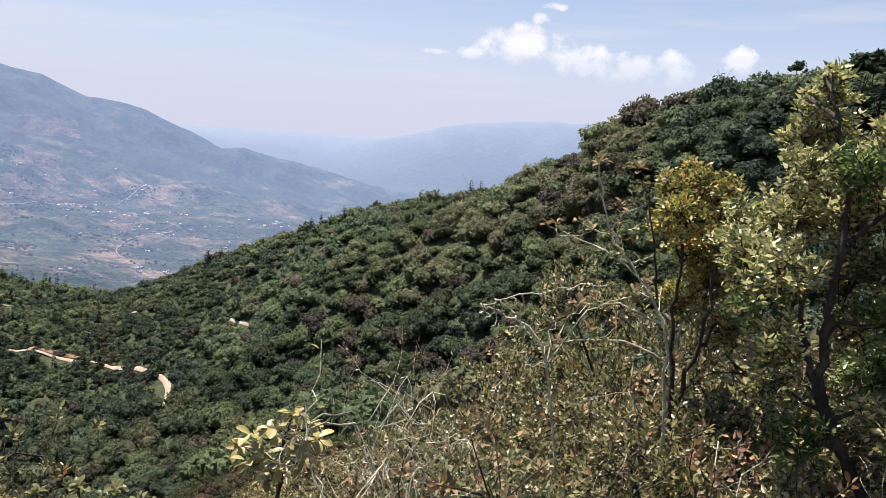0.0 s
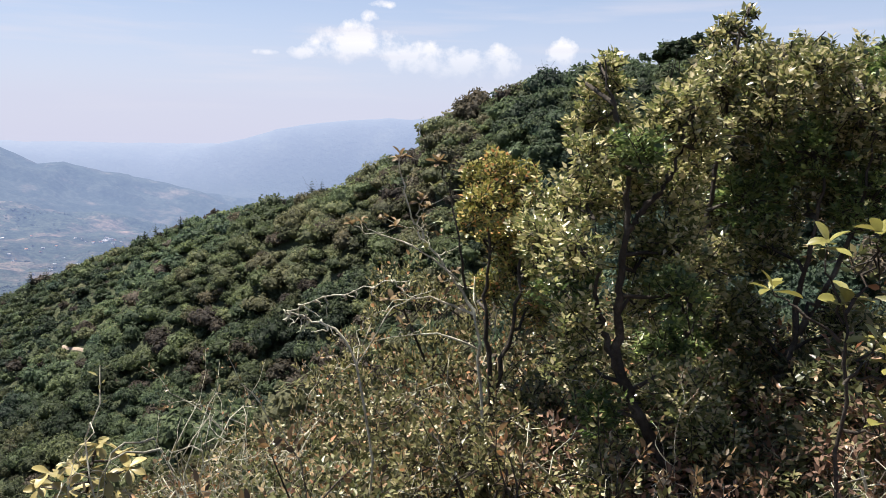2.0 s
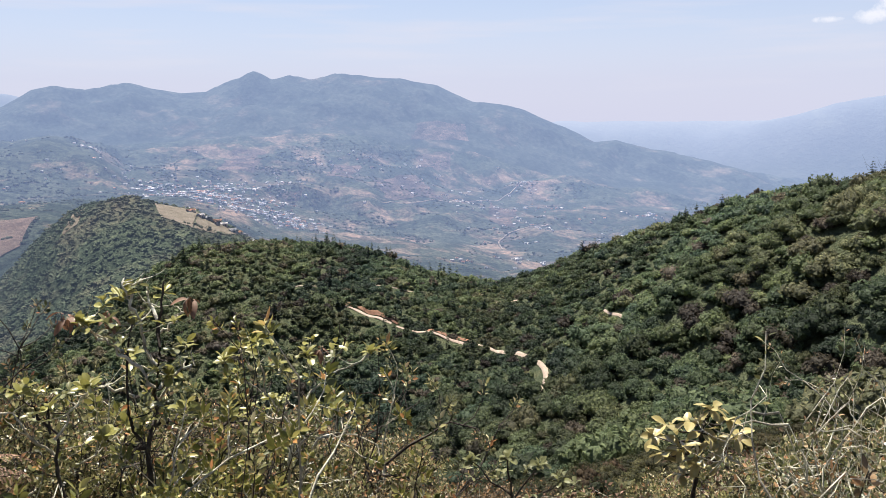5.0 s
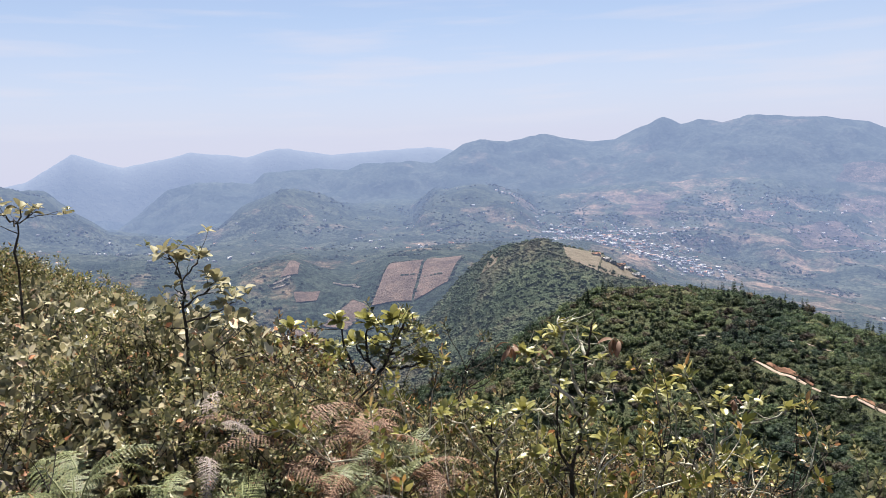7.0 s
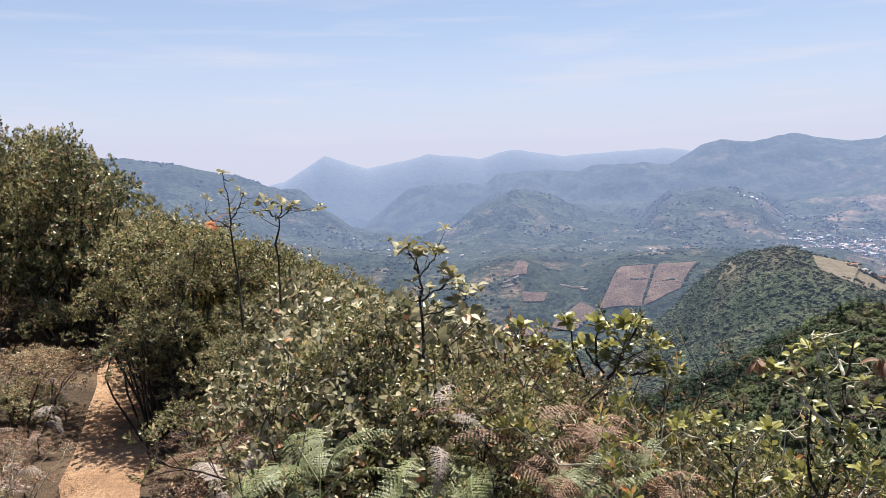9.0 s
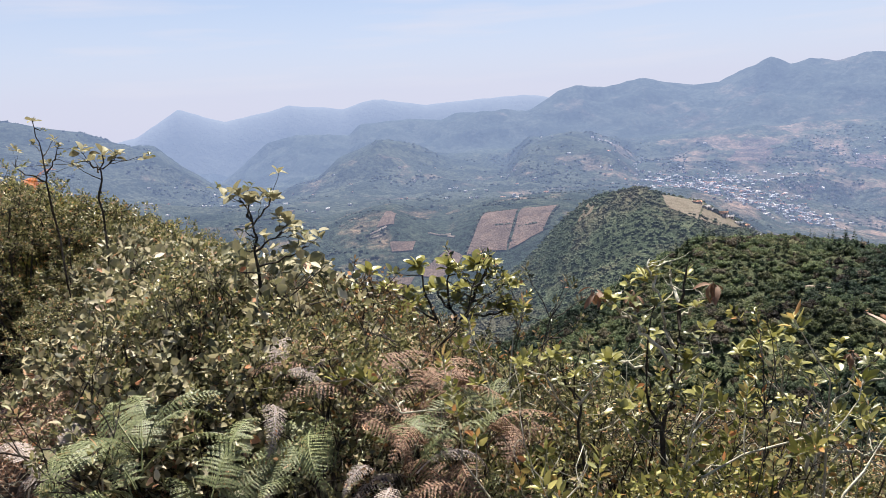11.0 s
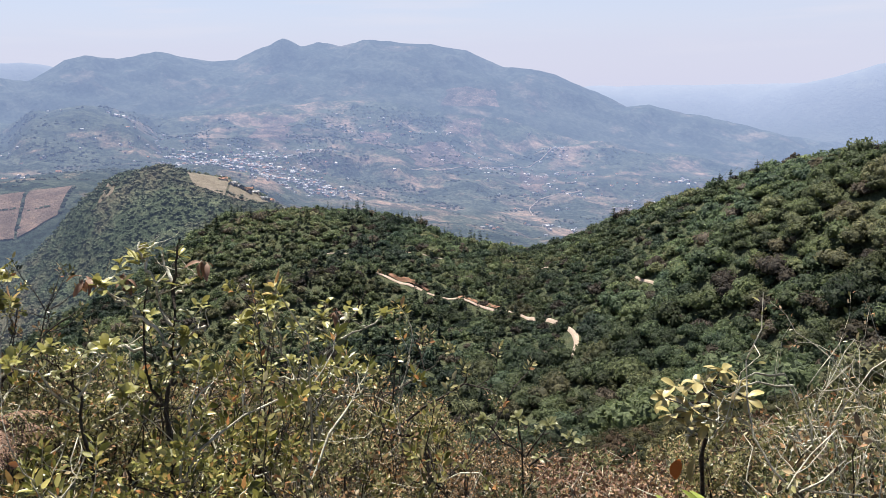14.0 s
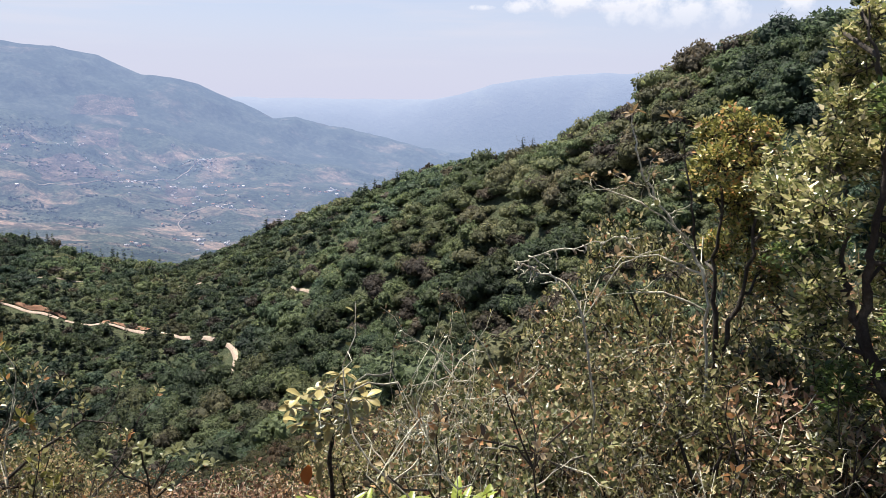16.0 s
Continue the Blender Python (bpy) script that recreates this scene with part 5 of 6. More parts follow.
for k in range(16):
    az, d = prng.uniform(107, 126), prng.uniform(7.8, 13.0)
    kinds, key = FULL_SHRUBS, "green"
    meshes = kinds[int(prng.integers(0, len(kinds)))]
    h = EYE + d * math.tan(radians(scrub_top(az) - prng.uniform(0, 5))) - spot(az, d).z
    if h > 0.4:
        put_shrub(meshes, "shrub", SHRUB_LABEL[key], "shrub", "shrubs of the hilltop scrub", az, d, h / meshes[2], prng, squash=0.75)

for k in range(22):
    az, d = 99.5 + 0.62 * k + prng.normal() * 0.2, 6.2 + prng.normal() * 0.5
    if on_trail(az, d):
        continue
    meshes = (OLIVE_SHRUBS + LIME_SHRUBS)[k % 5]
    h = EYE + d * math.tan(radians(scrub_top(az) - abs(prng.normal()) * 0.3)) - spot(az, d).z
    put_shrub(meshes, "shrub", SHRUB_LABEL["olive"], "shrub", "shrubs of the hilltop scrub", az, d, h / meshes[2], prng, squash=0.8)

# undergrowth below the tall scrub
for k in range(18):
    az, d = 107.5 + 0.36 * k + prng.normal() * 0.3, 5.6 + prng.uniform(0, 2.0)
    if on_trail(az, d):
        continue
    meshes = (GREEN_SHRUBS, OLIVE_SHRUBS, RUSTY_SHRUBS)[k % 3][k % 3]
    put_shrub(meshes, "shrub", SHRUB_LABEL[("green", "olive", "rusty")[k % 3]], "shrub", "shrubs of the hilltop scrub", az, d, prng.uniform(0.55, 0.95) / meshes[2], prng, squash=1.2)

# low dry growth beside the trail
for k in range(95):
    az, d = (prng.uniform(118, 130), prng.uniform(3.6, 8.5)) if k % 3 == 0 else (prng.uniform(94, 117), prng.uniform(2.3, 6.5))
    if on_trail(az, d) or (111.5 < az < 119 and d < 7):
        continue
    kinds, key = ((DRY_SHRUBS, "dry"), (RUSTY_SHRUBS, "rusty"), (GREEN_SHRUBS, "green"), (OLIVE_SHRUBS, "olive"), (GREY_SHRUBS, "grey"))[k % 5]
    meshes = kinds[k % len(kinds)]
    h = prng.uniform(0.3, 0.6) if d > 3 else prng.uniform(0.25, 0.4)
    put_shrub(meshes, "shrub", SHRUB_LABEL[key], "shrub", "shrubs of the hilltop scrub", az, d, h / meshes[2], prng, squash=1.5)

# the trail
ribbon("path_trail", "narrow orange bare-earth trail through scrub", [(-62, 7.0), (-70, 3.0), (-95, 1.0)] + TRAIL_LINE, 0.44, TRAIL, 0.03, 0.18, "path")

# ---- plants with a shape of their own ----
def leaf_mesh(name, mat, length=0.09, width=0.045, curl=0.25):
    """One large leaf, blunt and gently cupped, stalk end at the origin, pointing along +y."""
    prof = [(0, 0.03), (0.18, 0.45), (0.4, 0.85), (0.62, 1.0), (0.82, 0.8), (0.95, 0.4), (1.0, 0.05)]
    v = []
    for t, w in prof:
        y, z = t * length, curl * length * (0.4 * t - 0.9 * t * t)
        for sx in (-1, -0.5, 0, 0.5, 1):
            v.append((sx * w * width * 0.5, y, z + abs(sx) * w * width * 0.16))
    n = len(prof)
    i = (np.arange(n - 1)[:, None] * 5 + np.arange(4)[None]).ravel()
    return mesh_from(name, np.array(v), np.stack([i, i + 1, i + 6, i + 5], 1), mat, True)


def leaf_at(me, parent, pos, yaw, rise, scale=1.0, roll=0.0, label=""):
    ob = mpart("leaf", me, parent, label)
    ob.matrix_basis = Matrix.LocRotScale(Vector(pos), Euler((0, 0, yaw)).to_quaternion() @ Euler((rise, 0, 0)).to_quaternion() @ Euler((0, roll, 0)).to_quaternion(), (scale, scale, scale))
    return ob


def rosette(me, parent, r, pos, count, scale=1.0, low=-0.1, high=1.3):
    a0 = r.uniform(0, 6.28)
    for k in range(count):
        leaf_at(me, parent, np.array(pos) + r.normal(size=3) * 0.006, a0 + k * 2.4, low + (high - low) * (k / count) ** 1.3 + r.normal() * 0.15, scale * r.uniform(0.7, 1.1), r.normal() * 0.35)


def local(base, az, el, d):
    """A place at an azimuth, height angle and distance from the hilltop, measured from a plant's base."""
    a = radians(az)
    return np.array([-math.sin(a) * d, math.cos(a) * d, EYE + d * math.tan(radians(el))]) - np.array(base)


grown_limbs = []


def limb(r, parent, name, pts, girth, mat, wob=0.009):
    P = np.array(pts, float)
    s = np.linspace(0, len(P) - 1, len(P) * 4 - 3)
    Q = np.stack([np.interp(s, np.arange(len(P)), P[:, k]) for k in range(3)], 1)
    for _ in range(4):
        Q[1:-1] = (Q[:-2] + 2 * Q[1:-1] + Q[2:]) / 4
    Q[1:-1] += r.normal(size=(len(Q) - 2, 3)) * wob * 0.5
    rad = girth * np.linspace(1, 0.35, len(Q)) * (1 + 0.25 * r.uniform(-1, 1, len(Q)))
    v, f = tube(Q, rad, 6)
    grown_limbs.append(mpart(name, mesh_from(name, v, f, mat, True), parent))
    return Q


BIG_LEAF = leaf_mesh("leaf", YELLOW, 0.05, 0.028)
BIG_LEAF_GREEN = leaf_mesh("leaf", GREEN, 0.05, 0.028)
GOLD_LEAF = leaf_mesh("leaf", GOLD, 0.082, 0.044, 0.3)
RED_LEAF = leaf_mesh("leaf", ORANGE, 0.09, 0.05, 0.4)
DEAD_LEAF = leaf_mesh("leaf", FERN_DRY, 0.06, 0.02, 0.9)
LANCE_LEAF = leaf_mesh("leaf", LIME, 0.13, 0.03, 0.5)
PALE_LEAF = leaf_mesh("leaf", GREY, 0.075, 0.05, 0.3)
drng = np.random.default_rng(77)


def sapling(label, foot, d, limbs, group="rosette-leaved saplings", leaf=None, size=1.0, leaves_per=13, girth=0.007, sprouts=3):
    """A sapling by its limbs: each a line of (azimuth, height angle), its bark and what its end bears: a leaf rosette, dead leaves or nothing."""
    base = spot(*foot)
    t = thing("sapling", label, "sapling", group, at=base)
    leaf = leaf or BIG_LEAF
    for k, (line, bark, end) in enumerate(limbs):
        pts = [local(base, a, e, d + drng.normal() * 0.03) for a, e in line]
        g = girth if k == 0 else girth * 0.62
        q = limb(drng, t, "stem" if k == 0 else "branch", ([np.array([0, 0, -0.1])] if k == 0 else []) + pts, g, bark, 0.012)
        bough = grown_limbs[-1]
        if end == "leafy":
            rosette(leaf, bough, drng, pts[-1], leaves_per, size)
        elif end == "dead":
            rosette(DEAD_LEAF, bough, drng, pts[-1], 9, 0.75, -1.4, 0.2)
        for _ in range(sprouts):
            o = q[int((len(q) - 1) * drng.uniform(0.45 if k == 0 else 0.25, 0.95))]
            side = o + drng.normal(size=3) * [0.05, 0.05, 0.02] * (d / 2.6) + [0, 0, 0.035]
            limb(drng, bough, "twig", [o, (o + side) / 2 - [0, 0, 0.008], side], g * 0.4, bark, 0.004)
            if end == "leafy" or drng.uniform() < 0.3:
                rosette(leaf if drng.uniform() < 0.6 else BIG_LEAF_GREEN, bough, drng, side, max(5, leaves_per // 2), size * 0.75)
    return t


sapling("lichen-crusted sapling with yellow-green leaf rosettes", (68.6, 2.4), 2.4, [
    ([(68.5, -21.2), (68.0, -19.0), (67.6, -17.6), (67.3, -14.7), (67.1, -11.8), (66.5, -9.6)], BARK, "bare"),
    ([(67.6, -16.5), (68.8, -14.9), (70.2, -13.4), (71.5, -12.2)], LICHEN, "leafy"),
    ([(67.4, -15.2), (68.2, -13.3), (68.5, -11.7), (69.1, -10.8)], LICHEN, "leafy"),
    ([(68.5, -11.7), (68.9, -10.6), (69.0, -9.6)], LICHEN, "bare"),
    ([(67.1, -13.2), (66.2, -12.6), (65.2, -11.1)], LICHEN, "dead"),
    ([(67.2, -12.4), (67.9, -11.0), (67.6, -9.8)], LICHEN, "bare"),
    ([(68.5, -20.0), (69.5, -18.2), (69.0, -14.0), (68.7, -12.4)], BARK, "bare"),
    ([(67.6, -17.6), (65.8, -15.2), (65.1, -15.9), (65.2, -14.3)], LICHEN, "bare"),
    ([(69.0, -17.0), (70.4, -16.0), (71.6, -16.2)], LICHEN, "leafy"),
    ([(68.4, -20.2), (70.0, -19.8), (70.9, -19.3)], BARK, "leafy"),
    ([(67.8, -19.0), (66.6, -18.8), (66.0, -18.3)], BARK, "leafy"),
    ([(70.2, -13.4), (71.4, -12.6), (72.5, -11.7)], LICHEN, "dead"),
    ([(69.4, -14.2), (69.8, -13.5), (70.1, -11.8)], LICHEN, "dead"),
    ([(67.3, -16.6), (66.9, -16.2), (66.6, -15.9)], LICHEN, "leafy")], size=0.95, leaves_per=14, girth=0.0085, sprouts=2)
sapling("sapling with fat yellow-green leaf rosettes on dark stems", (81.5, 4.1), 4.1, [
    ([(82.3, -15.0), (81.6, -13.2), (80.6, -11.6), (79.8, -10.1)], BARK, "leafy"),
    ([(81.4, -12.8), (80.0, -12.0), (78.3, -11.3)], BARK, "leafy"),
    ([(82.2, -14.6), (82.6, -12.0), (82.5, -10.0)], BARK, "leafy"),
    ([(82.8, -15.0), (84.0, -12.5), (84.5, -9.9)], BARK, "leafy"),
    ([(81.0, -12.3), (80.4, -10.8), (80.6, -10.0)], BARK, "leafy"),
    ([(83.4, -13.6), (85.0, -12.6), (85.4, -11.8)], BARK, "leafy"),
    ([(82.5, -12.8), (83.2, -12.2), (83.3, -11.5)], BARK, "leafy"),
    ([(81.2, -13.4), (79.2, -13.4), (78.6, -12.9)], BARK, "leafy")], size=1.6, leaves_per=15, girth=0.013, sprouts=4)
sapling("bushy sapling with yellow-green leaf rosettes", (87.2, 3.9), 3.9, [
    ([(87.4, -15.0), (87.6, -12.4), (87.9, -10.1)], BARK, "leafy"),
    ([(87.5, -13.6), (86.9, -12.2), (87.0, -11.3)], BARK, "leafy"),
    ([(87.5, -13.0), (88.6, -12.0), (89.0, -11.2)], BARK, "leafy"),
    ([(87.4, -14.2), (86.0, -13.4), (85.6, -13.0)], BARK, "leafy")], size=1.4, leaves_per=10, girth=0.01)
sapling("sapling with sparse leaf rosettes on pale bent twigs", (60.0, 3.0), 3.0, [
    ([(59.5, -22), (58.6, -19.6), (57.9, -18.4), (56.7, -16.9), (53.8, -16.0), (53.5, -15.5)], LICHEN, "leafy"),
    ([(56.7, -16.9), (55.3, -15.4), (55.6, -13.6)], BARK, "bare"),
    ([(57.4, -17.6), (57.8, -16.4), (57.9, -15.6)], LICHEN, "leafy"),
    ([(58.3, -19.0), (59.4, -17.2), (59.8, -16.3)], LICHEN, "leafy"),
    ([(59.0, -20.6), (61.2, -17.4), (62.2, -15.0)], LICHEN, "leafy"),
    ([(61.0, -17.8), (63.0, -16.4), (63.4, -15.6)], LICHEN, "leafy"),
    ([(60.8, -18.0), (60.9, -16.0), (61.2, -14.5)], LICHEN, "leafy"),
    ([(57.2, -17.2), (56.6, -15.9), (56.9, -15.2)], LICHEN, "dead")], size=1.05, leaves_per=10, girth=0.007, sprouts=2)
sapling("low sapling with a pale forked trunk and small leaves", (58.8, 3.3), 3.3, [
    ([(58.7, -25.5), (58.5, -23.1), (58.8, -20.7), (60.3, -18.4)], LICHEN, "leafy"),
    ([(58.5, -23.1), (57.2, -20.8), (56.0, -19.3)], LICHEN, "leafy"),
    ([(58.7, -21.6), (58.0, -20.0), (57.6, -18.9)], LICHEN, "leafy"),
    ([(59.4, -19.8), (61.0, -19.6), (62.0, -19.0)], LICHEN, "leafy"),
    ([(57.4, -21.2), (55.8, -21.0), (54.9, -20.4)], LICHEN, "leafy")], size=0.8, leaves_per=9, girth=0.009, sprouts=4)
sapling("upright sapling with grey stems above dense scrub", (73.6, 2.6), 2.6, [
    ([(73.6, -22.9), (73.8, -19.3), (74.0, -17.1)], BARK, "leafy"),
    ([(73.8, -20.0), (75.6, -17.4), (77.6, -16.4)], LICHEN, "leafy"),
    ([(73.8, -19.0), (72.4, -17.0), (71.4, -16.1)], LICHEN, "leafy"),
    ([(74.0, -18.6), (75.0, -16.8), (75.6, -16.0)], BARK, "leafy")], size=0.8, leaves_per=10)
sapling("slender sapling with dull green leaves", (94.6, 3.3), 3.3, [
    ([(95.1, -8.9), (95.2, -6.5), (95.3, -4.9)], BARK, "leafy"),
    ([(95.2, -6.4), (94.4, -5.4), (93.9, -4.7)], BARK, "leafy"),
    ([(95.2, -6.0), (95.6, -5.0), (95.9, -4.3)], BARK, "leafy"),
    ([(95.1, -8.0), (93.8, -7.2), (92.9, -6.4)], BARK, "leafy"),
    ([(95.0, -9.0), (92.6, -8.6), (91.9, -7.6)], BARK, "leafy")], leaf=PALE_LEAF, size=0.85, leaves_per=7, girth=0.008, sprouts=4)
sapling("thin leafy twigs rising above the scrub", (106.4, 4.85), 4.85, [
    ([(107.8, -4.0), (107.8, -2.2), (107.9, -0.7), (108.2, 1.2)], BARK, "leafy"),
    ([(107.8, -2.6), (109.0, -2.0), (109.6, -1.2)], BARK, "bare"),
    ([(107.8, -2.0), (107.2, -1.2), (106.9, -0.4)], BARK, "leafy")], leaf=PALE_LEAF, size=0.6, leaves_per=5, girth=0.007, sprouts=5)
sapling("thin leafy twigs rising above the scrub", (104.6, 4.6), 4.6, [
    ([(104.9, -4.6), (104.8, -2.6), (104.4, -1.1)], BARK, "leafy"),
    ([(104.8, -2.2), (105.3, -1.5), (105.6, -0.9)], BARK, "leafy"),
    ([(104.7, -2.0), (104.0, -1.6), (103.7, -1.3)], BARK, "leafy")], leaf=PALE_LEAF, size=0.8, leaves_per=7, girth=0.008, sprouts=3)
sapling("sapling with large yellow-green leaves in shade", (-17.5, 2.4), 2.3, [
    ([(-17.6, -16), (-17.2, -11), (-17.0, -7.9)], BARK, "leafy"),
    ([(-17.1, -9.0), (-16.2, -6.4), (-15.9, -4.6)], BARK, "leafy"),
    ([(-17.2, -8.4), (-18.4, -5.6), (-18.7, -3.8)], BARK, "leafy"),
    ([(-17.4, -12.4), (-18.3, -11.0), (-18.8, -9.9)], BARK, "leafy"),
    ([(-18.0, -12.0), (-19.4, -11.8), (-20.0, -11.0)], BARK, "leafy"),
    ([(-17.0, -10.0), (-14.4, -8.2), (-13.2, -7.4)], BARK, "leafy"),
    ([(-17.6, -15.0), (-19.0, -15.0), (-19.6, -14.2)], BARK, "leafy")], size=1.35, leaves_per=6, sprouts=0)
sapling("leafy sprig with pointed green leaves", (43.0, 2.9), 2.9, [
    ([(43.5, -25.5), (44.0, -22.6)], BARK, "leafy"),
    ([(43.4, -25.0), (41.8, -22.9)], BARK, "leafy"),
    ([(43.5, -25.0), (46.5, -22.8)], BARK, "leafy"),
    ([(43.2, -25.6), (40.2, -23.8)], BARK, "leafy")], leaf=BIG_LEAF_GREEN, size=0.8)
RUST_LEAF = leaf_mesh("leaf", RUSTY, 0.05, 0.024)
sapling("thin shrub with rusty orange and pale leaves on bare twigs", (5.6, 2.9), 2.9, [
    ([(5.1, -18), (5.1, -11.8), (6.3, -8.9), (7.8, -7.4), (9.3, -5.6), (10.4, -3.0), (10.8, -0.4)], LICHEN, "leafy"),
    ([(6.7, -8.4), (9.3, -6.4), (11.9, -5.5), (13.8, -4.9)], LICHEN, "leafy"),
    ([(6.2, -9.0), (6.7, -5.5), (7.5, -2.6), (8.2, -0.6)], BARK, "leafy"),
    ([(9.0, -6.0), (9.6, -4.4), (9.2, -3.2)], LICHEN, "leafy"),
    ([(5.6, -10.6), (8.6, -9.4), (11.2, -9.8)], LICHEN, "leafy"),
    ([(5.2, -13.0), (9.0, -11.6), (12.4, -12.6)], LICHEN, "leafy")], leaf=RUST_LEAF, size=0.8, leaves_per=7, girth=0.007, sprouts=5)


def gold_plant():
    base = spot(30.9, 3.0)
    t = thing("gold_leaved_shrub", "young shrub with large pale gold leaves and dark stem", "shrub", at=base)
    r = np.random.default_rng(5)
    main = limb(r, t, "stem", [(0, 0, -0.1), local(base, 31.1, -25.0, 3.0), local(base, 31.1, -23.1, 3.0), local(base, 30.9, -20.5, 3.0), local(base, 30.4, -18.7, 3.0)], 0.011, BARK)
    heads = [(30.3, -18.6), (31.7, -19.5), (33.0, -19.8), (29.2, -19.2), (28.6, -20.2), (34.0, -20.6), (29.9, -20.6), (32.2, -21.2), (33.3, -21.7), (31.0, -21.7), (29.4, -21.7), (31.9, -22.9), (30.8, -20.0)]
    for k, (az, el) in enumerate(heads):
        tip = local(base, az, el, 3.0 + r.normal() * 0.07)
        o = main[int(len(main) * (0.55 + 0.35 * (1 - min(1, abs(el + 18.6) / 5))))]
        limb(r, t, "branch", [o, o * 0.4 + tip * 0.6 - [0, 0, 0.02], tip], 0.005, BARK, 0.006)
        rosette(GOLD_LEAF, grown_limbs[-1], r, tip, 9 if k < 8 else 7, 0.8, -0.6, 0.8)
    leaf_at(RED_LEAF, t, local(base, 32.7, -24.4, 2.97), 1.0, -1.2, 1.0, label="withered red-brown leaf")
    leaf_at(GOLD_LEAF, t, local(base, 31.6, -24.2, 2.96), 2.6, -1.3, 1.2)
    return t


gold_plant()


def lance_plant(az, el, d, r):
    base = spot(az, d)
    t = thing("lance_leaved_plant", "bright lime-green plant with upright lance leaves", "plant", "lance-leaved plants", at=base)
    for k in range(4):
        tip = local(base, az + r.normal() * 1.2, el - 1.0 - abs(r.normal()) * 0.8, d)
        q = limb(r, t, "stem", [(0, 0, -0.05), tip * 0.5 + r.normal(size=3) * 0.03, tip], 0.005, BARK, 0.005)
        rosette(LANCE_LEAF, grown_limbs[-1], r, tip - [0, 0, 0.09], 8, r.uniform(0.8, 1.1), 0.2, 1.2)


for az, el in ((34.0, -26.6), (31.8, -25.6), (29.8, -25.2), (28.2, -25.0), (26.6, -25.2), (25.0, -24.8), (23.0, -25.8), (20.6, -25.0), (18.7, -24.2)):
    lance_plant(az, el, 2.0, drng)


# ---- bracken ----
def frond_mesh(seed, mat, length=0.6, width=0.22, droop=0.9):
    """One bracken frond: a bowed stalk and paired, spaced, comb-like leaflets."""
    r = np.random.default_rng(seed)
    tris, n = [], 30
    s = np.linspace(0, 1, n + 1)
    ang = radians(76) - droop * 1.9 * s ** 1.3
    y = np.concatenate([[0], np.cumsum(np.cos((ang[1:] + ang[:-1]) / 2))]) * length / n
    z = np.concatenate([[0], np.cumsum(np.sin((ang[1:] + ang[:-1]) / 2))]) * length / n
    for k in range(6, n + 1):
        f = (k - 6) / (n - 6)
        pl = (width * 0.5 * (1 - f) ** 0.75 * (0.65 + 0.35 * min(1, f * 5)) + 0.006) * r.uniform(0.85, 1.1)
        for side in (-1, 1):
            d = np.array([side * 0.9, 0.42 * math.cos(ang[k]), 0.42 * math.sin(ang[k]) - 0.15 + r.normal() * 0.08])
            d /= np.linalg.norm(d)
            fw = np.array([0, math.cos(ang[k]), math.sin(ang[k])])
            m = max(3, int(pl / 0.0085))
            for j in range(m):
                u = (j + 0.5) / m
                c = np.array([0, y[k], z[k]]) + d * pl * u - np.array([0, 0, 0.25 * pl * u * u])
                w = (0.0098 * (1 - u) ** 0.6 + 0.003) * (0.6 + 0.4 * (1 - f))
                h = pl / m * 0.56
                for sg in (-1, 1):
                    tip = c + fw * sg * w + d * h * 0.7 + np.array([0, 0, r.normal() * 0.002])
                    tris.append([c - d * h, tip, c + d * h])
    q = np.array(tris)
    st = tube(np.stack([y * 0, y, z], 1), 0.004 * np.linspace(1, 0.3, n + 1), 4)
    v = np.concatenate([q.reshape(-1, 3), st[0]])
    me = bpy.data.meshes.new("frond")
    off = len(q) * 3
    faces = [tuple(range(3 * i, 3 * i + 3)) for i in range(len(q))] + [tuple(int(a) + off for a in f) for f in st[1]]
    me.from_pydata([tuple(a) for a in v], [], faces)
    me.materials.append(mat)
    return me


FRONDS = {"green": [frond_mesh(k, FERN, 0.58, 0.27, 0.8 + 0.1 * k) for k in range(3)], "brown": [frond_mesh(10 + k, FERN_DRY, 0.62, 0.22, 0.95 + 0.12 * k) for k in range(3)], "grey": [frond_mesh(20 + k, FERN_GREY, 0.5, 0.17, 1.15 + 0.15 * k) for k in range(2)], "orange": [frond_mesh(30, ORANGE, 0.45, 0.2, 0.9)]}
FERN_LABEL = {"green": "green bracken fern with arching comb-like fronds", "brown": "dry brown bracken fern with curled fronds", "grey": "dead grey bracken fern drooping beside the trail", "orange": "vivid orange dead fern in green scrub"}


def fern(kind, az, d, top_el, count, r, size=1.0):
    base = spot(az, d)
    t = thing("fern", FERN_LABEL[kind], "fern", "bracken on the hilltop", at=base)
    h = EYE + d * math.tan(radians(top_el)) - base.z
    for k in range(count):
        me = FRONDS[kind][int(r.integers(0, len(FRONDS[kind])))]
        ob = mpart("frond", me, t)
        a = r.uniform(0, 6.28)
        s = size * r.uniform(0.7, 1.1)
        foot = max(0.0, h + 0.05 - 0.26 * s - r.uniform(0, 0.14))
        ob.matrix_basis = Matrix.LocRotScale((r.normal() * 0.05, r.normal() * 0.05, foot), Euler((-0.5 + r.normal() * 0.25, r.normal() * 0.3, a)), (s, s, s))
    v, f = tube([(0, 0, -0.1), (0.01, 0, h * 0.3), (0, 0, max(0.05, h - 0.4))], [0.006, 0.005, 0.004], 5)
    mpart("stalk", mesh_from("stalk", v, f, BARK, True), t)


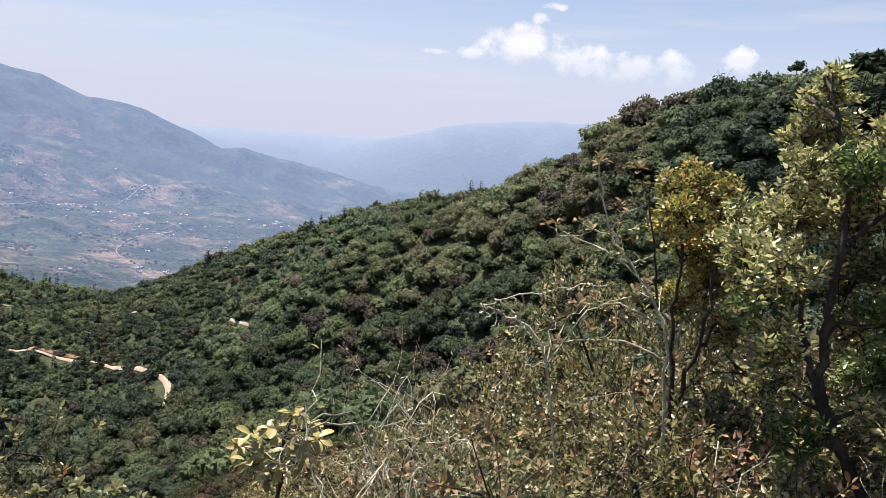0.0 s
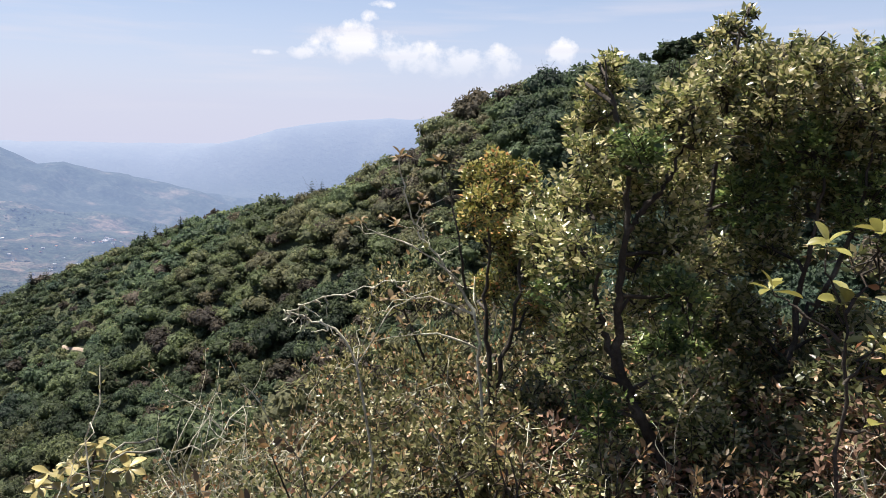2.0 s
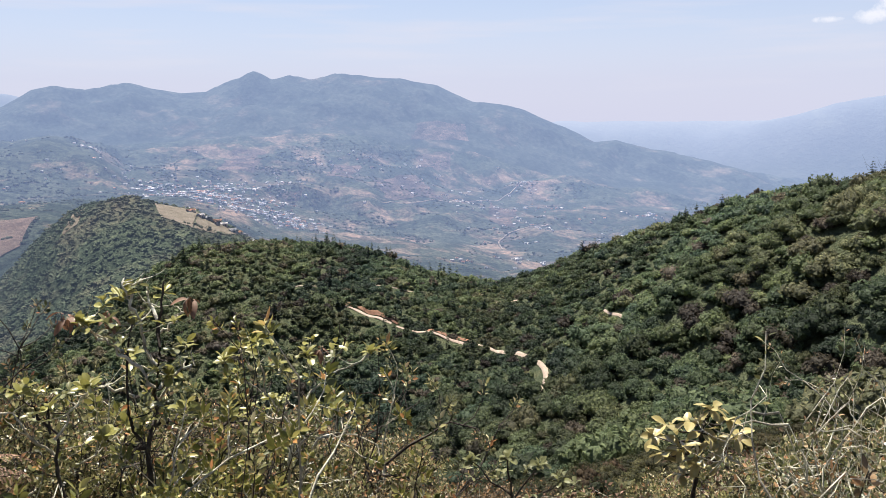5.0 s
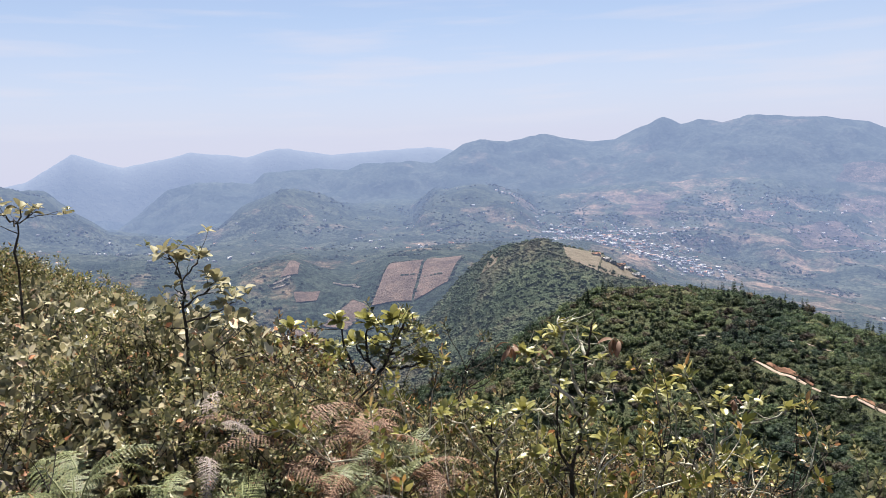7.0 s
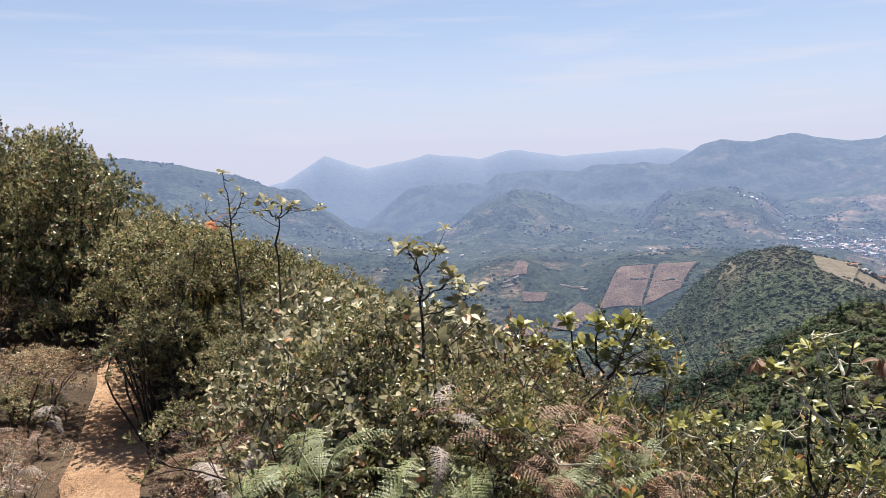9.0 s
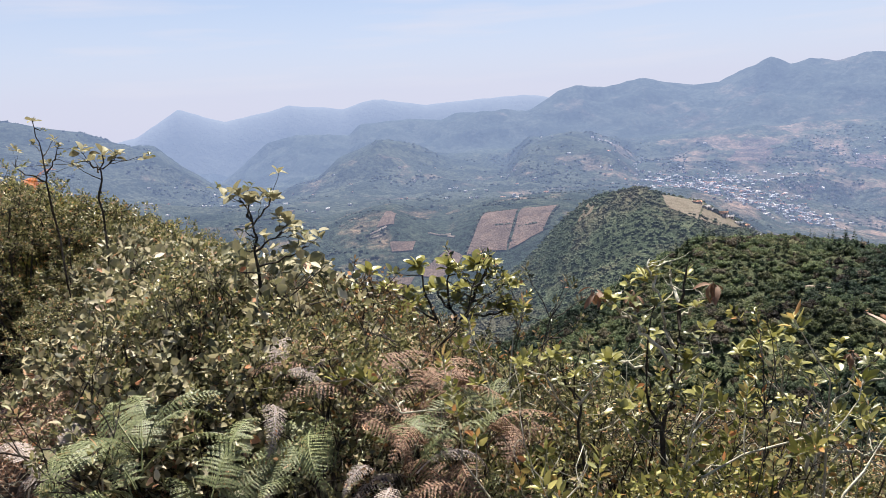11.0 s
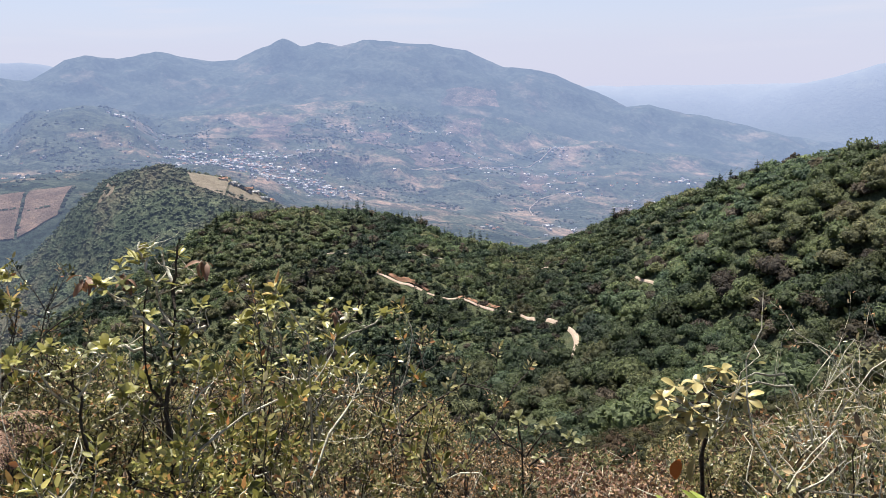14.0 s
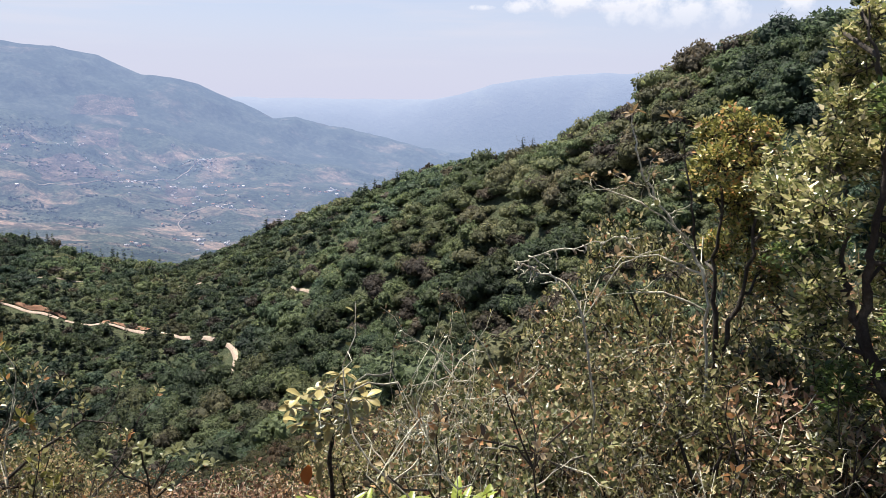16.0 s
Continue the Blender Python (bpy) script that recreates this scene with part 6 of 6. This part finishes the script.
frng = np.random.default_rng(9)
FERNS = [("green", 102.2, 2.5, -15.9, 8), ("green", 103.4, 2.4, -18.5, 7), ("green", 99.4, 2.3, -20.9, 6), ("green", 106.6, 2.4, -20.4, 6), ("grey", 107.7, 2.8, -16.5, 5), ("grey", 93.6, 2.6, -14.6, 5), ("grey", 86.8, 2.4, -20.3, 5), ("brown", 89.1, 2.6, -14.6, 5), ("brown", 84.6, 2.6, -15.8, 5),
         ("green", 90.0, 2.5, -17.2, 5), ("green", 91.8, 2.4, -19.6, 5), ("brown", 83.7, 2.7, -14.2, 4), ("brown", 86.2, 2.5, -17.5, 5), ("brown", 80.8, 2.5, -18.2, 5), ("green", 81.1, 2.6, -16.4, 4), ("brown", 79.4, 2.4, -21.5, 5), ("green", 85.1, 2.4, -18.8, 4), ("brown", 108.8, 3.2, -15.2, 4)]
BY_TRAIL = [("green", 117.0, 8.4, -8.8, 6), ("grey", 118.8, 6.2, -11.5, 6), ("grey", 120.5, 5.6, -13, 6), ("grey", 121.5, 4.8, -16, 5), ("green", 122, 4.2, -18, 5), ("grey", 110.6, 5.2, -15.0, 5), ("brown", 111.4, 4.6, -16.5, 5)]
for kind, az, d, el, n in FERNS + BY_TRAIL:
    fern(kind, az, d, el, n, frng, 0.62)
fern("orange", 109.2, 6.5, -1.9, 7, frng, 0.6)

# ---- lichen-hung dead brush ----
def brush_meshes(seed, leaf_mat, leafy=0.75, thick=1.0):
    """A half-dead bush 1 m high: arching forked twigs pale with lichen, small leaf tufts near some tips."""
    r = np.random.default_rng(seed)
    stems, tips = [], []
    for k in range(11):
        a = k * 2.4 + r.normal() * 0.3
        way = (math.cos(a) * 0.55, math.sin(a) * 0.55, 1.0)
        main = wander(r, (math.cos(a) * 0.05, math.sin(a) * 0.05, -0.1), way, r.uniform(0.75, 1.1), 9, 0.6, -0.3)
        tubes = [tube(main, (0.0036 if leafy > 0.5 else 0.0022) * np.linspace(1, 0.3, 10), 5)]
        for j in range(18):
            o = main[int(r.integers(4, 10))]
            d = unit(np.array([*(r.normal(size=2)), r.uniform(-0.15, 0.8)]) + (main[-1] - main[0]) * 0.5)
            tw = wander(r, o, d, r.uniform(0.12, 0.32), 6, 0.8, -0.35)
            tubes.append(tube(tw, thick * r.uniform(0.0012, 0.0026) * np.linspace(1, 0.4, 7), 3))
            tips.append(tw[[3, 5, 6]])
            for _ in range(2):
                q = tw[int(r.integers(2, 6))]
                fine = wander(r, q, unit(r.normal(size=3) + [0, 0, 0.3]), r.uniform(0.05, 0.14), 4, 0.6, -0.3)
                tubes.append(tube(fine, thick * 0.0010 * np.linspace(1, 0.6, 5), 3))
                tips.append(fine[[1, 3, 4]])
        stems.append(join(tubes))
    pick = r.uniform(size=len(tips)) < leafy
    v, f = leaf_shoots(r, np.array(tips)[pick], 9, 0.0125, 0.0072, splay=1.4, small=False)
    return [mesh_from("stem", *q, LICHEN, True) for q in stems], mesh_from("foliage", v, f, leaf_mat), 1.0 if leafy > 0.5 else 0.88


LICHEN_BUSH = [brush_meshes(700 + k, (OLIVE, RUSTY, GREEN)[k]) for k in range(3)]
for k, (az, d, el, sq) in enumerate([(17.0, 2.6, -18.0, 0.5), (12.6, 2.7, -12.0, 0.5), (10.8, 2.8, -9.5, 0.6), (9.0, 2.9, -8.5, 0.8), (15.0, 2.3, -15, 0.9), (5, 2.5, -11, 0.8), (10.5, 2.25, -15, 0.9), (17, 2.1, -20, 0.6), (12.5, 2.0, -20, 0.9), (5.5, 2.1, -19, 0.9), (50.5, 2.6, -21.5, 0.45), (57.5, 2.4, -19.5, 0.6), (61.5, 2.4, -18.5, 0.8), (64, 2.6, -18.0, 0.7), (71, 2.35, -19.0, 0.7), (76, 2.4, -19.5, 0.7), (80, 2.6, -16.8, 0.8), (85, 2.7, -15.8, 0.8), (67, 2.3, -18.0, 0.8), (54, 2.3, -22.5, 0.5)]):
    h = EYE + d * math.tan(radians(el)) - spot(az, d).z
    me = LICHEN_BUSH[k % 3]
    put_shrub(me, "dead_bush", "half-dead bush of pale lichen-covered twigs", "bush", "lichen-covered bushes", az, d, h / me[2], drng, squash=sq)

BARE_BRUSH = [brush_meshes(710 + k, RUSTY, 0.35, 0.7) for k in range(2)]
for k, (az, d, el, sq) in enumerate([(15.8, 2.1, -18.5, 0.45), (13.0, 2.1, -16.0, 0.45), (10.2, 2.1, -14.0, 0.5), (7.2, 2.15, -13.0, 0.5), (14.2, 2.0, -21.0, 0.45), (11.5, 2.0, -19.5, 0.5), (8.4, 2.0, -18.5, 0.5), (5.0, 2.1, -17.5, 0.45)]):
    h = EYE + d * math.tan(radians(el)) - spot(az, d).z
    me = BARE_BRUSH[k % 2]
    put_shrub(me, "dead_bush", "dead leafless bush of tangled pale grey twigs", "bush", "lichen-covered bushes", az, d, h / me[2], drng, squash=sq)


def lichen_branch():
    base = spot(12.6, 2.5)
    t = thing("lichen_branch", "bent bare branch thick with pale lichen", "branch", at=base)
    r = np.random.default_rng(3)
    q = limb(r, t, "stem", [(0, 0, -0.1), local(base, 11.7, -15.3, 2.5), local(base, 14.1, -11.7, 2.5), local(base, 15.4, -11.1, 2.5), local(base, 16.6, -10.7, 2.5), local(base, 17.5, -10.4, 2.5), local(base, 16.8, -9.9, 2.5), local(base, 14.6, -9.5, 2.5), local(base, 11.7, -8.4, 2.5), local(base, 9.5, -8.3, 2.5)], 0.0042, LICHEN, 0.009)
    for a in np.linspace(0.3, 0.92, 16):
        o = q[int(len(q) * a)]
        limb(r, t, "lichen_tuft", [o, o + r.normal(size=3) * 0.012 + [0, 0, -0.012], o + r.normal(size=3) * 0.022 + [0, 0, -0.03]], 0.0035, LICHEN, 0.006)
    for tgt in ((7.8, -8.8), (10.4, -9.6), (12.6, -11.0), (15.0, -13.4)):
        limb(r, t, "branch", [q[6], local(base, (tgt[0] + 13) / 2, tgt[1] - 0.8, 2.53), local(base, *tgt, 2.55)], 0.0024, LICHEN, 0.016)


lichen_branch()

# ---- pines on the skyline ----
PINE_ME = [set_tone(mesh_from("crown", q, f, CONIFER), (0.4, 0.4)) for (q, f), _, _ in PINES]
UMBRELLA_SHAPES = [crown(np.random.default_rng(60 + k), 3.9, 4.4, 140, 0.32, 11) for k in range(2)]
UMBRELLA_ME = [set_tone(mesh_from("crown", q + [0, 0, 7.6 - q[:, 2].max()], f, CONIFER, True), (0.5, 0.5)) for q, f in UMBRELLA_SHAPES]
PINE_TRUNK = trunk_mesh(np.random.default_rng(61), 8.0, 0.16, BARK, 3)
UMBRELLA_TRUNK = trunk_mesh(np.random.default_rng(61), 4.6, 0.16, BARK, 3)


def skyline_tree(az, d, top_el, kind, r):
    base = spot(az, d)
    h = EYE + d * math.tan(radians(top_el + 0.1)) - base.z
    s = h / (9.0 if kind == "pine" else 7.6)
    t = thing("pine_tree", "dark pine standing on the wooded skyline", "tree", "pines of the skyline", at=Matrix.LocRotScale(base, Euler((0, 0, r.uniform(0, 6.28))), (s * 1.15, s * 1.15, s)))
    mpart("trunk", PINE_TRUNK if kind == "pine" else UMBRELLA_TRUNK, t)
    mpart("crown", (PINE_ME if kind == "pine" else UMBRELLA_ME)[int(r.integers(0, 2))], t)


for az, d, el, kind in ((31.2, 352, -6.3, "pine"), (30.5, 350, -6.0, "pine"), (29.8, 348, -6.0, "pine"), (28.9, 340, -5.35, "pine"), (28.5, 340, -5.5, "pine"), (38.2, 398, -8.7, "pine"), (37.3, 392, -8.6, "pine"), (20.0, 286, -2.9, "pine"), (19.3, 285, -2.95, "pine"), (3.7, 230, 5.45, "pine"), (4.1, 230, 5.3, "pine"),
                        (-0.8, 224, 6.3, "umbrella"), (-2.8, 222, 6.1, "umbrella"), (-4.4, 200, 7.0, "umbrella"), (-5.2, 200, 7.1, "umbrella"), (-4.4, 190, 6.0, "pine"), (-5.6, 190, 6.3, "pine"), (-6.2, 200, 7.4, "umbrella"), (-9.6, 205, 7.55, "umbrella"), (-12.6, 200, 6.9, "umbrella"), (-13.8, 200, 6.9, "umbrella"), (-17.4, 195, 6.7, "umbrella"),
                        (52.2, 500, -9.2, "pine"), (66.2, 500, -8.6, "pine"), (65.0, 505, -8.4, "pine"), (63.9, 505, -8.4, "pine"), (62.8, 505, -8.3, "pine")):
    skyline_tree(az, d, el, kind, drng)

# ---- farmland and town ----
# soil, bare slopes, far roads, roofs and walls carry haze as emission
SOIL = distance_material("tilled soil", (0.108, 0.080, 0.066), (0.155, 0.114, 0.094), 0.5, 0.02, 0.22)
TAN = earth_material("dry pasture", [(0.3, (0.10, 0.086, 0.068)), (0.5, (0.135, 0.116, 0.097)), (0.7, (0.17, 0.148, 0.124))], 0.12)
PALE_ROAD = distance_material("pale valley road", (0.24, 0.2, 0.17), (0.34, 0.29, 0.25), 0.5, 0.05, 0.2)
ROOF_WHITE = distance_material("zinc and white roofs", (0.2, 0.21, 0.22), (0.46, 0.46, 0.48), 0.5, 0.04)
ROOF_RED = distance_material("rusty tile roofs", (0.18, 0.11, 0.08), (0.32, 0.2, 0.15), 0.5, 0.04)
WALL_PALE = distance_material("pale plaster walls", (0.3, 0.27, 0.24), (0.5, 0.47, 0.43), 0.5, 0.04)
DARK_OPENING = plain_material("dark openings", (0.03, 0.03, 0.035), 0.4, 0.1, 1.0)


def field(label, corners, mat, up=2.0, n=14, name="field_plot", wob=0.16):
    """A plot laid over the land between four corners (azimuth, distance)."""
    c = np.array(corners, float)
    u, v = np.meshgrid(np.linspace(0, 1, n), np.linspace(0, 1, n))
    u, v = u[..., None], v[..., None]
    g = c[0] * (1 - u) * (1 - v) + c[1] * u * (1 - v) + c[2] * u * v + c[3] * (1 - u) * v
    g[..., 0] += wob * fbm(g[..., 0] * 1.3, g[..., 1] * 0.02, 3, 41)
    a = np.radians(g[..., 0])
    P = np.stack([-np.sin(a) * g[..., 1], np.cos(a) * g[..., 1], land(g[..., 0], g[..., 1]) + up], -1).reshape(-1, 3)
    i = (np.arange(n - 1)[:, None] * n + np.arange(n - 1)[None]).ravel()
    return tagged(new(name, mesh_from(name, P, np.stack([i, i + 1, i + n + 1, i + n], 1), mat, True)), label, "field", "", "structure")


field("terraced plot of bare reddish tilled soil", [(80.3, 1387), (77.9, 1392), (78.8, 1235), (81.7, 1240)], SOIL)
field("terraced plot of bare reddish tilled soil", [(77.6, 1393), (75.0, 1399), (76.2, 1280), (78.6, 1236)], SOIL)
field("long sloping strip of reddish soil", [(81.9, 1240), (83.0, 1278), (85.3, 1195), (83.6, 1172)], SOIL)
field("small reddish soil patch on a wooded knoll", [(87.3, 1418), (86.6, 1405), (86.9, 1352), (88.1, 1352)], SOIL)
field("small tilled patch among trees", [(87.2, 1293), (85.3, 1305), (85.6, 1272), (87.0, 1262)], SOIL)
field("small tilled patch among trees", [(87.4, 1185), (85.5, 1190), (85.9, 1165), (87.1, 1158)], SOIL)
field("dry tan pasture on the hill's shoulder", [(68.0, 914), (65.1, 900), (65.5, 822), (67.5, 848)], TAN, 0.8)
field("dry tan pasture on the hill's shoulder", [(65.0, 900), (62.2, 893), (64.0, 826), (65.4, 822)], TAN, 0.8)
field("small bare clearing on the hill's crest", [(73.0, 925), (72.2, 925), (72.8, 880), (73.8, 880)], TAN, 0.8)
BARE = distance_material("bare slopes", (0.055, 0.05, 0.045), (0.10, 0.08, 0.068), 0.5, 0.012, 0.5)
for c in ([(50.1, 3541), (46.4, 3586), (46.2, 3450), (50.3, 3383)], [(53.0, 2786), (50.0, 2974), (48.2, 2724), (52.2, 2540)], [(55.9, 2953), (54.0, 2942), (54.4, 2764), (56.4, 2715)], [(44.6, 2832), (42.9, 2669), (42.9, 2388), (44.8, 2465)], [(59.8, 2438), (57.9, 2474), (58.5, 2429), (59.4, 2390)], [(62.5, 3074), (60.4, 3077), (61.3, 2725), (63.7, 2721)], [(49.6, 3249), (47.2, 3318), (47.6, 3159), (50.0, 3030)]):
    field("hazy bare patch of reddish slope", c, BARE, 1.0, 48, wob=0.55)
for c in ([(43.8, 2096), (44.2, 2195), (43.6, 2275), (42.9, 2333), (41.6, 2420), (40.4, 2485)], [(52.5, 2487), (50.0, 2598), (48.2, 2680), (46.6, 2743), (44.5, 2890), (43.3, 3005), (42.3, 3095), (41.0, 3230)], [(84.4, 1345), (83.4, 1338), (83.0, 1337), (82.4, 1348)], [(83.0, 1337), (82.4, 1318)], [(88.9, 1330), (88.0, 1338), (87.2, 1350)], [(88.6, 1318), (87.6, 1322)]):
    ribbon("road_far", "pale road winding across the hazy valley", c, 3.4, PALE_ROAD, 3.0, 20.0)


def house_boxes(places, r, low, high):
    """Plain gabled houses too far off to pick apart: walls and roofs."""
    wv, wf, rv, rf = [], [], [], []
    for x, y, z in places:
        w, l, h, a = r.uniform(low, high), r.uniform(low, high) * 1.5, r.uniform(2.5, 4), r.uniform(0, 3.14)
        c, s = math.cos(a), math.sin(a)
        def pt(u, v, q):
            return (x + u * c - v * s, y + u * s + v * c, z + q)
        o = len(wv)
        wv += [pt(-w / 2, -l / 2, -3), pt(w / 2, -l / 2, -3), pt(w / 2, l / 2, -3), pt(-w / 2, l / 2, -3), pt(-w / 2, -l / 2, h), pt(w / 2, -l / 2, h), pt(w / 2, l / 2, h), pt(-w / 2, l / 2, h)]
        wf += [(o, o + 1, o + 5, o + 4), (o + 1, o + 2, o + 6, o + 5), (o + 2, o + 3, o + 7, o + 6), (o + 3, o, o + 4, o + 7)]
        o = len(rv)
        e, t = 0.6, h + w * 0.25
        rv += [pt(-w / 2 - e, -l / 2 - e, h - 0.2), pt(w / 2 + e, -l / 2 - e, h - 0.2), pt(w / 2 + e, l / 2 + e, h - 0.2), pt(-w / 2 - e, l / 2 + e, h - 0.2), pt(0, -l / 2 - e, t), pt(0, l / 2 + e, t)]
        rf += [(o, o + 4, o + 5, o + 3), (o + 1, o + 2, o + 5, o + 4)]
    return (np.array(wv), np.array(wf)), (np.array(rv), np.array(rf))


def village(name, label, clusters, r, low=4, high=7.5):
    pts = [[], []]
    for az, d, saz, sd, n in clusters:
        for _ in range(n):
            a, dd = az + r.normal() * saz, d + r.normal() * sd
            if dd < 1500:
                continue
            p = spot(a, dd)
            pts[int(r.uniform() < 0.25)].append((p.x, p.y, p.z))
    t = thing(name, label, "village", "", "stuff", at=Matrix())
    for plc, roof in zip(pts, (ROOF_WHITE, ROOF_RED)):
        (wv, wf), (rv, rf) = house_boxes(plc, r, low, high)
        mpart("walls", mesh_from("walls", wv, wf, WALL_PALE), t, "", "stuff")
        mpart("roofs", mesh_from("roofs", rv, rf, roof), t, "", "stuff")


vrng = np.random.default_rng(55)
village("town_houses", "hillside town of small white and zinc-roofed houses", [(64.0, 2230, 2.0, 150, 230), (66.3, 2330, 1.7, 130, 120), (61.8, 2140, 1.8, 110, 130), (59.8, 2060, 1.6, 60, 70), (58.6, 2010, 0.5, 15, 30), (62, 2450, 3, 110, 110)], vrng)
village("scattered_houses", "scattered pale farmhouses on the hazy slopes", [(54.5, 2950, 1.5, 70, 26), (49.5, 2950, 2.0, 120, 26), (46, 2740, 2.2, 90, 30), (42.3, 3060, 0.8, 60, 24), (43.5, 2550, 1.5, 120, 22), (39.5, 2480, 2.5, 160, 30), (35, 2700, 2.5, 120, 24), (33.9, 2690, 0.3, 10, 8), (42.5, 1880, 1.2, 40, 14), (46.6, 1700, 0.8, 30, 8), (71.9, 2770, 0.4, 20, 14), (81, 2350, 4, 150, 22), (92, 2000, 4, 200, 18), (78, 1900, 3, 120, 16), (100, 2100, 3, 200, 14), (70, 2500, 3, 200, 24)], vrng, 4, 7.5)


def farmhouse(az, d, w, l, h, turn, roof):
    t = thing("farmhouse", "small pale farmhouse with a zinc roof beside dry pasture", "house", "farmhouses on the shoulder", at=Matrix.Translation(spot(az, d)) @ pose(0, 0, 0, 0, 0, turn))
    def box(x0, x1, y0, y1, z0, z1):
        bm = bmesh.new()
        bmesh.ops.create_cube(bm, size=1.0, matrix=Matrix.Translation(((x0 + x1) / 2, (y0 + y1) / 2, (z0 + z1) / 2)) @ Matrix.Diagonal((x1 - x0, y1 - y0, z1 - z0, 1)))
        return bm
    part("wall", box(-w / 2, w / 2, -l / 2, l / 2, -2.5, h), WALL_PALE, t)
    bm = bmesh.new()
    e = 0.5
    vs = [bm.verts.new(p) for p in ((-w / 2 - e, -l / 2 - e, h - 0.1), (w / 2 + e, -l / 2 - e, h - 0.1), (w / 2 + e, l / 2 + e, h - 0.1), (-w / 2 - e, l / 2 + e, h - 0.1), (0, -l / 2 - e, h + w * 0.22), (0, l / 2 + e, h + w * 0.22))]
    for f in ((0, 4, 5, 3), (1, 2, 5, 4), (0, 1, 4), (2, 3, 5), (0, 3, 2, 1)):
        bm.faces.new([vs[k] for k in f])
    part("roof", bm, roof, t)
    part("door", box(-w / 2 - 0.06, -w / 2 + 0.06, -0.5, 0.5, 0, 2.0), DARK_OPENING, t)
    for yy in (-l / 3, l / 3):
        part("window", box(-w / 2 - 0.05, -w / 2 + 0.05, yy - 0.6, yy + 0.6, 0.9, 2.0), DARK_OPENING, t)


for k, (az, d) in enumerate([(65.6, 889), (65.0, 880), (64.5, 884), (64.1, 880), (63.5, 893), (62.9, 882), (62.5, 889), (62.2, 893), (61.6, 888), (63.9, 899)]):
    farmhouse(az, d, 5.5 + (k * 7 % 3), 8 + (k * 5 % 4), 2.8, k * 37 % 180, ROOF_WHITE if k % 3 else ROOF_RED)
big = thing("hall", "long white-roofed hall in the middle of town", "building", at=Matrix.Translation(spot(64.3, 2075)) @ pose(0, 0, 0, 0, 0, 70))
bm = bmesh.new()
bmesh.ops.create_cube(bm, size=1.0, matrix=Matrix.Translation((0, 0, 3)) @ Matrix.Diagonal((16, 34, 10, 1)))
part("wall", bm, WALL_PALE, big)
bm = bmesh.new()
bmesh.ops.create_cone(bm, cap_ends=True, segments=14, radius1=9.2, radius2=9.2, depth=36, matrix=Matrix.Translation((0, 0, 6.0)) @ Matrix.Rotation(radians(90), 4, "X") @ Matrix.Diagonal((1, 0.5, 1, 1)))
part("roof", bm, ROOF_WHITE, big)

# ---- tree clumps of the far land ----
wrng = np.random.default_rng(91)
n = 26000
wa = wrng.uniform(22, 118, n)
wd = np.sqrt(wrng.uniform(1130 ** 2, 3200 ** 2, n))
wx, wy = -np.sin(np.radians(wa)) * wd, np.cos(np.radians(wa)) * wd
keep = fbm(wx / 150, wy / 150, 4, 61) + 0.6 * fbm(wx / 40, wy / 40, 2, 62) > wrng.uniform(0.12, 0.4, n) - 0.18 * (wd < 1500)
for az0, az1, d0, d1 in ((74.6, 82.2, 1225, 1405), (81.8, 85.5, 1165, 1285), (86.4, 88.3, 1345, 1425), (85.2, 87.3, 1255, 1310)):
    keep &= ~((wa > az0) & (wa < az1) & (wd > d0) & (wd < d1) & (wrng.uniform(size=n) < 0.93))
# hedges and single bushes along the tilled plots
for (a0, d0), (a1, d1), kn in (((80.3, 1392), (77.8, 1396), 22), ((77.75, 1392), (78.7, 1236), 20), ((80.4, 1386), (81.8, 1242), 18), ((79.0, 1300), (76.2, 1310), 9), ((80.9, 1320), (78.2, 1316), 10), ((74.9, 1399), (76.1, 1280), 24), ((82.0, 1238), (83.6, 1172), 12), ((83.1, 1280), (85.3, 1196), 16)):
    f = wrng.uniform(size=kn)
    wa, wd, keep = np.concatenate([wa, a0 + (a1 - a0) * f]), np.concatenate([wd, d0 + (d1 - d0) * f]), np.concatenate([keep, np.ones(kn, bool)])
# wooded knolls round the town
for ka, kd, ks, kn in ((59.6, 2760, 1.0, 130), (67.1, 2600, 0.5, 60), (64.3, 2680, 0.5, 60), (57.5, 2950, 0.5, 50), (51.4, 3220, 1.0, 120), (59.3, 2440, 0.5, 50), (66.5, 2380, 0.7, 50)):
    ja, jd = ka + wrng.normal(size=kn) * ks, kd + wrng.normal(size=kn) * 28
    wa, wd, keep = np.concatenate([wa, ja]), np.concatenate([wd, jd]), np.concatenate([keep, np.ones(kn, bool)])
wx, wy = -np.sin(np.radians(wa)) * wd, np.cos(np.radians(wa)) * wd
wa, wd, wx, wy = wa[keep], wd[keep], wx[keep], wy[keep]
wz = land(wa, wd)
sz = wrng.uniform(2.5, 6.5, len(wa)) * np.where(wd > 2000, 0.85, 0.7)
V = ICO[None] * (sz[:, None, None] * wrng.uniform(0.7, 1.2, (len(wa), 12, 1))) * [1, 1, 0.75] + np.stack([wx, wy, wz + sz * 0.25], 1)[:, None]
F = ICO_TRI[None] + (np.arange(len(wa)) * 12)[:, None, None]
tagged(new("far_woods", mesh_from("far_woods", V.reshape(-1, 3), F.reshape(-1, 3), FAR_WOODS, True)), "far tree clumps and hedges in the hazy valley", "trees", "", "stuff")
